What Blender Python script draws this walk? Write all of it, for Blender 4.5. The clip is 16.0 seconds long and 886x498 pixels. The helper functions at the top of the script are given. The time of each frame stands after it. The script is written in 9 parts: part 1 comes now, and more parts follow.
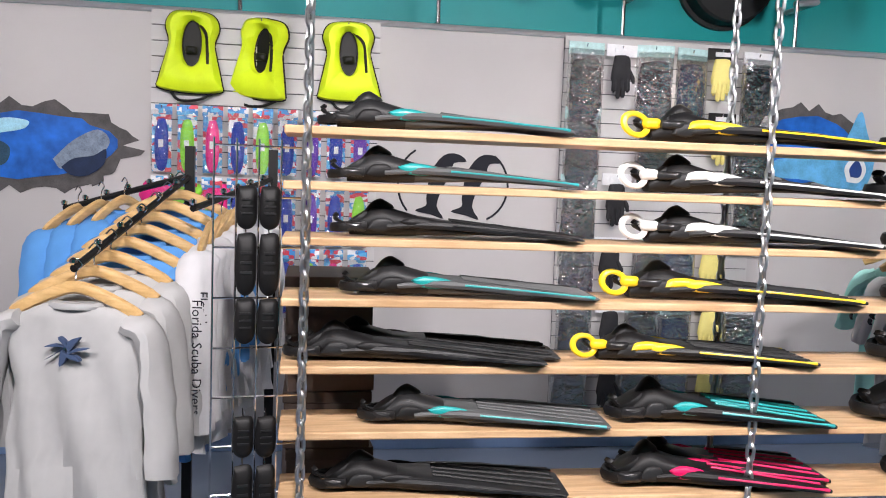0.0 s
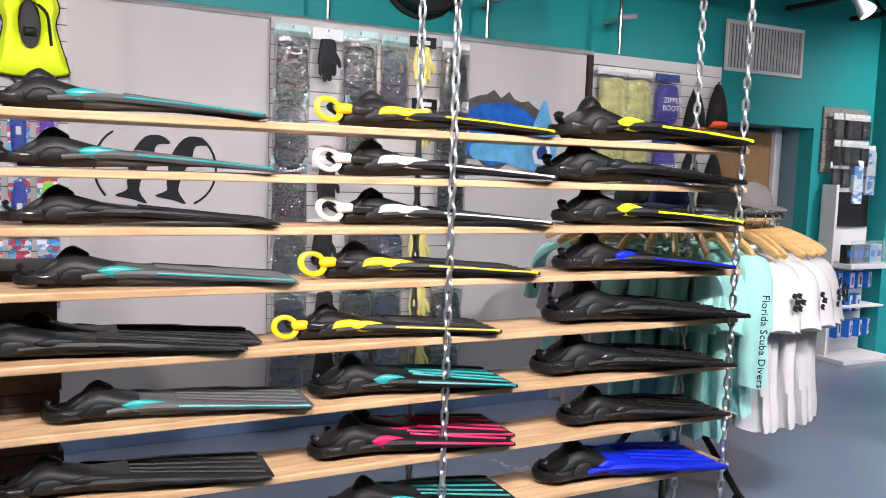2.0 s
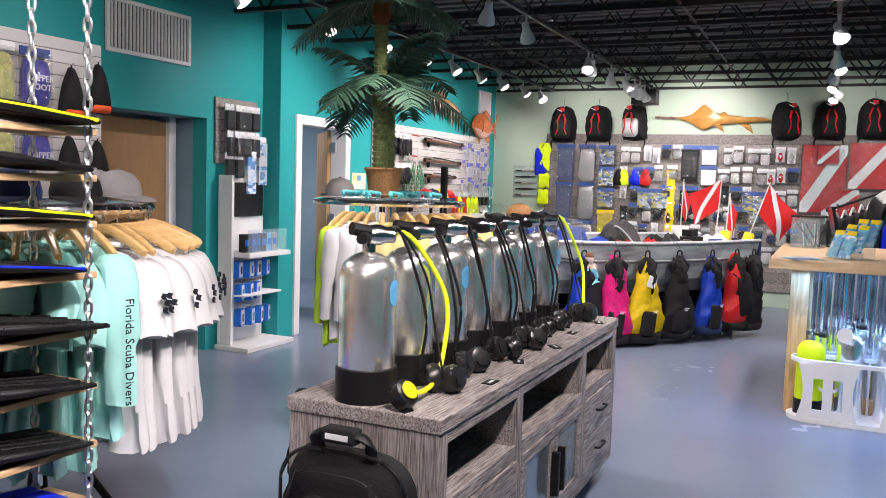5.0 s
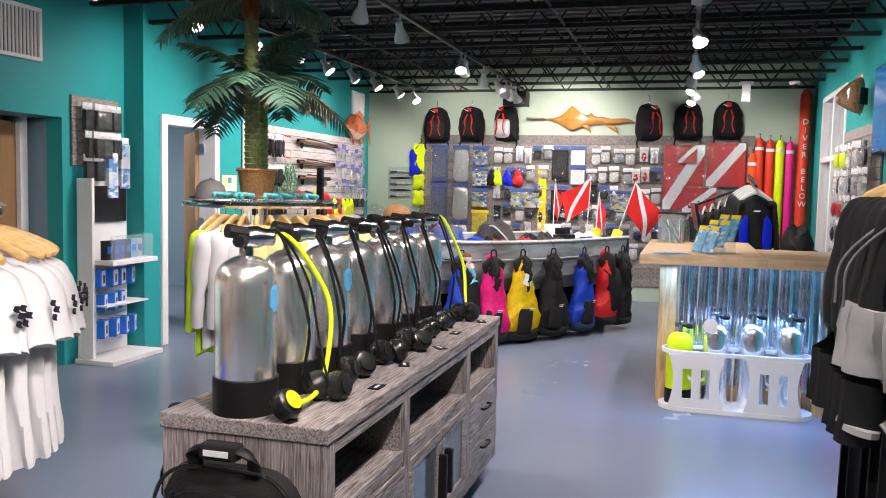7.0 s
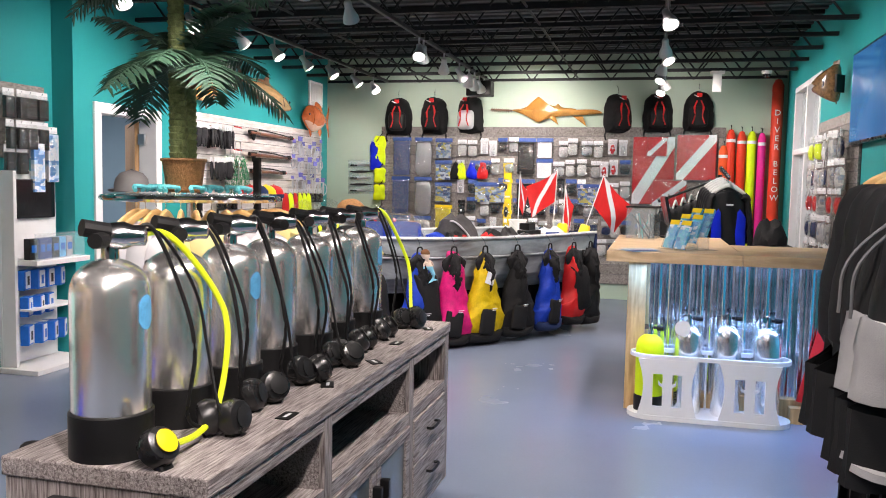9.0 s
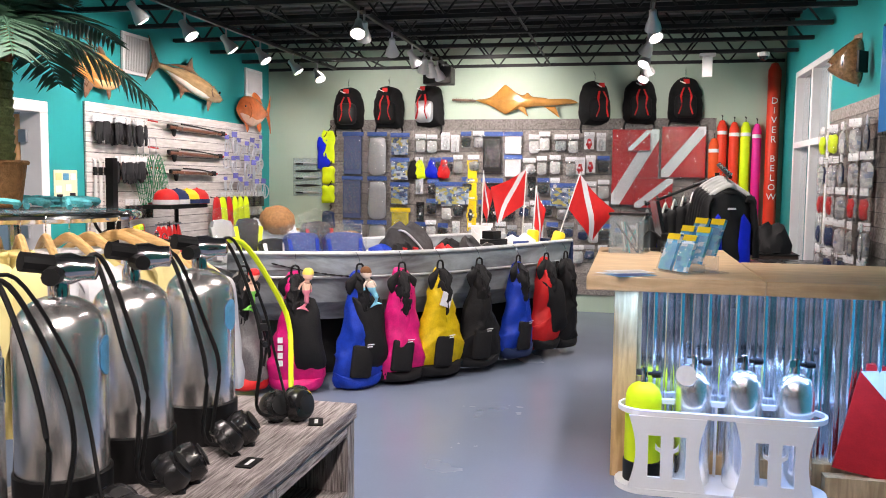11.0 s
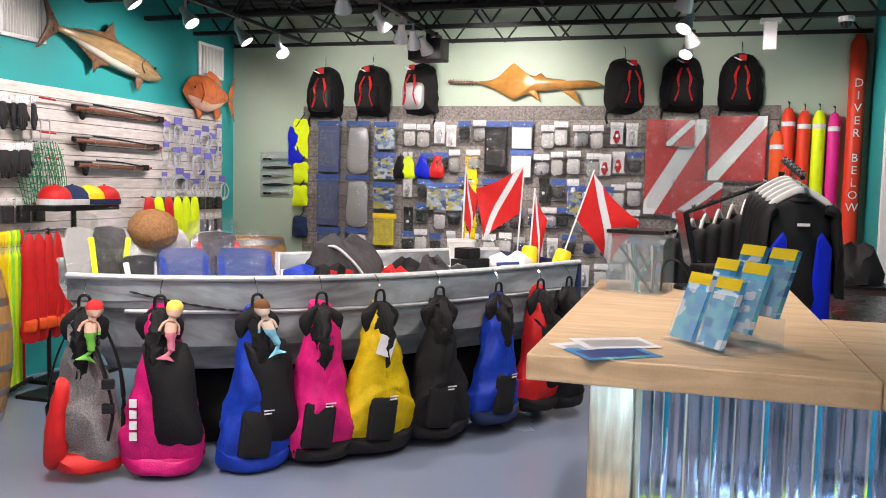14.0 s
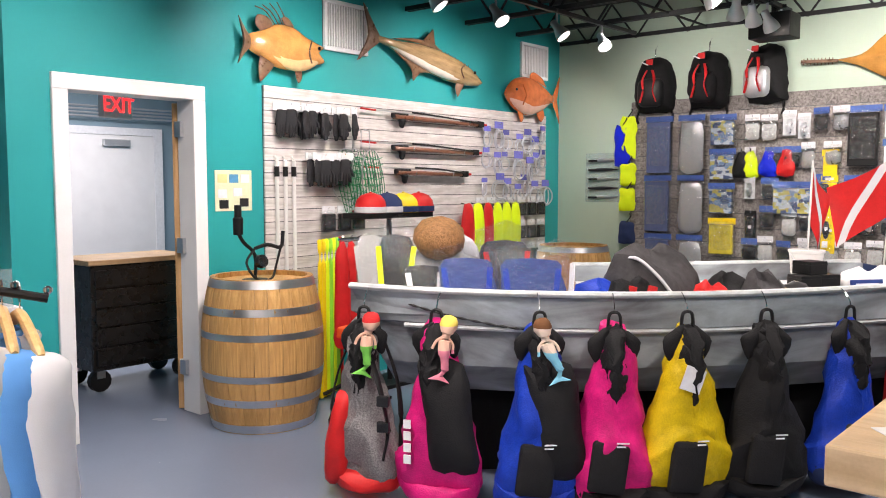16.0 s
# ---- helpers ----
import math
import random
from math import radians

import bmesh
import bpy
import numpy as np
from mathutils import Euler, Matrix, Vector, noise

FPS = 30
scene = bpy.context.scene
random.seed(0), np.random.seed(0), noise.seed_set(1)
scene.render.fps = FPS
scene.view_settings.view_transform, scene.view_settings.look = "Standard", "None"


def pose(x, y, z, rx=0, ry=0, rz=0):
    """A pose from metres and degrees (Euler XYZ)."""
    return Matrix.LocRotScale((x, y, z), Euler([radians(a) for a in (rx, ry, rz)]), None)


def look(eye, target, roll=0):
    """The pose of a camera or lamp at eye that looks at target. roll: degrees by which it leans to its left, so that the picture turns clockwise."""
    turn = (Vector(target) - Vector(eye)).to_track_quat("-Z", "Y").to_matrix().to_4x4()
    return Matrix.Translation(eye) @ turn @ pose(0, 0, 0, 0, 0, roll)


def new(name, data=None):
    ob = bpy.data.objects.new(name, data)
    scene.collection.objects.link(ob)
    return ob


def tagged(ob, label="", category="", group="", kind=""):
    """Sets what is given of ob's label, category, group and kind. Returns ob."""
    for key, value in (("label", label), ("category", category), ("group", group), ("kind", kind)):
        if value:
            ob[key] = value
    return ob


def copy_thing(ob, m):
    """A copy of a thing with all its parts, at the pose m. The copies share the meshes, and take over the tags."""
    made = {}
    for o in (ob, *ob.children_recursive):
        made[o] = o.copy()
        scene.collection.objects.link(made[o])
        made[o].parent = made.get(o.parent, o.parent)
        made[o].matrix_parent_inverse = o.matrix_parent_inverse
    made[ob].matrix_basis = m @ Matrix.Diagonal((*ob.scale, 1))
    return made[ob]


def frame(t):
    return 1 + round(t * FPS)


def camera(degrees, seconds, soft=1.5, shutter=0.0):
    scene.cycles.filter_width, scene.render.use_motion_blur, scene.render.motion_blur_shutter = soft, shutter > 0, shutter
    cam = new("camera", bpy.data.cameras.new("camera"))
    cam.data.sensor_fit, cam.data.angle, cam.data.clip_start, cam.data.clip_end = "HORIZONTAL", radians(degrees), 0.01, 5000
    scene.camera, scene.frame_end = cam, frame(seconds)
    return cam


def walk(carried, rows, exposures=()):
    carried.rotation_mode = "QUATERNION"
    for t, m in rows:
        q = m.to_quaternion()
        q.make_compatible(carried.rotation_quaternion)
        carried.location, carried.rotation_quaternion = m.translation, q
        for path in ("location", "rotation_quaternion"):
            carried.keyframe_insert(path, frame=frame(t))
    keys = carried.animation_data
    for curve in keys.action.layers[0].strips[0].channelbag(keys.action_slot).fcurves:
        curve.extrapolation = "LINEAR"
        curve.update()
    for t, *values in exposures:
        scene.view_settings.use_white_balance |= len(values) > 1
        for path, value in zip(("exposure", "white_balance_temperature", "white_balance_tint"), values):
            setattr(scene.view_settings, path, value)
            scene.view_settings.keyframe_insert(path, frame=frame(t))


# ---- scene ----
cam = camera(55.8, 16.0, 1.0)
PATH = [
    (0, (0.105, 0.001, 1.528), (0.413, 1.971, 1.362), 2.1),
    (0.5, (0.146, -0.001, 1.534), (0.617, 1.936, 1.365), 1.7),
    (1, (0.145, -0.015, 1.531), (0.723, 1.892, 1.352), 1.7),
    (1.5, (0.142, -0.031, 1.534), (0.821, 1.841, 1.347), 1.5),
    (2, (0.177, -0.054, 1.538), (1.094, 1.713, 1.35), 1.9),
    (2.5, (0.208, -0.068, 1.533), (1.315, 1.587, 1.35), 2.3),
    (3, (0.229, -0.064, 1.526), (1.437, 1.52, 1.346), 2.5),
    (3.5, (0.322, -0.041, 1.513), (1.688, 1.408, 1.335), 2.8),
    (4, (0.493, -0.009, 1.51), (2.036, 1.252, 1.34), 2.8),
    (4.5, (0.62, 0.021, 1.511), (2.308, 1.081, 1.35), 2.6),
    (5, (0.666, 0.091, 1.523), (2.476, 0.925, 1.363), 1.8),
    (5.2, (0.668, 0.107, 1.525), (2.506, 0.88, 1.367), 1.8),
    (7.3, (0.735, 0.15, 1.51), (2.651, 0.702, 1.363), 1.2),
    (7.5, (0.738, 0.154, 1.51), (2.655, 0.708, 1.364), 1.2),
    (8, (0.784, 0.17, 1.504), (2.703, 0.711, 1.355), 1.2),
    (8.5, (0.939, 0.163, 1.48), (2.865, 0.68, 1.327), 1.2),
    (8.7, (1.041, 0.144, 1.482), (2.971, 0.646, 1.328), 1.2),
    (10.8, (2.378, 0.26, 1.545), (4.319, 0.714, 1.383), 0.8),
    (11, (2.518, 0.246, 1.539), (4.464, 0.679, 1.375), 0.6),
    (11.5, (2.851, 0.171, 1.54), (4.801, 0.585, 1.381), 0.4),
    (12, (3.191, 0.163, 1.534), (5.147, 0.546, 1.375), 0.5),
    (12.5, (3.525, 0.103, 1.531), (5.49, 0.44, 1.373), 1.0),
    (13, (3.891, 0.085, 1.517), (5.853, 0.437, 1.358), 1.6),
    (13.5, (4.2, 0.109, 1.524), (6.157, 0.493, 1.368), 1.6),
    (14, (4.512, 0.064, 1.511), (6.427, 0.622, 1.355), 1.4),
    (14.5, (4.762, 0.1, 1.513), (6.625, 0.811, 1.359), 1.1),
    (15, (4.963, 0.095, 1.499), (6.729, 1.02, 1.341), 0.5),
    (15.5, (5.137, 0.038, 1.504), (6.78, 1.168, 1.354), 0.4),
    (16, (5.195, 0.054, 1.502), (6.71, 1.35, 1.346), -0.0),
]
walk(cam, [(t, look(*p)) for t, *p in PATH], [(0, 0.02, 6200, 18), (4, 0.0, 6400, 21), (8, 0.02, 6700, 20), (12, -0.08, 6720, 21), (16, -0.14, 6720, 20)])

# ---- world and light ----
world = bpy.data.worlds.new("world")
scene.world = world
world.use_nodes = True
sky = world.node_tree.nodes.new("ShaderNodeTexSky")
sky.sky_type = "NISHITA"
sky.sun_disc = False
sky.sun_elevation, sky.sun_rotation = radians(40), radians(150)
world.node_tree.links.new(sky.outputs[0], world.node_tree.nodes["Background"].inputs[0])
world.node_tree.nodes["Background"].inputs[1].default_value = 0.08
SPOT = 150.0


def spot(x, y, z, tx, ty, tz, watts=SPOT, cone=115, col=(1.0, 0.95, 0.88)):
    """A spot lamp hung near the tracks; several are added fill without a head."""
    d = bpy.data.lights.new("track_lamp", "SPOT")
    d.energy, d.color, d.spot_size, d.spot_blend, d.shadow_soft_size = watts, col, radians(cone), 0.9, 0.06
    o = new("track_lamp", d)
    o.matrix_world = look((x, y, z), (tx, ty, tz))
    return o


# ---- materials ----
def mat(name, col, rough=0.5, metal=0.0, var=0.12, scale=14.0, bump=0.08, fine=160.0, spread=0.0, alpha=1.0, trans=0.0, glow=0.0, stretch=(1, 1, 1), coat=0.0):
    """Principled material with broad and fine noise in colour, roughness and relief."""
    m = bpy.data.materials.new(name)
    m.use_nodes = True
    nt = m.node_tree
    n, l = nt.nodes, nt.links
    p = n["Principled BSDF"]
    p.inputs["Metallic"].default_value = metal
    p.inputs["Specular IOR Level"].default_value = 0.5 if rough < 0.4 or metal else 0.28
    p.inputs["Coat Weight"].default_value = coat
    p.inputs["Alpha"].default_value = alpha
    p.inputs["Transmission Weight"].default_value = trans
    tc = n.new("ShaderNodeTexCoord")
    mp = n.new("ShaderNodeMapping")
    mp.inputs["Scale"].default_value = stretch
    l.new(tc.outputs["Object"], mp.inputs[0])
    a = n.new("ShaderNodeTexNoise")
    a.inputs["Scale"].default_value, a.inputs["Detail"].default_value = scale, 5
    l.new(mp.outputs[0], a.inputs["Vector"])
    b = n.new("ShaderNodeTexNoise")
    b.inputs["Scale"].default_value, b.inputs["Detail"].default_value = fine, 3
    l.new(mp.outputs[0], b.inputs["Vector"])
    mix = n.new("ShaderNodeMath")
    mix.operation = "MULTIPLY_ADD"
    l.new(b.outputs[0], mix.inputs[0])
    mix.inputs[1].default_value = 0.45
    l.new(a.outputs[0], mix.inputs[2])
    rr = n.new("ShaderNodeMapRange")
    rr.inputs["From Min"].default_value, rr.inputs["From Max"].default_value = 0.4, 1.05
    rr.inputs["To Min"].default_value, rr.inputs["To Max"].default_value = 1 - var, 1 + var
    l.new(mix.outputs[0], rr.inputs[0])
    hsv = n.new("ShaderNodeHueSaturation")
    hsv.inputs["Color"].default_value = (*col, 1)
    l.new(rr.outputs[0], hsv.inputs["Value"])
    last = hsv
    if spread:
        oi = n.new("ShaderNodeObjectInfo")
        r2 = n.new("ShaderNodeMapRange")
        r2.inputs["To Min"].default_value, r2.inputs["To Max"].default_value = 1 - spread, 1 + spread
        l.new(oi.outputs["Random"], r2.inputs[0])
        h2 = n.new("ShaderNodeHueSaturation")
        l.new(hsv.outputs[0], h2.inputs["Color"])
        l.new(r2.outputs[0], h2.inputs["Value"])
        last = h2
    l.new(last.outputs[0], p.inputs["Base Color"])
    r3 = n.new("ShaderNodeMapRange")
    r3.inputs["To Min"].default_value, r3.inputs["To Max"].default_value = max(0.02, rough - 0.1), min(1, rough + 0.1)
    l.new(a.outputs[0], r3.inputs[0])
    l.new(r3.outputs[0], p.inputs["Roughness"])
    if bump:
        bp = n.new("ShaderNodeBump")
        bp.inputs["Strength"].default_value, bp.inputs["Distance"].default_value = bump, 0.01
        l.new(mix.outputs[0], bp.inputs["Height"])
        l.new(bp.outputs[0], p.inputs["Normal"])
    if glow:
        p.inputs["Emission Color"].default_value = (*col, 1)
        p.inputs["Emission Strength"].default_value = glow
    return m


def grain(name, dark, light, rough=0.5, stretch=(3, 30, 30), spread=0.12, bump=0.25, knots=6.0):
    """Wood: long streaks between two colours."""
    m = mat(name, light, rough, spread=spread)
    nt = m.node_tree
    n, l = nt.nodes, nt.links
    tc = n.new("ShaderNodeTexCoord")
    mp = n.new("ShaderNodeMapping")
    mp.inputs["Scale"].default_value = stretch
    l.new(tc.outputs["Object"], mp.inputs[0])
    a = n.new("ShaderNodeTexNoise")
    a.inputs["Scale"].default_value, a.inputs["Detail"].default_value, a.inputs["Distortion"].default_value = 1.6, 8, 0.8
    l.new(mp.outputs[0], a.inputs["Vector"])
    cr = n.new("ShaderNodeValToRGB")
    cr.color_ramp.elements[0].position, cr.color_ramp.elements[0].color = 0.3, (*dark, 1)
    cr.color_ramp.elements[1].position, cr.color_ramp.elements[1].color = 0.65, (*light, 1)
    l.new(a.outputs[0], cr.inputs[0])
    for node in n:
        if node.bl_idname == "ShaderNodeHueSaturation" and not node.inputs["Color"].is_linked:
            l.new(cr.outputs[0], node.inputs["Color"])
        if node.bl_idname == "ShaderNodeBump":
            node.inputs["Strength"].default_value = bump
            l.new(a.outputs[0], node.inputs["Height"])
    return m


M_TEAL = mat("teal_paint", (0.014, 0.33, 0.335), 0.45, var=0.06, scale=2.5, bump=0.05, fine=220)
M_SAGE = mat("sage_paint", (0.42, 0.53, 0.43), 0.5, var=0.05, scale=2, bump=0.05, fine=220)
M_GREY = mat("grey_wall_paint", (0.52, 0.50, 0.50), 0.55, var=0.05, scale=2, bump=0.06, fine=200)
M_BLUEGREY = mat("bluegrey_paint", (0.22, 0.32, 0.38), 0.5, var=0.06, scale=3)
M_FLOOR = mat("blue_epoxy", (0.180, 0.222, 0.305), 0.24, var=0.05, scale=1.3, bump=0.02, fine=60)
M_BASE = mat("blue_baseboard", (0.24, 0.36, 0.60), 0.45, var=0.05)
M_DECK = mat("dark_deck", (0.085, 0.085, 0.09), 0.7, var=0.2)
M_STEELBLACK = mat("black_joist", (0.018, 0.019, 0.021), 0.55, var=0.2)
M_WHITE = mat("white_paint", (0.78, 0.78, 0.78), 0.4, var=0.05, scale=6)
M_SLAT = mat("grey_slat", (0.55, 0.54, 0.54), 0.45, var=0.05, scale=5, spread=0.03)
M_SLATWOOD = grain("weathered_slat", (0.13, 0.115, 0.105), (0.37, 0.34, 0.32), 0.65, (30, 2.5, 30), 0.22)
M_SLATLIGHT = grain("whitewashed_slat", (0.48, 0.44, 0.42), (0.70, 0.67, 0.65), 0.6, (2.5, 30, 30), 0.08)
M_PINE = grain("shelf_pine", (0.46, 0.28, 0.14), (0.66, 0.45, 0.26), 0.45, (2, 24, 24), 0.08)
M_COUNTER = grain("counter_wood", (0.50, 0.34, 0.19), (0.68, 0.50, 0.31), 0.4, (14, 2, 14), 0.06)
M_POST = grain("post_wood", (0.42, 0.25, 0.11), (0.66, 0.44, 0.22), 0.5, (20, 20, 2.0), 0.06)
M_RUSTIC = grain("rustic_grey_wood", (0.07, 0.052, 0.050), (0.42, 0.38, 0.37), 0.62, (6.0, 105, 105), 0.06, 0.5)
M_RUSTICV = grain("rustic_grey_wood_upright", (0.07, 0.050, 0.048), (0.40, 0.36, 0.35), 0.62, (105, 105, 6.0), 0.06, 0.5)
M_OAK = grain("barrel_oak", (0.40, 0.20, 0.06), (0.62, 0.37, 0.14), 0.42, (26, 26, 1.6), 0.14)
M_DOORWOOD = grain("door_oak", (0.40, 0.22, 0.09), (0.58, 0.36, 0.17), 0.45, (20, 20, 1.5), 0.05)
M_HANGER = grain("hanger_wood", (0.55, 0.33, 0.12), (0.72, 0.48, 0.22), 0.35, (6, 30, 30), 0.06)
M_CHROME = mat("chrome", (0.80, 0.80, 0.82), 0.14, 1.0, var=0.05, bump=0.0)
M_ZINC = mat("zinc_chain", (0.62, 0.63, 0.65), 0.32, 1.0, var=0.1)
M_TANK = mat("brushed_steel", (0.95, 0.94, 0.92), 0.23, 0.92, var=0.05, scale=3, fine=20, stretch=(8, 8, 0.3), bump=0.0)
tg = M_TANK.node_tree.nodes.new("ShaderNodeTangent")
tg.direction_type, tg.axis = "RADIAL", "Z"
M_TANK.node_tree.links.new(tg.outputs[0], M_TANK.node_tree.nodes["Principled BSDF"].inputs["Tangent"])
M_TANK.node_tree.nodes["Principled BSDF"].inputs["Anisotropic"].default_value = 0.45
M_GALV = mat("galvanised_sheet", (0.86, 0.88, 0.90), 0.13, 1.0, var=0.12, scale=10, bump=0.03)
M_BLACK = mat("black_rubber", (0.007, 0.007, 0.0075), 0.5, var=0.25)
M_BLACKGLOSS = mat("black_plastic", (0.013, 0.013, 0.014), 0.28, var=0.2)
M_CLOTHBLACK = mat("black_cloth", (0.009, 0.009, 0.010), 0.75, var=0.4, scale=18, fine=140, bump=0.5)
for m in (M_BLACK, M_CLOTHBLACK):
    m.node_tree.nodes["Principled BSDF"].inputs["Specular IOR Level"].default_value = 0.28
M_CHAR = mat("charcoal_rubber", (0.016, 0.0165, 0.0175), 0.45, var=0.15)
M_GREYRUB = mat("grey_rubber", (0.085, 0.088, 0.090), 0.5, var=0.15)
M_AQUA = mat("aqua_rubber", (0.01, 0.30, 0.30), 0.35, var=0.1)
M_YEL = mat("yellow_rubber", (0.85, 0.62, 0.01), 0.35, var=0.08)
M_HIVIS = mat("hivis_yellow", (0.72, 0.92, 0.01), 0.55, var=0.08, fine=300, bump=0.15)
M_RED = mat("red_cloth", (0.58, 0.018, 0.018), 0.5, var=0.15, fine=120, bump=0.2)
M_ORANGE = mat("orange_cloth", (0.80, 0.10, 0.02), 0.55, var=0.1, fine=300)
M_PINK = mat("pink_mesh", (0.62, 0.012, 0.17), 0.5, var=0.3, scale=16, fine=130, bump=0.55)
M_BLUE = mat("blue_mesh", (0.006, 0.04, 0.38), 0.5, var=0.3, scale=16, fine=130, bump=0.55)
M_YMESH = mat("yellow_mesh", (0.60, 0.43, 0.005), 0.5, var=0.3, scale=16, fine=130, bump=0.55)
M_BLUERUB = mat("blue_rubber", (0.005, 0.02, 0.55), 0.4, var=0.12)
M_MAGENTA = mat("magenta_rubber", (0.60, 0.01, 0.10), 0.4, var=0.12)
M_WHITERUB = mat("white_rubber", (0.72, 0.72, 0.70), 0.4, var=0.05)
M_CLOTHGREY = mat("grey_knit", (0.44, 0.44, 0.44), 0.85, var=0.07, fine=500, bump=0.2)
M_CLOTHBLUE = mat("blue_knit", (0.10, 0.30, 0.66), 0.85, var=0.08, fine=500, bump=0.2)
M_CLOTHMINT = mat("mint_knit", (0.33, 0.66, 0.62), 0.85, var=0.07, fine=500, bump=0.2)
M_CLOTHWHITE = mat("white_knit", (0.62, 0.62, 0.64), 0.85, var=0.05, fine=500, bump=0.2)
M_CLOTHYEL = mat("pale_yellow_knit", (0.76, 0.66, 0.30), 0.85, var=0.07, fine=500, bump=0.2)
M_CLOTHNAVY = mat("navy_cloth", (0.02, 0.035, 0.10), 0.85, var=0.2, fine=400)
M_INK = mat("black_ink", (0.012, 0.013, 0.02), 0.7, var=0.1)
M_HULL = grain("weathered_hull", (0.14, 0.14, 0.15), (0.50, 0.57, 0.60), 0.42, (1.2, 3.0, 3.5), 0.0, 0.15)
M_WICKER = mat("wicker", (0.30, 0.15, 0.06), 0.6, var=0.4, scale=60, bump=0.6)
M_FROND = mat("palm_leaf", (0.045, 0.105, 0.065), 0.45, var=0.35, scale=9, spread=0.2)
M_TRUNK = mat("palm_trunk", (0.16, 0.20, 0.08), 0.8, var=0.45, scale=40, bump=0.8)
M_TRUNKTOP = mat("palm_fibre", (0.22, 0.08, 0.03), 0.85, var=0.4, scale=50, bump=0.8)
M_CARD = mat("printed_card", (0.10, 0.38, 0.66), 0.35, var=0.3, scale=30, spread=0.3)
M_CARDWHITE = mat("white_card", (0.75, 0.76, 0.78), 0.4, var=0.08, scale=30)
M_SCREEN = mat("dark_screen", (0.010, 0.011, 0.013), 0.12, var=0.1, bump=0)
M_BULB = mat("lamp_face", (1.0, 0.94, 0.84), 0.4, glow=14.0, var=0.0, bump=0)
M_LAMPCASE = mat("lamp_housing", (0.55, 0.56, 0.58), 0.35, 0.6, var=0.05)


def glassy(name, col, rough, mixin):
    """Clear film: mostly see-through, with a gloss on top."""
    m = bpy.data.materials.new(name)
    m.use_nodes = True
    nt = m.node_tree
    n, l = nt.nodes, nt.links
    p = n["Principled BSDF"]
    p.inputs["Base Color"].default_value = (*col, 1)
    p.inputs["Roughness"].default_value = rough
    t = n.new("ShaderNodeBsdfTransparent")
    ms = n.new("ShaderNodeMixShader")
    ms.inputs[0].default_value = mixin
    nz = n.new("ShaderNodeTexNoise")
    nz.inputs["Scale"].default_value, nz.inputs["Detail"].default_value = 34, 4
    tc = n.new("ShaderNodeTexCoord")
    l.new(tc.outputs["Object"], nz.inputs["Vector"])
    b = n.new("ShaderNodeBump")
    b.inputs["Strength"].default_value, b.inputs["Distance"].default_value = 0.08, 0.01
    l.new(nz.outputs[0], b.inputs["Height"])
    l.new(b.outputs[0], p.inputs["Normal"])
    l.new(t.outputs[0], ms.inputs[1])
    l.new(p.outputs[0], ms.inputs[2])
    l.new(ms.outputs[0], n["Material Output"].inputs["Surface"])
    return m


def film(name, rough, mixin):
    """Crinkled clear wrap: see-through with sharp glints."""
    m = bpy.data.materials.new(name)
    m.use_nodes = True
    n, l = m.node_tree.nodes, m.node_tree.links
    g = n.new("ShaderNodeBsdfGlossy")
    g.inputs["Roughness"].default_value = rough
    t = n.new("ShaderNodeBsdfTransparent")
    ms = n.new("ShaderNodeMixShader")
    ms.inputs[0].default_value = mixin
    tc = n.new("ShaderNodeTexCoord")
    nz = n.new("ShaderNodeTexNoise")
    nz.inputs["Scale"].default_value, nz.inputs["Detail"].default_value = 26, 3
    l.new(tc.outputs["Object"], nz.inputs["Vector"])
    b = n.new("ShaderNodeBump")
    b.inputs["Strength"].default_value, b.inputs["Distance"].default_value = 1.0, 0.03
    l.new(nz.outputs[0], b.inputs["Height"])
    l.new(b.outputs[0], g.inputs["Normal"])
    l.new(t.outputs[0], ms.inputs[1])
    l.new(g.outputs[0], ms.inputs[2])
    l.new(ms.outputs[0], n["Material Output"].inputs["Surface"])
    return m


def printed(name, cols, scale=26.0, spread=0.2):
    """Printed card: small blocks of a few colours."""
    m = mat(name, cols[0], 0.35, spread=spread, bump=0.02)
    n, l = m.node_tree.nodes, m.node_tree.links
    tc = n.new("ShaderNodeTexCoord")
    mp = n.new("ShaderNodeMapping")
    mp.inputs["Scale"].default_value = (1.0, 0.15, 1.6)
    oi = n.new("ShaderNodeObjectInfo")
    l.new(oi.outputs["Random"], mp.inputs["Location"])
    l.new(tc.outputs["Object"], mp.inputs[0])
    v = n.new("ShaderNodeTexVoronoi")
    v.distance = "CHEBYCHEV"
    v.inputs["Scale"].default_value = scale
    l.new(mp.outputs[0], v.inputs["Vector"])
    cr = n.new("ShaderNodeValToRGB")
    cr.color_ramp.interpolation = "CONSTANT"
    e = cr.color_ramp.elements
    while len(e) < len(cols):
        e.new(0.5)
    for i, c in enumerate(cols):
        e[i].position, e[i].color = i / len(cols), (*c, 1)
    l.new(v.outputs["Color"], cr.inputs[0])
    for node in n:
        if node.bl_idname == "ShaderNodeHueSaturation" and not node.inputs["Color"].is_linked:
            l.new(cr.outputs[0], node.inputs["Color"])
    return m


M_FILM = film("clear_bag", 0.10, 0.20)
M_FOIL = film("glossy_clear_bag", 0.08, 0.46)
M_WRAP = film("thin_clear_wrap", 0.05, 0.13)
M_GLASS = glassy("window_glass", (0.6, 0.7, 0.72), 0.03, 0.18)
M_ACRYL = glassy("clear_acrylic", (0.55, 0.68, 0.75), 0.05, 0.16)


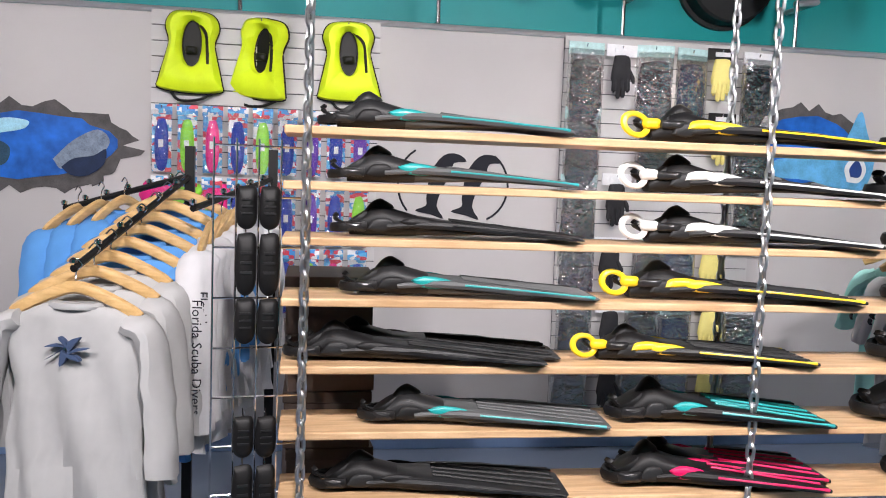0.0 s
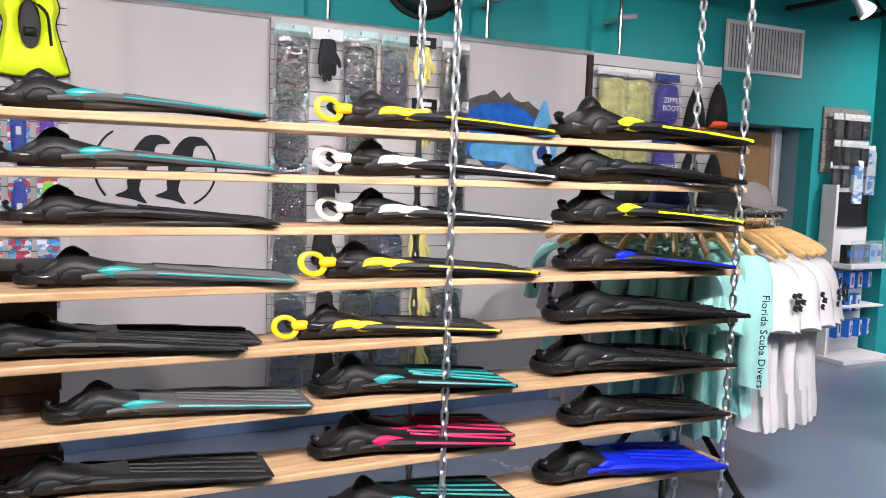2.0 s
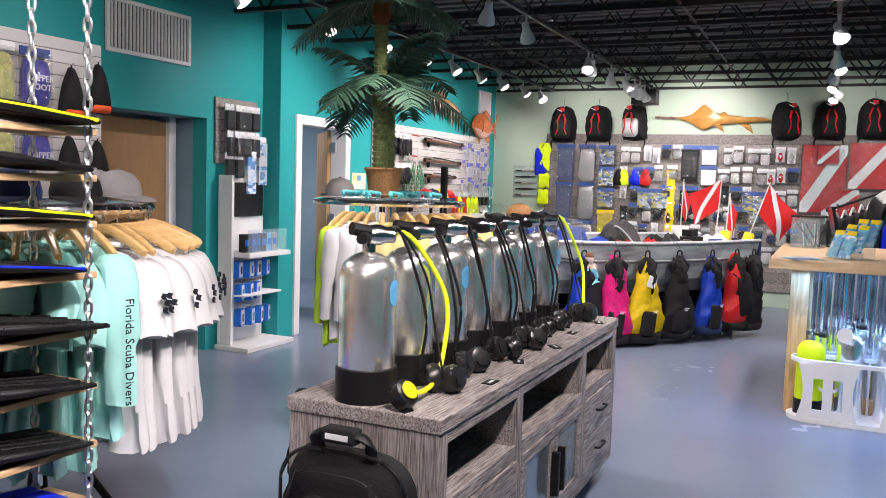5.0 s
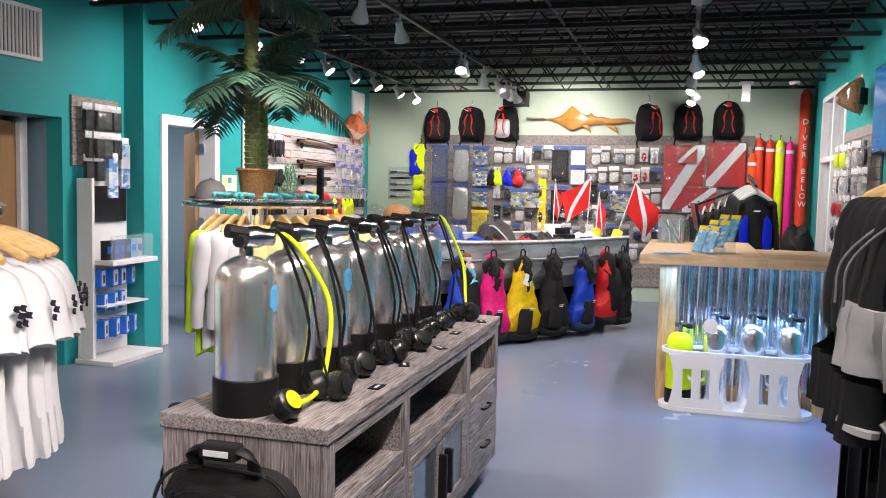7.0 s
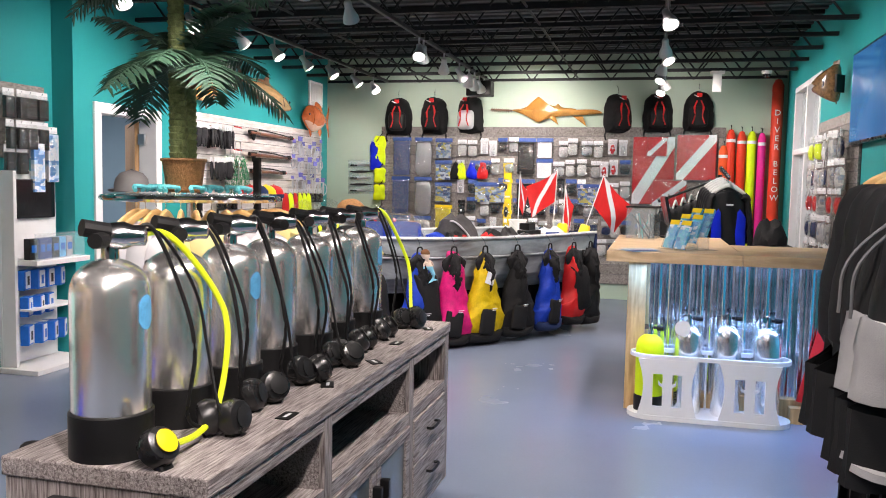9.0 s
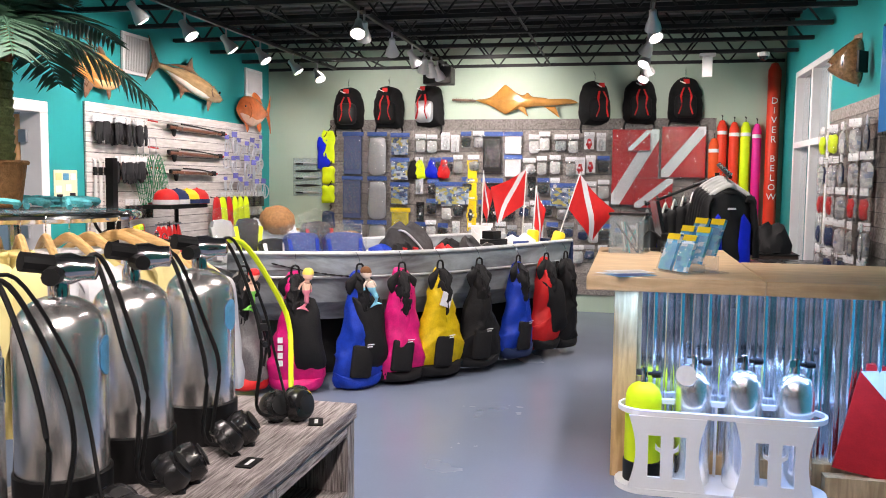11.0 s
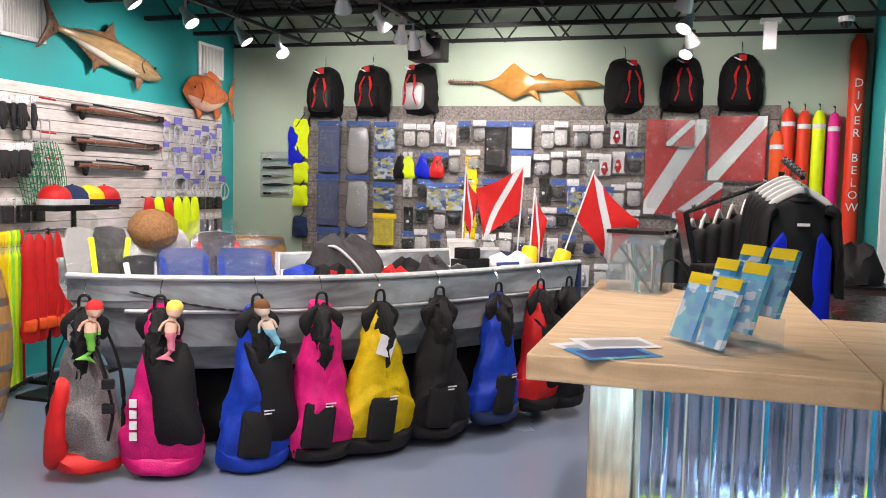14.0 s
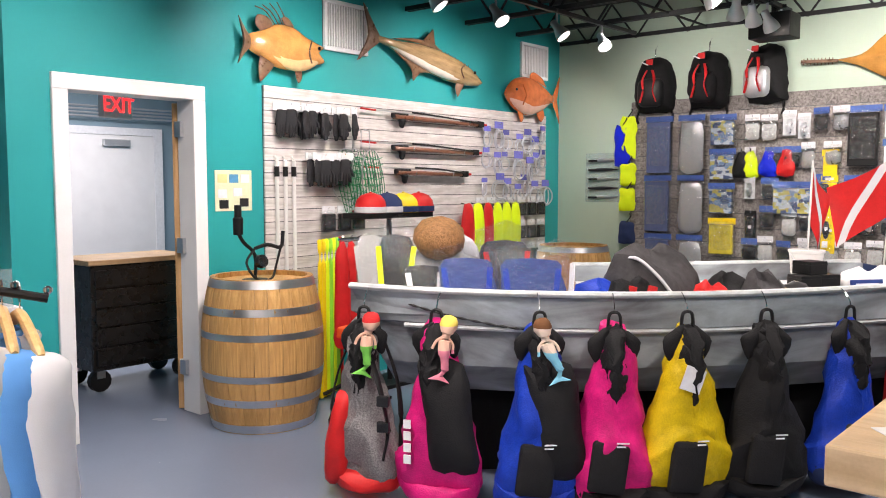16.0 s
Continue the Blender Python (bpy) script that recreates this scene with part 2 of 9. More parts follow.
# ---- mesh helpers ----
def thing(name, label, category, group="", kind="", at=(0, 0, 0), rz=0.0):
    e = new(name)
    e.empty_display_size = 0.1
    e.matrix_basis = pose(*at, 0, 0, rz)
    return tagged(e, label, category, group, kind)


def part(name, bm, material, parent=None, label="", smooth=False):
    me = bpy.data.meshes.new(name)
    bm.to_mesh(me)
    bm.free()
    me.materials.append(material)
    if smooth:
        me.polygons.foreach_set("use_smooth", [True] * len(me.polygons))
        me.set_sharp_from_angle(angle=radians(40))
    o = new(name, me)
    o.parent = parent
    if label:
        o["label"] = label
    return o


def share(name, mesh, parent, m):
    """One more piece on the same mesh."""
    o = new(name, mesh)
    o.parent = parent
    o.matrix_basis = m
    return o


def setting(name, bm, material, label, category="", smooth=False):
    return tagged(part(name, bm, material, None, "", smooth), label, category or name.split("_")[0], "", "structure")


def B():
    return bmesh.new()


ID = Matrix.Identity(4)


def box(bm, x0, y0, z0, x1, y1, z1, m=ID, bev=0.0):
    vs = [bm.verts.new(m @ Vector(c)) for c in ((x0, y0, z0), (x1, y0, z0), (x1, y1, z0), (x0, y1, z0), (x0, y0, z1), (x1, y0, z1), (x1, y1, z1), (x0, y1, z1))]
    fs = [bm.faces.new([vs[i] for i in q]) for q in ((3, 2, 1, 0), (4, 5, 6, 7), (0, 1, 5, 4), (1, 2, 6, 5), (2, 3, 7, 6), (3, 0, 4, 7))]
    if bev:
        es = list({e for f in fs for e in f.edges})
        bmesh.ops.bevel(bm, geom=es, offset=bev, segments=2, affect="EDGES", profile=0.5)
    return bm


def rings(bm, secs, close=True, cap=True):
    """Skin a row of rings of equal count."""
    rows = [[bm.verts.new(p) for p in s] for s in secs]
    n = len(rows[0])
    for a, b in zip(rows, rows[1:]):
        for i in range(n if close else n - 1):
            j = (i + 1) % n
            bm.faces.new((a[i], a[j], b[j], b[i]))
    if cap and close:
        bm.faces.new(rows[0][::-1])
        bm.faces.new(rows[-1])
    return bm


def lathe(bm, prof, n=20, m=ID):
    secs = [[m @ Vector((r * math.cos(2 * math.pi * i / n), r * math.sin(2 * math.pi * i / n), z)) for i in range(n)] for r, z in prof]
    return rings(bm, secs)


def smoothline(pts, k=6):
    """A Catmull-Rom line through the points."""
    P = [Vector(p) for p in pts]
    P = [P[0] * 2 - P[1], *P, P[-1] * 2 - P[-2]]
    out = []
    for i in range(1, len(P) - 2):
        for j in range(k):
            t = j / k
            a, b, c, d = P[i - 1], P[i], P[i + 1], P[i + 2]
            out.append(0.5 * ((2 * b) + (c - a) * t + (2 * a - 5 * b + 4 * c - d) * t * t + (3 * b - a - 3 * c + d) * t ** 3))
    out.append(P[-2])
    return out


def tube(bm, pts, r, n=8, m=ID, flat=1.0):
    P = [Vector(p) for p in pts]
    rs = r if isinstance(r, (list, tuple)) else [r] * len(P)
    secs, up = [], Vector((0, 0, 1))
    for i, p in enumerate(P):
        d = (P[min(i + 1, len(P) - 1)] - P[max(i - 1, 0)]).normalized()
        s = d.cross(up)
        if s.length < 0.05:
            s = d.cross(Vector((0, 1, 0)))
        s.normalize()
        u = s.cross(d).normalized()
        secs.append([m @ (p + (s * math.cos(2 * math.pi * k / n) + u * flat * math.sin(2 * math.pi * k / n)) * rs[i]) for k in range(n)])
    return rings(bm, secs)


def ringtube(bm, R, r, z=0.0, n=32, k=8, m=ID):
    rows = []
    for i in range(n):
        a = 2 * math.pi * i / n
        rows.append([bm.verts.new(m @ Vector(((R + r * math.cos(2 * math.pi * j / k)) * math.cos(a), (R + r * math.cos(2 * math.pi * j / k)) * math.sin(a), z + r * math.sin(2 * math.pi * j / k)))) for j in range(k)])
    for i in range(n):
        a, b = rows[i], rows[(i + 1) % n]
        for j in range(k):
            q = (j + 1) % k
            bm.faces.new((a[j], b[j], b[q], a[q]))
    return bm


def puff(bm, outline, depth, m=ID, back=0.0, levels=(1.0, 0.94, 0.78, 0.5, 0.2), power=0.5):
    """A cushion over an outline in x and z: it swells towards -y by depth, and by back towards +y."""
    cx = sum(p[0] for p in outline) / len(outline)
    cz = sum(p[1] for p in outline) / len(outline)

    def lay(s, sign, d):
        h = d * (1 - s * s) ** power
        return [m @ Vector((cx + (x - cx) * s, sign * h, cz + (z - cz) * s)) for x, z in outline]
    secs = [lay(s, 1, back) for s in reversed(levels[1:])] + [lay(1.0, 1, 0)] + [lay(s, -1, depth) for s in levels[1:]]
    return rings(bm, secs)


def crumple(bm, amp, scale=9.0, seed=0.0):
    """Uneven, wrinkled cloth: push every vertex by noise."""
    off = Vector((seed * 3.1, seed * 1.7, seed))
    for v in bm.verts:
        v.co += noise.noise_vector(v.co * scale + off) * amp + noise.noise_vector(v.co * scale * 2.7 + off) * amp * 0.4
    return bm


def plate(bm, outline, y0, y1, m=ID):
    """A flat shape in x and z with thickness from y0 to y1."""
    return rings(bm, [[m @ Vector((x, y0, z)) for x, z in outline], [m @ Vector((x, y1, z)) for x, z in outline]])


def rounded(w, h, r, n=5, x=0.0, z=0.0):
    pts = []
    for cx, cz, a0 in ((w / 2 - r, h / 2 - r, 0), (-w / 2 + r, h / 2 - r, 90), (-w / 2 + r, -h / 2 + r, 180), (w / 2 - r, -h / 2 + r, 270)):
        for i in range(n):
            a = radians(a0 + 90 * i / (n - 1))
            pts.append((x + cx + r * math.cos(a), z + cz + r * math.sin(a)))
    return pts


def curve_outline(pts, k=4):
    L = smoothline([(x, 0, z) for x, z in pts] + [(pts[0][0], 0, pts[0][1])], k)[:-1]
    return [(p.x, p.z) for p in L]


def lettering(text, size, m, material, parent, name="lettering", depth=0.002):
    """Flat text as a mesh; it lies in its own x and z and faces -y."""
    cu = bpy.data.curves.new(name, "FONT")
    cu.body, cu.size, cu.extrude, cu.align_x, cu.align_y, cu.resolution_u = text, size, depth / 2, "CENTER", "CENTER", 2
    tmp = bpy.data.objects.new(name, cu)
    scene.collection.objects.link(tmp)
    me = bpy.data.meshes.new_from_object(tmp.evaluated_get(bpy.context.evaluated_depsgraph_get()))
    bpy.data.objects.remove(tmp)
    me.materials.clear()
    me.materials.append(material)
    me.transform(Matrix.Rotation(radians(90), 4, "X"))
    o = new(name, me)
    o.parent = parent
    o.matrix_basis = m
    return o


def spread_out(proto, places):
    """The first place takes the thing itself, the rest take copies."""
    out = [copy_thing(proto, m) for m in places[1:]]
    proto.matrix_basis = places[0]
    return [proto, *out]


# ---- structure ----
XW, XE, YS, YN, YD, ZC = -3.2, 12.5, -1.4, 4.95, 4.75, 3.3
setting("floor", box(B(), XW, YS, -0.1, XE, 9.0, 0.0), M_FLOOR, "glossy blue-grey painted concrete shop floor")
setting("wall_west", box(B(), XW - 0.15, YS - 0.15, 0, XW, YN + 0.15, ZC), M_GREY, "plain grey painted end wall")
bm = B()
box(bm, XW, YN, 0, 4.9, YN + 0.15, ZC)
box(bm, 4.9, YN, 2.0, 6.33, YN + 0.15, ZC)
box(bm, 6.33, YN, 0, 7.1, YN + 0.15, ZC)
setting("wall_north", bm, M_TEAL, "teal painted wall behind the rail", "wall")
bm = B()
box(bm, 7.1, YD, 0, 7.42, YD + 0.15, ZC)
box(bm, 7.42, YD, 2.04, 8.24, YD + 0.15, ZC)
box(bm, 8.24, YD, 0, XE, YD + 0.15, ZC)
box(bm, 7.1, YD + 0.15, 0, 7.25, YN + 0.15, ZC)
setting("wall_door", bm, M_TEAL, "teal painted wall with a white framed doorway", "wall")
setting("wall_east", box(B(), XE, YS - 0.15, 0, XE + 0.15, YD + 0.15, ZC), M_SAGE, "sage green painted end wall", "wall")
WX0, WX1, WZ0, WZ1 = 10.25, 11.85, 0.12, 2.68
bm = B()
box(bm, XW, YS - 0.15, 0, WX0, YS, ZC)
box(bm, WX0, YS - 0.15, WZ1, WX1, YS, ZC)
box(bm, WX0, YS - 0.15, 0, WX1, YS, WZ0)
box(bm, WX1, YS - 0.15, 0, XE, YS, ZC)
setting("wall_south", bm, M_TEAL, "teal painted wall with a shop window", "wall")
bm = B()
box(bm, XW, YS - 0.15, ZC, XE + 0.15, 9.2, ZC + 0.1)
for i in range(80):
    x = XW + 0.1 + i * 0.2
    box(bm, x, YS, ZC - 0.04, x + 0.09, YD, ZC)
setting("ceiling", bm, M_DECK, "dark ribbed metal roof deck", "ceiling")

# window in the south wall
win = tagged(new("window_1"), "tall white framed shop window with clear panes", "window", "", "structure")
fw = 0.06
for nm, a in (("window_frame", (WX0, WZ0, WX1, WZ0 + fw)), ("window_frame", (WX0, WZ1 - fw, WX1, WZ1)), ("window_frame", (WX0, WZ0 + fw, WX0 + fw, WZ1 - fw)),
              ("window_frame", (WX1 - fw, WZ0 + fw, WX1, WZ1 - fw)), ("mullion", (11.0, WZ0 + fw, 11.06, WZ1 - fw)), ("mullion", (WX0 + fw, 1.9, 11.0, 1.96)), ("mullion", (11.06, 1.9, WX1 - fw, 1.96))):
    part(nm, box(B(), a[0], YS - 0.12, a[1], a[2], YS + 0.012, a[3], bev=0.004), M_WHITE, win)
for x0, x1, z0, z1 in ((WX0 + fw, 11.0, 0.18, 1.9), (11.06, WX1 - fw, 0.18, 1.9), (WX0 + fw, 11.0, 1.96, 2.62), (11.06, WX1 - fw, 1.96, 2.62)):
    p = part("pane", box(B(), x0, YS - 0.07, z0, x1, YS - 0.062, z1), M_GLASS, win)
    p.visible_shadow = False
M_OUT = mat("street_daylight", (0.62, 0.78, 0.86), 0.9, var=0.25, scale=0.6, glow=0.55, bump=0)
setting("backdrop", box(B(), 4, -9.0, -0.5, 30, -8.9, 6), M_OUT, "pale daylight street beyond the window", "backdrop")

# recess with a brown door in the north wall
bm = B()
box(bm, 6.33, YN + 0.15, 0, 6.40, 5.35, 2.1)
box(bm, 4.83, YN + 0.15, 0, 4.90, 5.35, 2.1)
box(bm, 4.83, 5.35, 0, 6.40, 5.42, 2.1)
box(bm, 4.83, YN + 0.15, 2.0, 6.40, 5.35, 2.1)
setting("wall_recess", bm, M_BLUEGREY, "blue-grey painted recess of a side door", "wall")
door = tagged(new("door_2"), "closed plain brown wooden door in a white frame", "door", "", "structure")
part("door_leaf", box(B(), 5.0, 5.26, 0.01, 6.18, 5.30, 1.96, bev=0.004), mat("brown_door", (0.30, 0.17, 0.08), 0.5, var=0.12, scale=4, stretch=(6, 6, 1)), door)
part("door_frame", box(B(), 6.18, 5.22, 0, 6.26, 5.34, 2.0, bev=0.004), M_WHITE, door)

# white framed doorway
dr = tagged(new("door_1"), "white framed doorway with its oak door standing open", "door", "", "structure")
for a in ((7.34, 0, 7.43, 2.03), (8.23, 0, 8.32, 2.03), (7.34, 2.0305, 8.32, 2.12)):
    part("door_frame", box(B(), a[0], YD - 0.022, a[1], a[2], YD + 0.165, a[3], bev=0.004), M_WHITE, dr)
leaf = part("door_leaf", box(B(), 0, -0.02, 0.01, 0.80, 0.02, 2.02, bev=0.003), M_DOORWOOD, dr, "oak door leaf swung open")
leaf.matrix_basis = pose(8.225, YD + 0.185, 0, 0, 0, 41)
for z in (0.25, 1.05, 1.8):
    part("hinge", box(B(), 8.20, YD + 0.09, z, 8.2285, YD + 0.16, z + 0.1, bev=0.003), M_ZINC, dr)

# back room
bm = B()
box(bm, 6.6, 8.6, 0, 11.4, 8.75, ZC)
box(bm, 11.3, YD + 0.15, 0, 11.4, 8.6, ZC)
box(bm, 6.6, YN + 0.15, 0, 6.7, 8.6, ZC)
setting("wall_back_room", bm, M_BLUEGREY, "grey-blue painted walls of the back room", "wall")
setting("ceiling_back_room", box(B(), 7.26, YD + 0.15, 2.6, 11.3, 8.6, 2.7), M_WHITE, "white ceiling of the back room", "ceiling")
d3 = tagged(new("door_3"), "closed white exit door in a pale frame", "door", "", "structure")
part("door_leaf", box(B(), 9.26, 8.55, 0.02, 10.2, 8.59, 2.02, bev=0.004), M_WHITE, d3)
part("door_frame", box(B(), 9.16, 8.54, 0, 9.26, 8.598, 2.1), M_CARDWHITE, d3)
part("door_frame", box(B(), 10.2, 8.54, 0, 10.3, 8.598, 2.1), M_CARDWHITE, d3)
part("door_frame", box(B(), 9.26, 8.54, 2.02, 10.2, 8.598, 2.1), M_CARDWHITE, d3)
part("door_closer", box(B(), 9.6, 8.50, 1.9, 9.9, 8.55, 1.97, bev=0.006), M_LAMPCASE, d3)
ex = thing("exit_sign", "white box exit sign with glowing red letters", "sign", at=(8.62, 6.42, 2.12), rz=20)
part("case", box(B(), -0.16, -0.03, -0.1, 0.16, 0.03, 0.1, bev=0.008), M_WHITE, ex)
part("hanger_rod", tube(B(), [(0, 0, 0.1), (0, 0, 0.48)], 0.008), M_WHITE, ex)
lettering("EXIT", 0.17, pose(0, -0.033, 0), mat("exit_red", (1.0, 0.02, 0.02), 0.4, glow=4.0, var=0, bump=0), ex)
for i in range(4):
    tagged(part("ceiling_conduit", tube(B(), [(6.7, 8.5, 2.2 + 0.035 * i), (11.3, 8.5, 2.2 + 0.035 * i)], 0.01), M_LAMPCASE), "thin grey conduit on the back room wall", "conduit", "back room conduits", "structure")
chest = thing("tool_chest", "black rolling tool chest with a wooden top", "tool chest", at=(8.45, 6.0, 0))
part("body", box(B(), -0.42, -0.25, 0.16, 0.42, 0.25, 0.92, bev=0.008), M_BLACKGLOSS, chest)
part("top", box(B(), -0.44, -0.27, 0.921, 0.44, 0.27, 0.96, bev=0.006), M_PINE, chest, "pale wooden top")
for i in range(5):
    part("drawer", box(B(), -0.39, -0.268, 0.2 + 0.14 * i, 0.39, -0.251, 0.325 + 0.14 * i, bev=0.004), M_BLACKGLOSS, chest)
for sx in (-0.34, 0.34):
    for sy in (-0.18, 0.18):
        part("caster", tube(B(), [(sx, sy - 0.025, 0.08), (sx, sy + 0.025, 0.08)], 0.08, 14), M_BLACK, chest)
        part("caster_fork", box(B(), sx - 0.03, sy - 0.035, 0.1, sx + 0.03, sy + 0.035, 0.158), M_ZINC, chest)
cb = thing("clipboard", "brown clipboard with a white sheet on the wall", "clipboard", at=(10.75, 8.58, 1.55))
part("board", box(B(), -0.12, -0.012, -0.17, 0.12, 0.0, 0.17, bev=0.003), M_DOORWOOD, cb)
part("sheet", box(B(), -0.10, -0.016, -0.15, 0.10, -0.0125, 0.12), M_CARDWHITE, cb)
part("clip", box(B(), -0.04, -0.028, 0.12, 0.04, -0.0125, 0.17, bev=0.004), M_ZINC, cb)
ks = thing("key_shelf", "small wooden wall shelf in the back room", "shelf", at=(10.85, 8.58, 1.1))
part("back", box(B(), -0.16, -0.012, -0.1, 0.16, 0, 0.1), M_DOORWOOD, ks)
part("ledge", box(B(), -0.16, -0.09, -0.1, 0.16, -0.0125, -0.08), M_DOORWOOD, ks)
hr = thing("hose_rail", "wooden rail with black hoses hanging in the back room", "rail", at=(7.75, 8.55, 1.35))
part("rail", box(B(), -1.0, -0.03, 0, 1.2, 0.04, 0.12, bev=0.004), M_DOORWOOD, hr)
for i in range(7):
    x = -0.9 + i * 0.2
    part("hook", box(B(), x - 0.03, -0.08, -0.02, x + 0.03, -0.031, 0.03, bev=0.004), M_ZINC, hr)
    part("hose", tube(B(), smoothline([(x - 0.05, -0.06, -0.6), (x - 0.02, -0.06, -0.1), (x, -0.06, -0.01), (x + 0.03, -0.06, -0.2), (x + 0.07, -0.06, -0.7)], 4), 0.012, 6), M_BLACK, hr, smooth=True)

# grey display wall with its rail
setting("wall_display", box(B(), XW, 4.61, 0.10, 3.64, 4.70, 2.34), M_GREY, "pale grey display wall panel hung before the teal wall", "wall")
setting("baseboard", box(B(), XW, 4.595, 0.0, 3.64, 4.70, 0.10, bev=0.004), M_BASE, "light blue baseboard under the grey wall", "baseboard")
rail = thing("wall_rail", "dark steel pipe rail along the top of the grey wall", "rail", kind="structure")
part("pipe", tube(B(), [(XW, 4.60, 2.355), (3.68, 4.60, 2.355)], 0.016), M_LAMPCASE, rail)
for i in range(7):
    x = -2.4 + i * 1.05
    part("hanger_pipe", tube(B(), [(x, 4.60, 2.372), (x, 4.60, 2.95)], 0.013), M_CHROME, rail)
    part("elbow", tube(B(), [(x, 4.62, 2.62), (x + 0.14, 4.62, 2.64), (x + 0.14, 4.94, 2.64)], 0.018), M_LAMPCASE, rail)
part("end_post", box(B(), 3.645, 4.59, 0, 3.685, 4.63, 2.34), mat("dark_post", (0.03, 0.02, 0.018), 0.5), rail)


# vents
def vent(at, w, h, slats, dark):
    v = thing("wall_vent", "white framed air grille on the teal wall", "vent", at=at)
    part("backing", box(B(), -w / 2, -0.006, -h / 2, w / 2, 0, h / 2), dark, v)
    for a in ((-w / 2, -h / 2, w / 2, -h / 2 + 0.03), (-w / 2, h / 2 - 0.03, w / 2, h / 2), (-w / 2, -h / 2 + 0.03, -w / 2 + 0.03, h / 2 - 0.03), (w / 2 - 0.03, -h / 2 + 0.03, w / 2, h / 2 - 0.03)):
        part("frame", box(B(), a[0], -0.028, a[1], a[2], -0.0065, a[3], bev=0.004), M_WHITE, v)
    me = None
    for i in range(slats):
        x = -w / 2 + 0.04 + (w - 0.08) * (i + 0.5) / slats
        if me is None:
            o = part("slat", box(B(), -0.005, -0.02, -h / 2 + 0.032, 0.005, -0.0065, h / 2 - 0.032), M_WHITE, v)
            me = o.data
            o.location.x = x
        else:
            share("slat", me, v, pose(x, 0, 0))


M_GAPDARK = mat("gap_dark", (0.10, 0.10, 0.11), 0.6)
vent((5.66, YN - 0.002, 2.60), 0.88, 0.40, 22, M_GAPDARK)
vent((9.55, YD - 0.002, 2.66), 0.44, 0.37, 14, M_GAPDARK)
vent((12.03, YD - 0.002, 2.68), 0.45, 0.33, 14, mat("vent_pale", (0.5, 0.5, 0.5), 0.5))

# bar joists
bm = B()
zb, zt = 2.88, 3.22
box(bm, -0.03, YS + 0.02, zt, 0.03, YD - 0.02, zt + 0.04)
box(bm, -0.028, YS + 0.02, zb, -0.006, YD - 0.02, zb + 0.035)
box(bm, 0.006, YS + 0.02, zb, 0.028, YD - 0.02, zb + 0.035)
y, up = YS + 0.1, True
while y < YD - 0.3:
    tube(bm, [(0, y, zb if up else zt), (0, y + 0.26, zt if up else zb)], 0.011, 5)
    y, up = y + 0.26, not up
j = tagged(part("ceiling_joist", bm, M_STEELBLACK), "black open-web steel roof joist", "joist", "roof joists", "structure")
j.location.x = XW + 0.5
for i in range(1, 21):
    copy_thing(j, pose(XW + 0.5 + i * 0.76, 0, 0))
for i, y in enumerate((1.2, 3.2)):
    tagged(part("bridging_bar", tube(B(), [(XW, y, zb + 0.02), (XE, y, zb + 0.02)], 0.011), M_STEELBLACK), "black bridging bar tying the joists", "bar", "", "structure")

# lighting tracks and heads
M_TRACK = mat("track_black", (0.02, 0.02, 0.022), 0.4)
TRACKS = ((3.75, -2.6, 12.2), (2.35, 4.0, 12.1), (0.12, -2.6, 12.3))
for y, x0, x1 in TRACKS:
    tagged(part("light_track", box(B(), x0, y - 0.018, 2.845, x1, y + 0.018, 2.878, bev=0.003), M_TRACK), "black lighting track under the joists", "light track", "lighting tracks")
head = thing("track_light", "silver track spotlight with a lit lamp", "spotlight", "track lights")
part("stem", tube(B(), [(0, 0, 0.0), (0, 0, -0.10)], 0.009), M_LAMPCASE, head)
part("adapter", box(B(), -0.05, -0.016, 0.0, 0.05, 0.016, 0.028, bev=0.003), M_TRACK, head)
sh = Matrix.Translation((0, 0, -0.11)) @ Matrix.Rotation(radians(38), 4, "X")
part("shade", lathe(B(), [(0.02, 0.06), (0.028, 0.05), (0.03, 0.0), (0.055, -0.06), (0.062, -0.10), (0.055, -0.10), (0.05, -0.085)], 16, sh), M_LAMPCASE, head, smooth=True)
part("bulb", lathe(B(), [(0.05, -0.088), (0.045, -0.10), (0.025, -0.108)], 14, sh), M_BULB, head, "glowing lamp face", smooth=True)
random.seed(3)
HEADS = []
for y, xs, base in ((3.75, (-2.2, -1.4, -0.6, 0.2, 1.0, 1.8, 2.6, 5.2, 6.3, 7.2, 8.0, 8.7, 9.4, 10.1, 10.9, 11.6), 180), (2.35, (4.6, 6.2, 7.0, 8.85, 9.0, 9.8, 10.5, 11.0, 11.3, 11.6, 11.9), -90),
                    (0.12, (-2.0, -0.8, 0.4, 1.6, 2.8, 4.5, 6.0, 7.6, 8.9, 9.4, 10.1, 10.9, 11.5, 12.1), -90)):
    for i, x in enumerate(xs):
        HEADS.append((x, y, 104) if x == 8.85 else (x, y, base + random.uniform(-45, 45) + (180 if y < 1 and i % 2 else 0)))
spread_out(head, [pose(x, y, 2.846, 0, 0, rz) for x, y, rz in HEADS])
for x in (-1.8, 0.2, 2.0):
    spot(x, 0.4, 2.76, x + 0.5, 4.6, 0.75, 220 if x < -1 else 300)
for x in (-1.4, 0.2, 1.8, 2.6):
    spot(x, 3.75, 2.72, x + 0.15, 4.6, 0.45, 62)
for x in (3.9, 5.2, 7.0, 8.8, 10.4, 11.6):
    spot(x, 3.6, 2.72, x + 0.1, 4.70, 1.75, 28 if x < 4 else 40 if x < 6 else 86 if x < 8 else 120 if x < 9 else 112)
for x in (4.6, 6.6, 8.9, 10.4):
    spot(x, 2.2, 2.72, x + 0.8, 1.9, 0.2, 165)
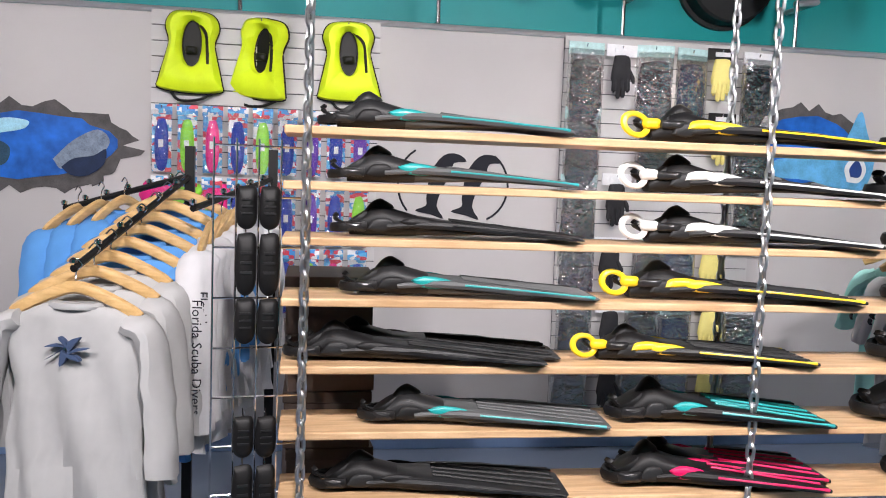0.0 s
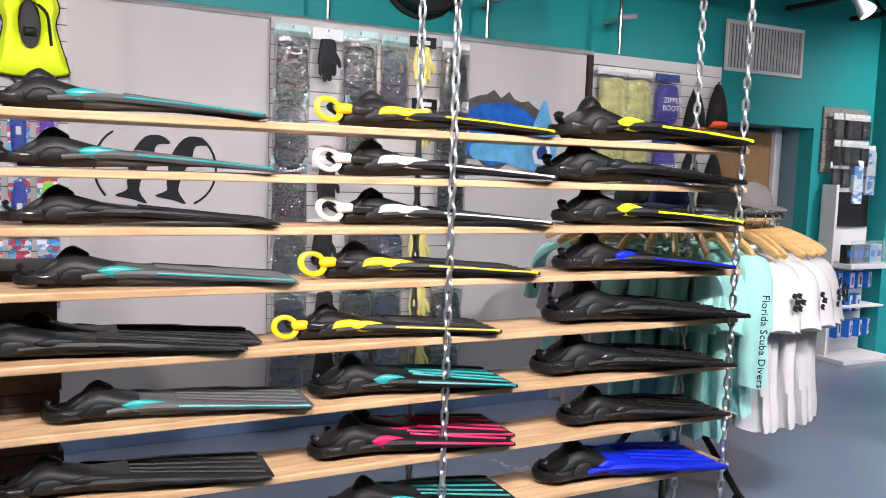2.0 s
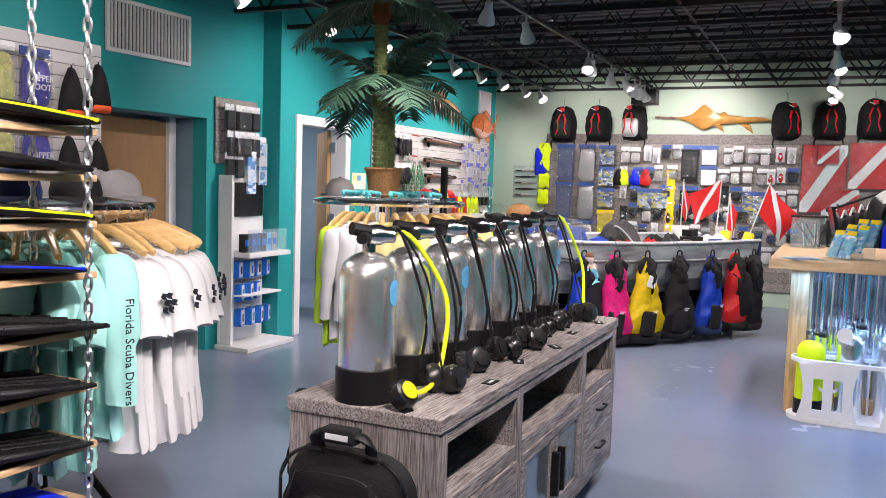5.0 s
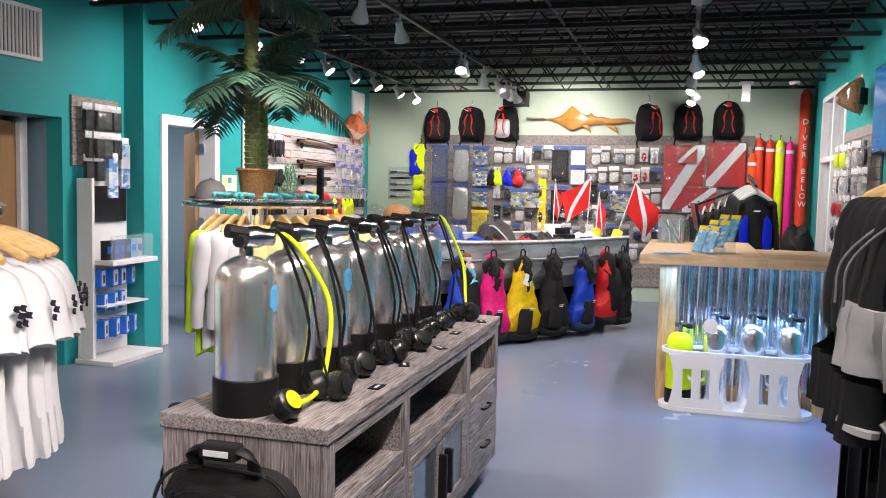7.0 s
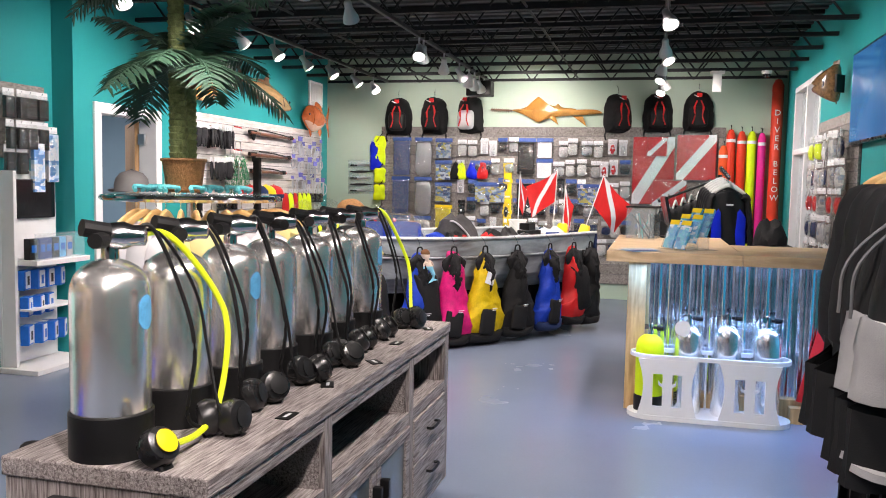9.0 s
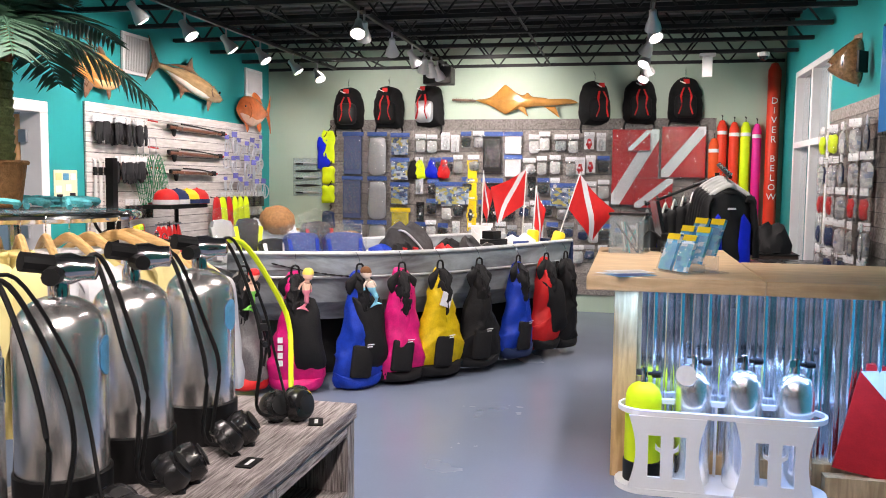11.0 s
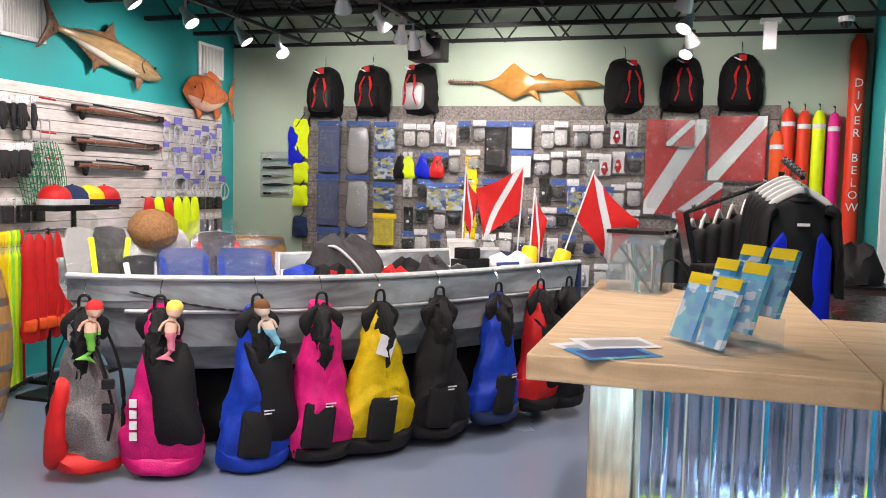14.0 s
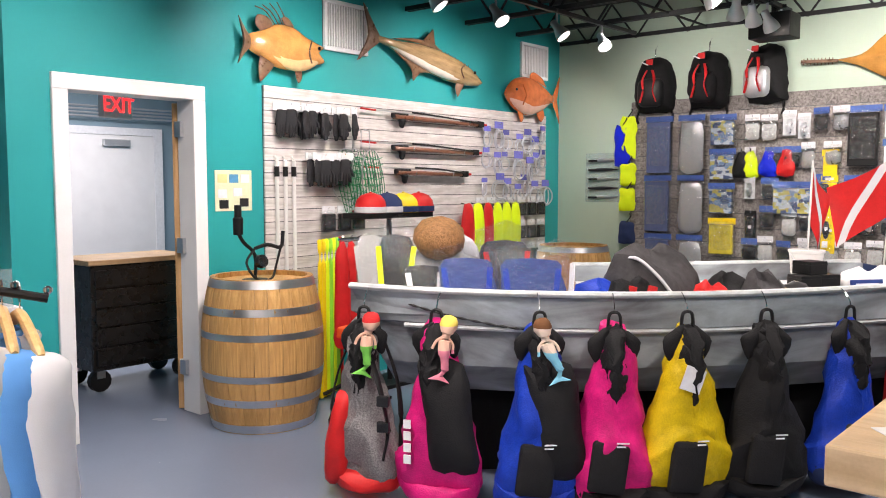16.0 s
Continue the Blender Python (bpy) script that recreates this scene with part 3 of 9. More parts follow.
for x, w in ((2.6, 150), (1.0, 60)):
    spot(x, 3.75, 2.72, x + 0.05, 2.75, 0.8, w)
# added fill for the dark barrel corner; no track head hangs here
spot(8.0, 3.2, 2.72, 8.3, 4.7, 0.9, 80)
spot(7.4, 2.35, 2.72, 7.6, 3.6, 0.2, 190)
for y in (3.2, 1.75, 0.0):
    spot(11.1, y, 2.72, 12.5, y, 2.05, 165 if 1 < y < 2 else 75 if y > 2 else 42, 100)
for x in (-0.8, 1.2, 3.0, 5.0, 7.4, 9.6):
    spot(x, 0.15, 2.72, x + 0.9, 0.9, 0.2, 175)
# added fill on the south wall, standing in for window light
for x in (8.2, 9.8, 11.2):
    spot(x, 0.12, 2.72, x + 0.3, -1.4, 1.5, 130)
lt = bpy.data.lights.new("back_room_lamp", "AREA")
lt.energy, lt.size = 75, 1.0
new("back_room_lamp", lt).matrix_world = look((9.0, 7.2, 2.58), (9.0, 7.2, 0))
# light strip under the counter edge
lt = bpy.data.lights.new("counter_strip", "AREA")
lt.energy, lt.color, lt.shape, lt.size, lt.size_y = 20, (0.22, 0.48, 1.0), "RECTANGLE", 1.5, 0.03
new("counter_strip", lt).matrix_world = pose(6.80, -0.45, 0.985, 0, 0, 90) @ pose(0, 0, 0, 0, 0, 0)


# ---- hanging fin shelf ----
SH = [1.655, 1.510, 1.364, 1.202, 1.020, 0.840, 0.648, 0.450]
SY0, SY1 = 2.215, 2.445
rack = thing("hanging_shelf", "eight pine boards hung on steel chains as a fin display", "shelf")
for z in SH:
    part("shelf_board", box(B(), 0.025, SY0, z - 0.022, 2.63, SY1, z, bev=0.004), M_PINE, rack)
link = B()
pts = []
for i in range(14):
    a = 2 * math.pi * i / 14
    pts.append(Vector((0.010 * math.cos(a), 0, 0.019 * math.sin(a) + (0.006 if math.sin(a) > 0 else -0.006))))
rows = []
for i, p in enumerate(pts):
    d = (pts[(i + 1) % 14] - pts[i - 1]).normalized()
    s = Vector((0, 1, 0))
    u = d.cross(s)
    rows.append([p + (s * math.cos(2 * math.pi * k / 5) + u * math.sin(2 * math.pi * k / 5)) * 0.0055 for k in range(5)])


def chain(x, y, z0, z1):
    bm = B()
    k, z = 0, z0
    while z < z1:
        m = pose(x, y, z, 0, 0, 35 + 90 * (k % 2))
        vs = [[bm.verts.new(m @ p) for p in r] for r in rows]
        for i in range(14):
            a, b = vs[i], vs[(i + 1) % 14]
            for q in range(5):
                bm.faces.new((a[q], b[q], b[(q + 1) % 5], a[(q + 1) % 5]))
        z, k = z + 0.040, k + 1
    return part("chain", bm, M_ZINC, rack, "zinc steel chain", True)


for x in (0.085, 1.375, 2.585):
    chain(x, SY0 - 0.008, 0.25, 2.9)
    chain(x, SY1 + 0.008, 0.25, 2.9)


def fin(L, main, accent, pocket, ring=None, blade=None):
    """A swim fin lying flat, heel at x=0, blade towards +x."""
    f = thing("swim_fin", "", "swim fin", "swim fins on the hanging shelf")
    P = [(0.05, 0.0, 0.032, 0.030), (0.09, 0.0, 0.056, 0.040), (0.14, 0.0, 0.082, 0.046), (0.18, 0.0, 0.088, 0.048), (0.24, 0.0, 0.076, 0.051), (0.32, 0.002, 0.061, 0.057), (0.42, 0.005, 0.051, 0.068),
         (0.56, 0.010, 0.041, 0.082), (0.72, 0.011, 0.029, 0.094), (0.88, 0.006, 0.018, 0.100), (0.98, 0.003, 0.011, 0.102), (1.0, 0.003, 0.008, 0.09)]

    def skin(rows, grow=1.0):
        secs = []
        for x, z0, z1, w in rows:
            c, h = (z0 + z1) / 2, (z1 - z0) / 2 * grow
            e = 0.85 if x < 0.4 else 0.4
            secs.append([Vector((x * L, w * grow * (abs(math.cos(a)) ** e) * (1 if math.cos(a) > 0 else -1), c + h * (abs(math.sin(a)) ** e) * (1 if math.sin(a) > 0 else -1))) for a in [2 * math.pi * i / 18 for i in range(18)]])
        return rings(B(), secs)
    part("blade", skin(P[4:]), blade or main, f, smooth=True)
    part("foot_pocket", skin(P[:6], 1.03), pocket, f, smooth=True)
    mouth = Matrix.Translation((0.088 * L, 0, 0.048)) @ Matrix.Rotation(radians(-34), 4, "Y")
    part("foot_opening", lathe(B(), [(0.002, 0.010), (0.030, 0.011), (0.046, 0.008), (0.050, 0.0), (0.044, -0.02)], 18, mouth @ Matrix.Diagonal((1.0, 0.74, 1, 1))), M_BLACK, f, "dark open foot pocket", True)
    part("tongue", puff(B(), curve_outline([(0.09 * L, 0.050), (0.13 * L, 0.092), (0.165 * L, 0.108), (0.19 * L, 0.104), (0.23 * L, 0.082), (0.17 * L, 0.066)], 3), 0.026, ID, 0.026), pocket, f, smooth=True)
    part("pull_tab", tube(B(), smoothline([(0.06 * L, 0, 0.03), (0.02 * L, -0.01, 0.035), (-0.01 * L, -0.015, 0.05), (0.0, -0.012, 0.06)], 3), [0.010] * 5 + [0.014] * 5, 7, flat=0.5), M_BLACK, f, smooth=True)
    for s in (-1, 1):
        turn = ID if s < 0 else Matrix.Rotation(math.pi, 4, "Z") @ Matrix.Diagonal((-1, 1, 1, 1))
        part("rail", tube(B(), smoothline([(0.20 * L, s * 0.052, 0.028), (0.34 * L, s * 0.064, 0.036), (0.5 * L, s * 0.082, 0.034), (0.75 * L, s * 0.100, 0.022), (0.985 * L, s * 0.105, 0.009)], 4), [0.008] * 4 + [0.0115] * 8 + [0.008] * 4 + [0.005], 7), main, f, smooth=True)
        part("accent_panel", puff(B(), curve_outline([(0.25 * L, 0.046), (0.30 * L, 0.058), (0.37 * L, 0.054), (0.43 * L, 0.040), (0.38 * L, 0.024), (0.29 * L, 0.026)], 3), 0.010, turn @ Matrix.Translation((0, -0.060, 0)), 0.004), accent, f, smooth=True)
        part("accent_stripe", tube(B(), smoothline([(0.46 * L, s * 0.089, 0.038), (0.72 * L, s * 0.106, 0.027), (0.97 * L, s * 0.1085, 0.013)], 4), [0.0035] * 8 + [0.005], 6), accent, f, smooth=True)
        part("instep_panel", puff(B(), curve_outline([(0.12 * L, 0.020), (0.15 * L, 0.050), (0.21 * L, 0.052), (0.23 * L, 0.030), (0.18 * L, 0.012)], 3), 0.008, turn @ Matrix.Translation((0, -0.050, 0)), 0.0), M_CHAR if pocket is M_BLACK else M_BLACK, f, smooth=True)
    for yy in (-0.055, -0.02, 0.02, 0.055):
        part("blade_rib", tube(B(), [(0.46 * L, yy * 0.8, 0.050), (0.72 * L, yy, 0.031), (0.97 * L, yy * 1.15, 0.013)], 0.0042, 5), accent if blade is None else main, f)
    if ring is not None:
        part("pull_ring", ringtube(B(), 0.030, 0.0080, 0, 20, 7, pose(-0.014, -0.034, 0.044, 80, 12, 12) @ Matrix.Diagonal((1.3, 1, 1, 1))), ring, f, "bright pull ring", True)
        part("strap_tab", puff(B(), rounded(0.055, 0.03, 0.012, 3, 0.045 * L, 0.048), 0.018, pose(0, -0.032, 0), 0.006), ring, f, smooth=True)
        part("strap_block", puff(B(), rounded(0.075, 0.024, 0.008, 3, 0.125 * L, 0.046), 0.014, pose(0, -0.046, 0), 0.004), M_BLACKGLOSS, f)
        part("strap_wing", puff(B(), curve_outline([(0.17 * L, 0.034), (0.20 * L, 0.058), (0.27 * L, 0.062), (0.33 * L, 0.050), (0.26 * L, 0.036)], 3), 0.014, pose(0, -0.052, 0), 0.004), ring, f, smooth=True)
    else:
        part("heel_strap", tube(B(), smoothline([(0.12 * L, -0.052, 0.030), (0.03 * L, -0.046, 0.022), (-0.02 * L, 0, 0.020), (0.03 * L, 0.046, 0.022), (0.12 * L, 0.052, 0.030)], 5), 0.009, 6, flat=1.6), M_BLACK, f, smooth=True)
        part("buckle", puff(B(), rounded(0.065, 0.028, 0.008, 3, 0.075 * L, 0.026), 0.014, pose(0, -0.048, 0), 0.004), M_BLACKGLOSS, f)
    return f


F1 = tagged(fin(0.73, M_GREYRUB, M_AQUA, M_CHAR, None, M_GREYRUB), "grey swim fin with aqua side stripes on the pine shelf")
F2 = tagged(fin(0.73, M_CHAR, M_BLACK, M_BLACK), "plain black rubber swim fin on the pine shelf")
F3 = tagged(fin(0.715, M_CHAR, M_YEL, M_BLACK, M_YEL, M_CHAR), "charcoal swim fin with yellow pull ring and tabs")
F4 = tagged(fin(0.715, M_CHAR, M_WHITERUB, M_BLACK, M_WHITERUB, M_CHAR), "charcoal swim fin with white pull ring and tabs")
F5 = tagged(fin(0.555, M_BLACK, M_AQUA, M_BLACK), "short black swim fin with teal blade stripes")
F6 = tagged(fin(0.555, M_BLACK, M_MAGENTA, M_BLACK), "short black swim fin with magenta blade stripes")
F7 = tagged(fin(0.55, M_BLACK, M_HIVIS, M_BLACK, None, M_BLACK), "black swim fin with neon yellow blade edge")
F8 = tagged(fin(0.55, M_BLACK, M_BLUERUB, M_BLACK, None, M_BLACK), "black swim fin with blue blade edge")
F9 = tagged(fin(0.55, M_BLACK, M_BLACKGLOSS, M_BLACK), "black rubber strap fin on the pine shelf")
F10 = tagged(fin(0.55, M_BLUERUB, M_BLUERUB, M_BLACK), "bright blue bladed swim fin with black foot pocket")


def onshelf(k, x, size=0.93, y=2.325, rz=-3):
    return pose(x, y, SH[k] + 0.004, 0, 0, rz) @ Matrix.Scale(size, 4)


spread_out(F1, [onshelf(0, 0.13), onshelf(1, 0.16), onshelf(3, 0.20, 0.96), onshelf(5, 0.26, 0.95)])
spread_out(F2, [onshelf(2, 0.17), onshelf(4, 0.05, 0.97), onshelf(6, 0.13, 0.97), onshelf(4, 0.11, 0.97, 2.40), onshelf(7, 0.2)])
spread_out(F3, [onshelf(0, 1.02, 1.02), onshelf(3, 0.98, 1.02), onshelf(4, 0.90, 0.95)])
spread_out(F4, [onshelf(1, 1.02, 1.03), onshelf(2, 1.03, 1.01)])
spread_out(F5, [onshelf(5, 0.99, 1.16), onshelf(7, 1.05, 1.1)])
spread_out(F6, [onshelf(6, 0.99, 1.16), onshelf(6, 1.06, 1.12, 2.40)])
spread_out(F7, [onshelf(0, 1.83, 1.38), onshelf(2, 1.86, 1.30)])
spread_out(F8, [onshelf(3, 1.87, 1.24)])
spread_out(F9, [onshelf(1, 1.79, 1.40), onshelf(4, 1.84, 1.42), onshelf(5, 1.80, 1.40), onshelf(6, 1.92, 1.2)])
spread_out(F10, [onshelf(7, 1.83, 1.34)])


# ---- rustic cabinet with tanks ----
CX0, CX1, CY0, CY1, CT = 2.765, 4.91, 1.05, 1.56, 0.856
cab = thing("media_cabinet", "rustic grey weathered wood cabinet on casters", "cabinet")
part("top", box(B(), CX0 - 0.006, CY0 - 0.006, CT - 0.045, CX1 + 0.006, CY1 + 0.006, CT, bev=0.004), M_RUSTIC, cab)
part("side_panel", box(B(), CX0, CY0 + 0.02, 0.13, CX0 + 0.04, CY1, CT - 0.046, bev=0.003), M_RUSTICV, cab)
part("side_panel", box(B(), CX1 - 0.04, CY0 + 0.02, 0.13, CX1, CY1, CT - 0.046, bev=0.003), M_RUSTICV, cab)
part("back_panel", box(B(), CX0 + 0.04, CY1 - 0.03, 0.13, CX1 - 0.04, CY1, CT - 0.046), M_RUSTIC, cab)
part("bottom", box(B(), CX0 + 0.04, CY0 + 0.02, 0.13, CX1 - 0.04, CY1 - 0.03, 0.17), M_RUSTIC, cab)
part("mid_shelf", box(B(), CX0 + 0.04, CY0 + 0.02, 0.56, CX1 - 0.04, CY1 - 0.03, 0.59), M_RUSTIC, cab)
for x0, x1 in ((CX0, CX0 + 0.06), (3.42, 3.48), (4.28, 4.34), (CX1 - 0.06, CX1)):
    part("front_stile", box(B(), x0, CY0, 0.13, x1, CY0 + 0.019, CT - 0.046, bev=0.003), M_RUSTICV, cab)
for z0, z1 in ((0.13, 0.18), (0.55, 0.60), (CT - 0.085, CT - 0.046)):
    for x0, x1 in ((CX0 + 0.06, 3.42), (3.48, 4.28), (4.34, CX1 - 0.06)):
        part("front_rail", box(B(), x0, CY0 + 0.001, z0, x1, CY0 + 0.018, z1, bev=0.003), M_RUSTIC, cab)
for x in (3.45, 4.31):
    part("divider", box(B(), x - 0.02, CY0 + 0.02, 0.59, x + 0.02, CY1 - 0.03, CT - 0.046), M_RUSTIC, cab)
for x0, x1, n in ((CX0 + 0.062, 3.418, 2), (4.342, CX1 - 0.062, 2)):
    for i in range(n):
        z0 = 0.182 + i * 0.184
        dw = part("drawer", box(B(), x0, CY0 - 0.006, z0, x1, CY0 + 0.018, z0 + 0.18, bev=0.005), M_RUSTIC, cab)
        xm = (x0 + x1) / 2
        part("handle", tube(B(), smoothline([(xm - 0.06, CY0 - 0.004, z0 + 0.1), (xm - 0.055, CY0 - 0.03, z0 + 0.1), (xm + 0.055, CY0 - 0.03, z0 + 0.1), (xm + 0.06, CY0 - 0.004, z0 + 0.1)], 3), 0.006, 6), M_BLACK, dw)
M_SMOKE = mat("smoked_glass", (0.10, 0.12, 0.13), 0.08, var=0.1, bump=0)
for x0, x1, xh in ((3.482, 3.878, 3.84), (3.882, 4.278, 3.92)):
    d = part("door", box(B(), x0 + 0.05, CY0 + 0.004, 0.235, x1 - 0.05, CY0 + 0.010, 0.50), M_SMOKE, cab, "dark glass cabinet door")
    for a in ((x0, 0.182, x1, 0.232), (x0, 0.503, x1, 0.548), (x0, 0.234, x0 + 0.048, 0.501), (x1 - 0.048, 0.234, x1, 0.501)):
        part("door_frame", box(B(), a[0], CY0 - 0.006, a[1], a[2], CY0 + 0.018, a[3], bev=0.004), M_RUSTIC, d)
    part("handle", box(B(), xh - 0.012, CY0 - 0.04, 0.28, xh + 0.012, CY0 - 0.007, 0.46, bev=0.004), M_BLACK, d)
for x in (CX0 + 0.1, CX1 - 0.1):
    for y in (CY0 + 0.1, CY1 - 0.1):
        part("caster", tube(B(), [(x, y - 0.02, 0.05), (x, y + 0.02, 0.05)], 0.05, 12), M_BLACK, cab)
        part("caster_plate", box(B(), x - 0.035, y - 0.035, 0.1, x + 0.035, y + 0.035, 0.129), M_ZINC, cab)


def tank(body, r=0.088, h=0.448, boot=True, label=""):
    t = thing("scuba_tank", label, "scuba tank", "scuba tanks")
    prof = [(r * 0.9, 0.0), (r, 0.015), (r, h * 0.82), (r * 0.975, h * 0.868), (r * 0.88, h * 0.92), (r * 0.70, h * 0.96), (r * 0.46, h * 0.987), (r * 0.24, h)]
    part("cylinder", lathe(B(), prof, 32), body, t, smooth=True)
    if boot:
        part("boot", lathe(B(), [(r + 0.005, 0.0), (r + 0.006, 0.1), (r + 0.0015, 0.103), (r + 0.001, 0.06)], 32), M_BLACK, t, "black rubber boot", smooth=True)
    v = part("valve", lathe(B(), [(0.02, h - 0.003), (0.02, h + 0.02), (0.016, h + 0.03), (0.016, h + 0.07), (0.012, h + 0.075)], 14), M_CHROME, t, "chrome valve", smooth=True)
    part("valve_knob", tube(B(), [(-0.02, 0, h + 0.045), (-0.04, 0, h + 0.045), (-0.042, 0, h + 0.045), (-0.085, 0, h + 0.045)], [0.010, 0.010, 0.019, 0.017], 10), M_BLACK, v)
    part("valve_post", box(B(), 0.004, -0.012, h + 0.03, 0.04, 0.012, h + 0.065, bev=0.004), M_CHROME, v)
    return t


T1 = tank(M_TANK, label="brushed steel scuba tank with a black boot")
st = part("sticker", B(), M_CARD, T1, "round blue sticker")
bm = B()
secs = []
for q in range(6):
    a = radians(-118 + q * 7)
    zc, hh = 0.33, 0.040 * math.sqrt(max(0.05, 1 - ((q - 2.5) / 2.9) ** 2))
    secs.append([Vector((0.0895 * math.cos(a), 0.0895 * math.sin(a), zc - hh)), Vector((0.0895 * math.cos(a), 0.0895 * math.sin(a), zc + hh))])
rings(bm, secs, close=False, cap=False)
bm.to_mesh(st.data)
bm.free()
TX = [2.855 + 0.273 * k for k in range(7)]
spread_out(T1, [pose(x, 1.345 + 0.015 * math.sin(3 * i), CT + 0.001, 0, 0, (15, 40, 5, 60, 28, 50, 10)[i]) for i, x in enumerate(TX)])


def regulator(i, x, y):
    """First stage, hoses and second stages hanging from one tank valve."""
    random.seed(20 + i)
    g = thing("scuba_regulator", "black scuba regulator set with hoses draped to the cabinet top" if i else "scuba regulator with a neon yellow octopus hose", "regulator", "regulator sets")
    zt = CT + 0.492
    part("first_stage", lathe(B(), [(0.016, -0.03), (0.03, -0.028), (0.032, 0.0), (0.024, 0.02), (0.024, 0.045), (0.014, 0.05)], 14, pose(x + 0.01, y - 0.03, zt + 0.01, 0, 90, -60)), M_CHROME, g, smooth=True)
    part("yoke_knob", tube(B(), [(x - 0.02, y - 0.01, zt + 0.02), (x - 0.07, y + 0.02, zt + 0.03)], 0.02, 10), M_BLACK, g)
    ends = [(x + 0.16 + random.uniform(-.03, .03), CY0 + 0.15), (x - 0.06 if i == 0 else x + 0.24, CY0 + 0.10 + random.uniform(0, .05)), (x + 0.20, CY0 + 0.09)]
    for k, (ex, ey) in enumerate(ends if i % 3 == 0 else ends[:2]):
        hose_m = M_HOSEY if (k == 1 and i in (0, 6)) else M_BLACK
        out = (0.10, 0.26 if hose_m is M_HOSEY else 0.07, 0.15)[k] + random.uniform(-0.02, 0.03)
        pts = [(x + 0.02, y - 0.03, zt), (x + 0.02 + out * 0.45, y - 0.06, zt + random.uniform(0.0, 0.03)), (x + out, y - 0.11, zt - random.uniform(0.12, 0.17)), (x + out * 1.05, y - 0.14, CT + random.uniform(0.19, 0.24)), (x + out * 0.8 + 0.02, ey + 0.02, CT + 0.07), ((ex + x + out) / 2, ey, CT + 0.03), (ex, ey, CT + 0.042)]
        part("hose", tube(B(), smoothline(pts, 6), (0.0078 if hose_m is M_HOSEY else 0.0052) if k != 2 else 0.004, 7), hose_m, g, "neon yellow hose" if hose_m is M_HOSEY else "", True)
        m = pose(ex, ey, CT + 0.047, random.uniform(50, 80), 0, random.uniform(-40, 50))
        ss = part("second_stage", lathe(B(), [(0.022, -0.03), (0.042, -0.022), (0.046, 0.0), (0.04, 0.02), (0.024, 0.026)], 18, m), M_BLACKGLOSS, g, smooth=True)
        part("purge_cover", lathe(B(), [(0.026, 0.0265), (0.028, 0.031), (0.012, 0.034)], 16, m), M_YEL if (k == 1 and i in (0, 6)) else M_CHAR, ss, smooth=True)
        part("mouthpiece", box(B(), -0.02, -0.06, -0.028, 0.02, -0.03, -0.005, m, 0.006), M_BLACK, ss)
    return g


M_HOSEY = mat("neon_hose", (0.78, 0.95, 0.02), 0.35, var=0.05)
for i, x in enumerate(TX):
    regulator(i, x, 1.345)
for i in range(5):
    tgx = 3.25 + i * 0.36
    tg = thing("price_card", "small black price card lying on the cabinet top", "card", "price cards", at=(tgx, 1.09 + 0.03 * (i % 2), CT + 0.001), rz=20 * (i % 3))
    part("card", box(B(), -0.035, -0.02, 0, 0.035, 0.02, 0.003), M_BLACK, tg)
    part("print", box(B(), -0.02, -0.006, 0.0031, 0.02, 0.004, 0.0036), M_CARDWHITE, tg)

# black gear bag on the floor before the cabinet
bag = thing("gear_bag", "black padded regulator bag hung on the cabinet side", "bag", at=(2.692, 1.29, 0.34), rz=-90)
part("body", crumple(puff(B(), rounded(0.42, 0.42, 0.12, 6, 0, 0.21), 0.10, ID, 0.075), 0.006), M_CLOTHBLACK, bag, smooth=True)
part("front_pocket", puff(B(), rounded(0.30, 0.26, 0.10, 6, 0, 0.17), 0.06, pose(0, -0.10, 0), 0.0), M_CLOTHBLACK, bag, smooth=True)
part("piping", tube(B(), smoothline([(x, -0.055, z) for x, z in rounded(0.415, 0.415, 0.12, 6, 0, 0.21)] , 2), 0.006, 6), M_BLACKGLOSS, bag)
part("handle", tube(B(), smoothline([(-0.09, -0.04, 0.41), (-0.07, -0.06, 0.47), (0.07, -0.06, 0.47), (0.09, -0.04, 0.41)], 5), 0.022, 8, flat=0.5), M_BLACK, bag, smooth=True)
part("logo_shape", ringtube(B(), 0.06, 0.006, 0, 20, 4, pose(0, -0.166, 0.17, 90)), M_CARDWHITE, bag)
part("logo_stroke", box(B(), -0.008, -0.170, 0.12, 0.006, -0.162, 0.23), M_CARDWHITE, bag)
part("handle_wrap", box(B(), -0.055, -0.088, 0.448, 0.055, -0.034, 0.492, bev=0.010), M_CLOTHBLACK, bag)
part("logo_bar", box(B(), -0.036, -0.091, 0.462, 0.036, -0.0885, 0.478), M_CARDWHITE, bag)
part("zip", tube(B(), [(x, -0.100, z) for x, z in rounded(0.33, 0.33, 0.11, 6, 0, 0.20)[:13]], 0.004, 5), M_CHAR, bag)
for sg in (-1, 1):
    part("side_strap", tube(B(), smoothline([(sg * 0.12, -0.10, 0.36), (sg * 0.15, -0.13, 0.22), (sg * 0.13, -0.12, 0.06)], 4), 0.012, 6, flat=0.4), M_BLACK, bag, smooth=True)

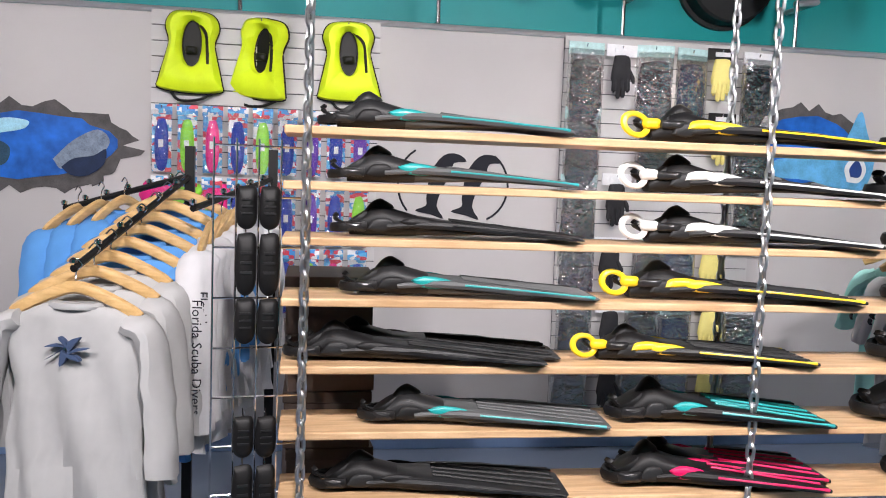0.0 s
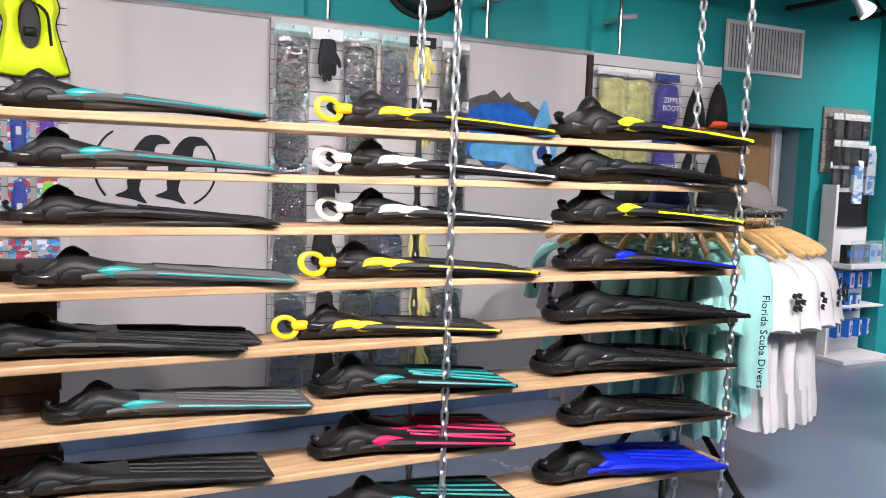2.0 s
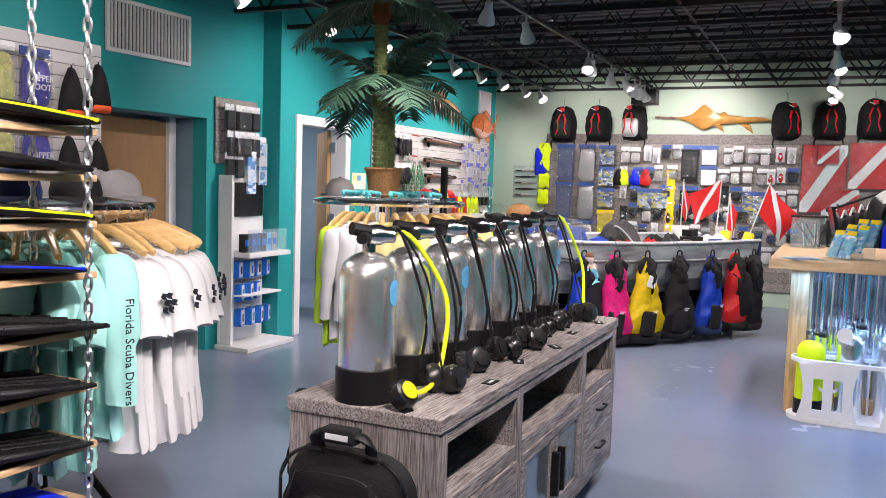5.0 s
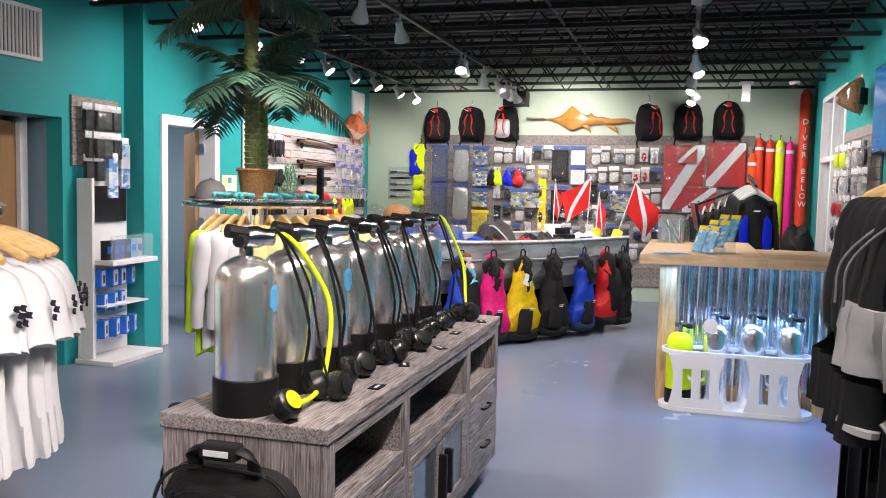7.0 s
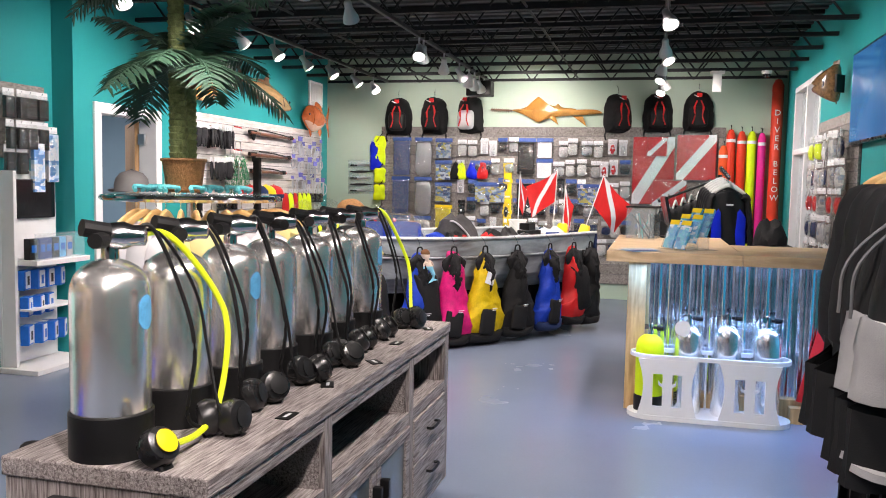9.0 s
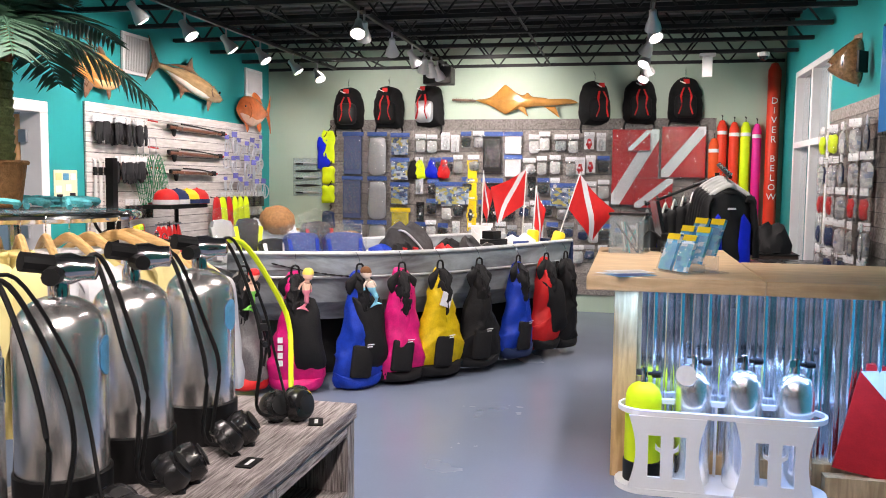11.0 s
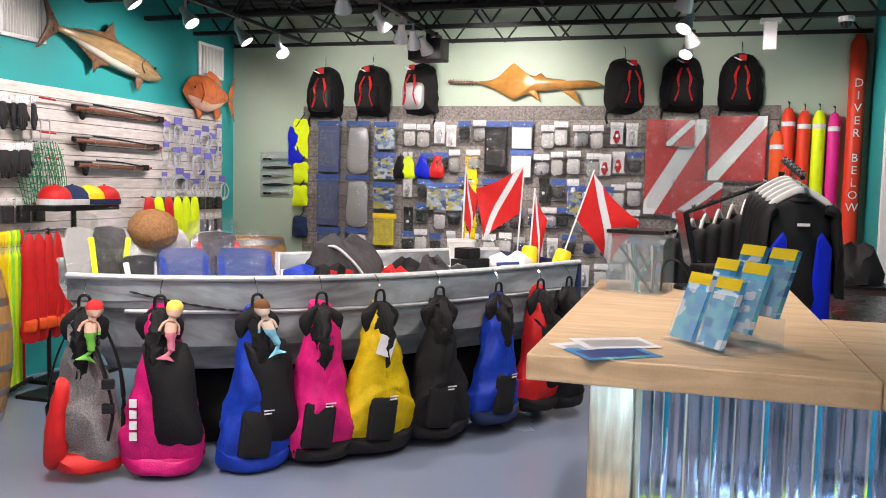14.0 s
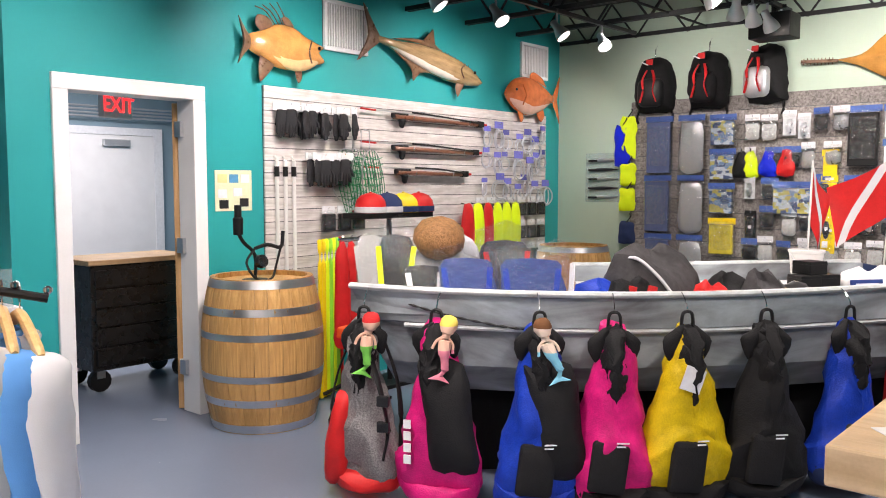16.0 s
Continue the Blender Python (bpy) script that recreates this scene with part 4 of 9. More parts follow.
# boots under the cabinet's far side
for i in range(3):
    s = thing("dive_boot", "black neoprene dive boot beside the cabinet", "boot", "boots by the cabinet", at=(2.90 + 0.03 * i, 1.592, 0.40 + 0.17 * i), rz=170)
    part("sole", puff(B(), rounded(0.2, 0.04, 0.015, 4, 0, 0.02), 0.03, ID, 0.03), M_BLACK, s, smooth=True)
    part("upper", puff(B(), curve_outline([(-0.09, 0.03), (0.09, 0.03), (0.09, 0.10), (0.04, 0.10), (0.0, 0.07), (-0.08, 0.055)], 3), 0.03, ID, 0.03), M_CLOTHBLACK, s, smooth=True)


# ---- clothes ----
def shirt(cloth, sleeve=0.34, drop=0.70, label="", text=None, ink=None, cat="shirt", hang=M_HANGER):
    """A shirt on a wooden hanger; the hook is at the origin, the width along x, the front towards -y."""
    s = thing("hanging_shirt" if cat == "shirt" else "hanging_wetsuit", label, cat, cat + "s on racks")
    n = 40
    secs = []
    for z, w, t in ((-0.105, 0.07, 0.022), (-0.115, 0.13, 0.025), (-0.145, 0.19, 0.03), (-0.20, 0.215, 0.034), (-0.27, 0.208, 0.04), (-0.35, 0.205, 0.042), (-0.43, 0.208, 0.042), (-0.52, 0.212, 0.042), (-0.61, 0.218, 0.042), (-0.0 - drop, 0.225, 0.042), (-0.05 - drop, 0.228, 0.042)):
        k = max(0.0, (-z - 0.12)) * 0.06
        secs.append([Vector((w * math.cos(a), t * math.sin(a) + k * math.sin(7 * a + 9 * z) * abs(math.sin(a)), z + 0.012 * math.sin(3 * a) * (z < -0.6))) for a in [2 * math.pi * i / n for i in range(n)]])
    part("body", crumple(rings(B(), secs[::-1]), 0.014, 10, drop * 7 + sleeve), cloth, s, smooth=True)
    for sg in (-1, 1):
        L = sleeve
        pts = [(sg * 0.16, 0, -0.15), (sg * 0.225, 0, -0.19), (sg * 0.26, -0.01, -0.19 - L * 0.45), (sg * 0.275, -0.02, -0.19 - L)]
        part("sleeve", crumple(tube(B(), smoothline(pts, 4), [0.05, 0.06, 0.065, 0.066, 0.066, 0.064, 0.062, 0.06, 0.058, 0.056, 0.055, 0.054, 0.054], 10, flat=0.55), 0.012, 14, sg), cloth, s, smooth=True)
    part("collar", ringtube(B(), 0.075, 0.011, -0.108, 20, 6, Matrix.Diagonal((1, 0.55, 1, 1))), cloth, s, smooth=True)
    h = part("hanger", tube(B(), smoothline([(-0.20, 0, -0.135), (-0.10, 0, -0.085), (0, 0, -0.055), (0.10, 0, -0.085), (0.20, 0, -0.135)], 4), [0.010] + [0.014] * 15 + [0.010], 8, flat=1.4), hang, s, "wooden hanger", True)
    part("hook", tube(B(), smoothline([(0, 0, -0.05), (0, 0, -0.01), (0.018, 0, 0.012), (0.0, 0, 0.03), (-0.018, 0, 0.014)], 4), 0.0025, 5), M_CHROME, h)
    if text:
        for sg in (-1, 1):
            turn = Matrix(((0, -sg, 0, sg * 0.335), (0, 0, sg, -0.02), (-1, 0, 0, -0.45), (0, 0, 0, 1)))
            lettering(text, 0.044, turn, M_INK, s)
    if ink:
        for i in range(7):
            a = i * 0.9
            c, d = math.cos(a), math.sin(a)
            part("print", plate(B(), curve_outline([(0.012 * d, -0.235 - 0.012 * c), (0.035 * c + 0.010 * d, -0.235 + 0.028 * d), (0.070 * c, -0.235 + 0.045 * d + 0.01 * c), (0.030 * c - 0.012 * d, -0.235 + 0.026 * d + 0.008)], 3), -0.066 - 0.0004 * i, -0.050), ink, s)
    return s


M_PRINTNAVY = mat("navy_print", (0.05, 0.08, 0.16), 0.7)
M_NEON = mat("neon_knit", (0.55, 0.85, 0.05), 0.85, var=0.07, fine=500)
M_NEO = mat("black_neoprene", (0.010, 0.0105, 0.012), 0.6, var=0.25, fine=300, bump=0.15)
S_GREY = shirt(M_CLOTHGREY, 0.42, 0.72, "light grey long-sleeved shirt with a dark chest print", ink=M_PRINTNAVY)
S_BLUE = shirt(M_CLOTHBLUE, 0.42, 0.72, "sky blue long-sleeved shirt on a wooden hanger")
S_WHITEL = shirt(M_CLOTHWHITE, 0.52, 0.74, "white long-sleeved shirt with black sleeve lettering", text="Florida Scuba Divers")
S_PALE = shirt(M_CLOTHWHITE, 0.46, 0.72, "white long-sleeved shirt on a wooden hanger")
S_MINT = shirt(M_CLOTHMINT, 0.18, 0.72, "mint green shirt on the round rack")
S_MINTL = shirt(M_CLOTHMINT, 0.45, 0.72, "mint green shirt with black sleeve lettering", text="Florida Scuba Divers")
S_WHITE = shirt(M_CLOTHWHITE, 0.18, 0.70, "white short-sleeved shirt with dark print on the round rack", ink=M_INK)
for sg in (-1, 1):
    for q, (y, z, w) in enumerate(((-0.012, -0.26, 0.012), (0.008, -0.285, 0.015), (-0.004, -0.31, 0.010))):
        o = part("sleeve_print", plate(B(), curve_outline([(-w, 0.0), (-0.2 * w, 0.012), (w, 0.006), (0.5 * w, -0.004), (0.9 * w, -0.014), (-0.4 * w, -0.008)], 3), -0.004, 0.004), M_INK, S_WHITE)
        o.matrix_basis = pose(sg * 0.300, y, z - 0.02, 0, sg * -6, 90)
S_YEL = shirt(M_CLOTHYEL, 0.42, 0.70, "pale yellow shirt on the round rack")
S_NEON = shirt(M_NEON, 0.50, 0.78, "neon yellow long-sleeved shirt on the round rack")


def four_way(at, rz, arms):
    r = thing("garment_rack", "black steel garment rack with chrome sloping arms", "garment rack", at=at, rz=rz)
    part("post", box(B(), -0.018, -0.018, 0.03, 0.018, 0.018, 1.62), M_BLACK, r)
    part("base", box(B(), -0.3, -0.3, 0.0, 0.3, 0.3, 0.03, bev=0.006), M_BLACK, r)
    for a, z0, z1, L in arms:
        m = Matrix.Rotation(radians(a), 4, "Z")
        ar = part("arm", tube(B(), [(0.02, 0, z0), (L, 0, z1)], 0.012, 8, m), M_BLACK, r)
        for i in range(6):
            q = 0.15 + 0.85 * i / 5
            part("hook_ball", lathe(B(), [(0.004, -0.011), (0.012, -0.004), (0.012, 0.006), (0.004, 0.012)], 10, m @ Matrix.Translation((L * q, 0, z0 + (z1 - z0) * q + 0.022))), M_CHROME, ar, smooth=True)
    return r


# racks beside the fin shelf
four_way((-0.37, 3.36, 0), 0, ((-106, 1.50, 1.225, 0.80), (168, 1.50, 1.36, 0.5)))
pl = []
for i in range(8):
    q = i / 7
    pl.append(pose(-0.585 + 0.19 * q, 2.60 + 0.68 * q, 1.225 + 0.265 * q, 0, 0, -13 + 3 * math.sin(i * 2)))
spread_out(S_GREY, pl[:3])
spread_out(S_BLUE, pl[3:] + [pose(-0.62 - 0.09 * i, 3.40 + 0.02 * i, 1.46 - 0.02 * i, 0, 0, 70) for i in range(3)])
four_way((-0.06, 3.46, 0), 0, ((-112, 1.50, 1.40, 0.62),))
spread_out(S_WHITEL, [pose(-0.14 - 0.026 * i, 3.26 - 0.065 * i, 1.462 - 0.017 * i, 0, 0, 74 + 3 * i) for i in range(5)])


def round_rack(at, R=0.48, z=1.38):
    r = thing("round_rack", "chrome round clothes rack on splayed legs", "garment rack", "round racks", at=at)
    part("ring", ringtube(B(), R, 0.016, z, 48, 8), M_CHROME, r, smooth=True)
    part("inner_ring", ringtube(B(), R - 0.05, 0.010, z, 48, 6), M_CHROME, r, smooth=True)
    part("pole", tube(B(), [(0, 0, 0.25), (0, 0, z)], 0.022, 10), M_CHROME, r)
    for i in range(4):
        a = radians(45 + 90 * i)
        part("leg", tube(B(), [(0.02 * math.cos(a), 0.02 * math.sin(a), 0.55), (0.34 * math.cos(a), 0.34 * math.sin(a), 0.05)], 0.016, 8), M_BLACK, r)
        part("caster", tube(B(), [(0.34 * math.cos(a) - 0.012, 0.34 * math.sin(a), 0.03), (0.34 * math.cos(a) + 0.012, 0.34 * math.sin(a), 0.03)], 0.03, 10), M_BLACK, r)
        part("spoke", tube(B(), [(0, 0, z), (R * math.cos(a), R * math.sin(a), z)], 0.010, 6), M_CHROME, r)
    return r


def around(c, R, z, a, jit=0):
    return pose(c[0] + R * math.cos(radians(a)), c[1] + R * math.sin(radians(a)), z, 0, 0, a + jit)


RC1, RC2 = (2.98, 2.93), (5.47, 2.70)
round_rack((*RC1, 0), 0.43)
round_rack((*RC2, 0))
ZR = 1.368
S_MINTL.matrix_basis = around(RC1, 0.43, ZR, 254)
for o in (*S_MINT.children, *S_WHITE.children):
    if o.name.split(".")[0] in ("body", "sleeve"):
        o.data.transform(Matrix.Translation((0, 0, 0.10)) @ Matrix.Diagonal((0.92, 1.0, 1.13, 1)) @ Matrix.Translation((0, 0, -0.10)))
random.seed(5)
spread_out(S_MINT, [around(RC1, 0.43, ZR, a, random.uniform(-8, 8)) for a in (204, 214, 224, 235, 245)] + [around(RC1, 0.43, ZR, a) for a in (20, 60, 100, 140)])
spread_out(S_WHITE, [around(RC1, 0.43, ZR, a, random.uniform(-8, 8)) for a in list(range(263, 357, 8)) + [172, 182, 191]] + [around(RC2, 0.48, ZR, a, random.uniform(-6, 6)) for a in (195, 232, 242, 252, 280)])
for a in (204, 213, 222):
    copy_thing(S_YEL, around(RC2, 0.48, ZR, a, 4))
S_YEL.matrix_basis = around(RC2, 0.48, ZR, 268)
S_NEON.matrix_basis = around(RC2, 0.46, ZR, 174) @ Matrix.Diagonal((0.82, 0.8, 1, 1))
for a in (182, 189):
    copy_thing(S_PALE, around(RC2, 0.48, ZR, a))
four_way((5.77, 2.45, 0), 0, ((-24, 1.30, 1.20, 0.45),))
for k in range(4):
    copy_thing((S_GREY, S_PALE, S_GREY, S_BLUE)[k], pose(5.975 + 0.036 * k, 2.36 - 0.016 * k, 1.262 - 0.012 * k, 0, 0, 60 + 5 * k))
S_PALE.matrix_basis = pose(6.12, 2.296, 1.214, 0, 0, 80)


def cap_hat(mat_crown, at, rz, label):
    c = thing("cap", label, "cap", "caps on the racks", at=at, rz=rz)
    part("crown", lathe(B(), [(0.092, 0.0), (0.094, 0.03), (0.085, 0.07), (0.06, 0.10), (0.02, 0.115)], 20), mat_crown, c, smooth=True)
    part("brim", puff(B(), [(0.10 * math.cos(radians(a)), 0.13 * math.sin(radians(a)) * -1) for a in range(0, 181, 15)], 0.008, pose(0, -0.05, 0.012, -82), 0.008), mat_crown, c, smooth=True)
    part("button", lathe(B(), [(0.008, 0.114), (0.008, 0.12), (0.003, 0.123)], 8), mat_crown, c)
    return c


M_CAPGREY = mat("grey_felt", (0.22, 0.21, 0.21), 0.9, var=0.15, fine=400)
shelf1 = tagged(part("rack_top", lathe(B(), [(0.42, 1.399), (0.43, 1.403), (0.43, 1.409), (0.42, 1.413)], 40, pose(*RC1, 0)), M_ACRYL), "clear round top on the clothes rack", "rack top", "rack tops")
shelf2 = tagged(part("rack_top", lathe(B(), [(0.42, 1.399), (0.43, 1.403), (0.43, 1.409), (0.42, 1.413)], 40, pose(*RC2, 0)), M_ACRYL), "clear round top on the clothes rack", "rack top", "rack tops")
for i, (dx, dy, mm, lb) in enumerate(((-0.25, -0.2, M_CLOTHNAVY, "navy cap on the round rack"), (-0.05, -0.28, M_CLOTHBLACK, "black cap on the round rack"), (0.18, -0.25, M_CAPGREY, "grey cap on the round rack"),
                                     (0.28, -0.02, M_CAPGREY, "grey cap on the round rack"), (0.1, 0.05, M_CAPGREY, "grey cap on the round rack"), (-0.2, 0.1, M_CLOTHBLACK, "black cap on the round rack"))):
    cap_hat(mm, (RC1[0] + dx, RC1[1] + dy, 1.414), 30 * i - 60, lb)
cap_hat(M_CAPGREY, (RC2[0] - 0.22, RC2[1] + 0.24, 1.414), 150, "grey cap beside the palm pot")
for i, (c1, c2) in enumerate(((M_RED, M_CLOTHWHITE), (M_CLOTHNAVY, M_CLOTHWHITE), (M_YEL, M_CLOTHNAVY), (M_RED, M_CLOTHNAVY))):
    cp = cap_hat(c1, (9.47 + 0.15 * i, 4.40 - 0.02 * i, 1.29), 150 + 30 * i, "bright visor cap on the grid stand")
    part("visor_band", lathe(B(), [(0.095, 0.002), (0.0965, 0.004), (0.0965, 0.034), (0.094, 0.036)], 20), c2, cp, "contrasting band")
    cp.scale = (1.25, 1.25, 1.25)
vs = thing("visor_stand", "black wire stand holding bright visors", "stand", at=(9.68, 4.42, 0))
part("base", box(B(), -0.30, -0.16, 0.0, 0.30, 0.16, 0.03, bev=0.006), M_BLACK, vs)
part("post", tube(B(), [(0, 0, 0.03), (0, 0, 1.25)], 0.02, 8), M_BLACK, vs)
part("shelf", box(B(), -0.34, -0.14, 1.25, 0.34, 0.14, 1.288, bev=0.004), M_BLACK, vs)
random.seed(8)
bm = B()
for i in range(26):
    a, r = random.uniform(0, 6.28), random.uniform(0.12, 0.36)
    x, y = RC2[0] + r * math.cos(a), RC2[1] - 0.05 + r * math.sin(a)
    tube(bm, smoothline([(x - 0.06, y, 1.422), (x - 0.02, y + 0.03, 1.445), (x + 0.03, y - 0.02, 1.438), (x + 0.07, y + 0.02, 1.422)], 3), 0.012, 6)
tagged(part("bracelet_pile", bm, mat("turquoise_cord", (0.10, 0.50, 0.55), 0.6, var=0.5, scale=30), None, "", True), "pile of turquoise and white cord bracelets on the rack", "bracelets", "", "stuff")

# ---- artificial palm on the second rack ----
palm = thing("palm_tree", "artificial palm with drooping fronds in a wicker pot", "palm", at=(RC2[0] - 0.12, RC2[1] - 0.02, 1.414))
pot = part("pot", lathe(B(), [(0.085, 0.0), (0.096, 0.03), (0.116, 0.17), (0.12, 0.185), (0.105, 0.185), (0.10, 0.16)], 26), M_WICKER, palm, "brown wicker pot", True)
for z, r in ((0.012, 0.090), (0.176, 0.117)):
    part("rim_braid", ringtube(B(), r, 0.010, z, 26, 6), M_WICKER, pot, smooth=True)
for dx, ht, lean in ((0.035, 0.53, 0.02), (-0.045, 1.03, -0.03)):
    n = int(ht / 0.035)
    prof = []
    for i in range(n):
        prof += [(0.046 - 0.008 * i / n, 0.15 + i * 0.035), (0.054 - 0.01 * i / n, 0.15 + i * 0.035 + 0.028)]
    tr = part("trunk", lathe(B(), prof, 14, Matrix.Translation((dx, 0, 0)) @ Matrix.Rotation(lean, 4, "Y")), M_TRUNK, palm, "ridged green-brown trunk")
    tx = dx + math.sin(lean) * (0.15 + ht)
    zt = 0.15 + ht
    part("crown_fibre", lathe(B(), [(0.04, zt - 0.12), (0.058, zt - 0.06), (0.05, zt + 0.02), (0.02, zt + 0.08)], 12, Matrix.Translation((tx - 0.0, 0, 0))), M_TRUNKTOP, tr, "reddish fibre at the crown", True)
    for k in range(14):
        a = 2 * math.pi * k / 14 * 3.0 + k * 0.11 + random.uniform(-.2, .2)
        L = random.uniform(0.42, 0.60)
        el = random.uniform(0.10, 0.75) if k % 3 else random.uniform(0.8, 1.2)
        bm = B()
        ca, sa = math.cos(a), math.sin(a)
        spine = []
        for i in range(15):
            u = i / 14
            r = L * u * math.cos(el * (1 - 0.3 * u))
            z = zt + 0.02 + L * (u * math.sin(el) - 0.75 * u * u * (0.9 if el < 0.8 else 0.5))
            spine.append(Vector((tx + r * ca, r * sa, z)))
        tube(bm, spine, [0.006 - 0.004 * i / 14 for i in range(15)], 5)
        for i in range(2, 15):
            d = (spine[i] - spine[i - 1]).normalized()
            side = d.cross(Vector((0, 0, 1))).normalized()
            ll = 0.17 * math.sin(math.pi * (0.12 + 0.80 * i / 14)) + 0.03
            for f in (0.0, 0.5):
                b0 = spine[i - 1].lerp(spine[i], f)
                for sg in (-1, 1):
                    tip = b0 + side * sg * ll + d * ll * 0.55 + Vector((0, 0, -ll * random.uniform(0.15, 0.5)))
                    w = d * 0.013
                    mid = b0.lerp(tip, 0.5) + Vector((0, 0, 0.012))
                    v = [bm.verts.new(p) for p in (b0 - w * 0.5, b0 + w * 0.5, mid + w, tip, mid - w)]
                    bm.faces.new(v)
        part("frond", bm, M_FROND, palm)


# ---- display boat ----
BA = (7.98, 3.03)
BRZ = -46.2
BM = pose(*BA, 0, 0, 0, BRZ)
boat = thing("rowing_boat", "weathered grey-blue metal rowing boat used as a display table", "boat", at=(*BA, 0), rz=BRZ)
BL = 3.15


def near_y(x):
    return -0.29 * math.sin(math.pi * min(1.0, max(0.0, x / BL)) ** 0.8)


def sheer(x):
    return 1.005 - 0.02 * math.sin(math.pi * x / BL)


def far_y(x):
    return 1.15 - 0.35 * max(0, 1 - x / 1.2) ** 2 - 0.1 * max(0, (x - 2.4) / 0.7) ** 2


xs = [BL * i / 24 for i in range(25)]
secs = []
for x in xs:
    rk = 0.22 * (1 - min(1, x / 0.8))
    y0, y1, zt = near_y(x), far_y(x), sheer(x)
    secs.append([Vector((x, y0, zt)), Vector((x + rk * 0.3, y0 + 0.035, zt - 0.16)), Vector((x + rk * 0.3, y0 + 0.055, zt - 0.17)), Vector((x + rk * 0.7, y0 + 0.12, 0.62)), Vector((x + rk, y0 + 0.26, 0.47)), Vector((x + rk, y1 - 0.26, 0.47)),
                 Vector((x + rk * 0.6, y1 - 0.1, 0.65)), Vector((x, y1, zt)), Vector((x, y1 - 0.03, zt)), Vector((x, y1 - 0.03, 0.88)), Vector((x, y0 + 0.03, 0.88)), Vector((x, y0 + 0.03, zt))])
part("hull", rings(B(), secs), M_HULL, boat, smooth=False)
M_GUN = mat("gunwale_paint", (0.52, 0.55, 0.56), 0.45, var=0.25, scale=18)
part("gunwale", tube(B(), [(x, near_y(x) - 0.006, sheer(x) + 0.004) for x in xs], 0.020, 8, flat=0.8), M_GUN, boat, "pale worn gunwale", True)
part("gunwale", tube(B(), [(x, far_y(x), sheer(x) + 0.004) for x in xs], 0.020, 8, flat=0.8), M_GUN, boat, "pale worn gunwale", True)
part("transom", box(B(), BL, near_y(BL), 0.5, BL + 0.03, far_y(BL), 1.0, bev=0.006), M_CLOTHNAVY, boat)
part("strake", tube(B(), [(x, near_y(x) + 0.048, sheer(x) - 0.175) for x in xs[2:]], 0.012, 6), M_GUN, boat)
part("deck", rings(B(), [[Vector((x, near_y(x) + 0.06, 0.881)), Vector((x, far_y(x) - 0.1, 0.881)), Vector((x, far_y(x) - 0.1, 0.895)), Vector((x, near_y(x) + 0.06, 0.895))] for x in xs[2:-1]]), M_WHITE, boat, "white display boards in the boat")
part("mooring_chain", tube(B(), smoothline([(q, near_y(q) + d, z) for q, d, z in ((0.28, 0.010, 0.93), (0.5, 0.022, 0.875), (0.75, 0.030, 0.83), (0.95, 0.032, 0.81))], 8), [0.007 if i % 2 else 0.003 for i in range(25)], 6), M_BLACK, boat)
for x in (0.5, 2.5):
    part("stand", box(B(), x, 0.36, 0.0, x + 0.12, 0.86, 0.468), M_BLACK, boat)
part("skirt", box(B(), 0.5, 0.22, 0.0, BL - 0.1, 0.24, 0.467), M_CLOTHBLACK, boat, "black cloth skirt below the hull")


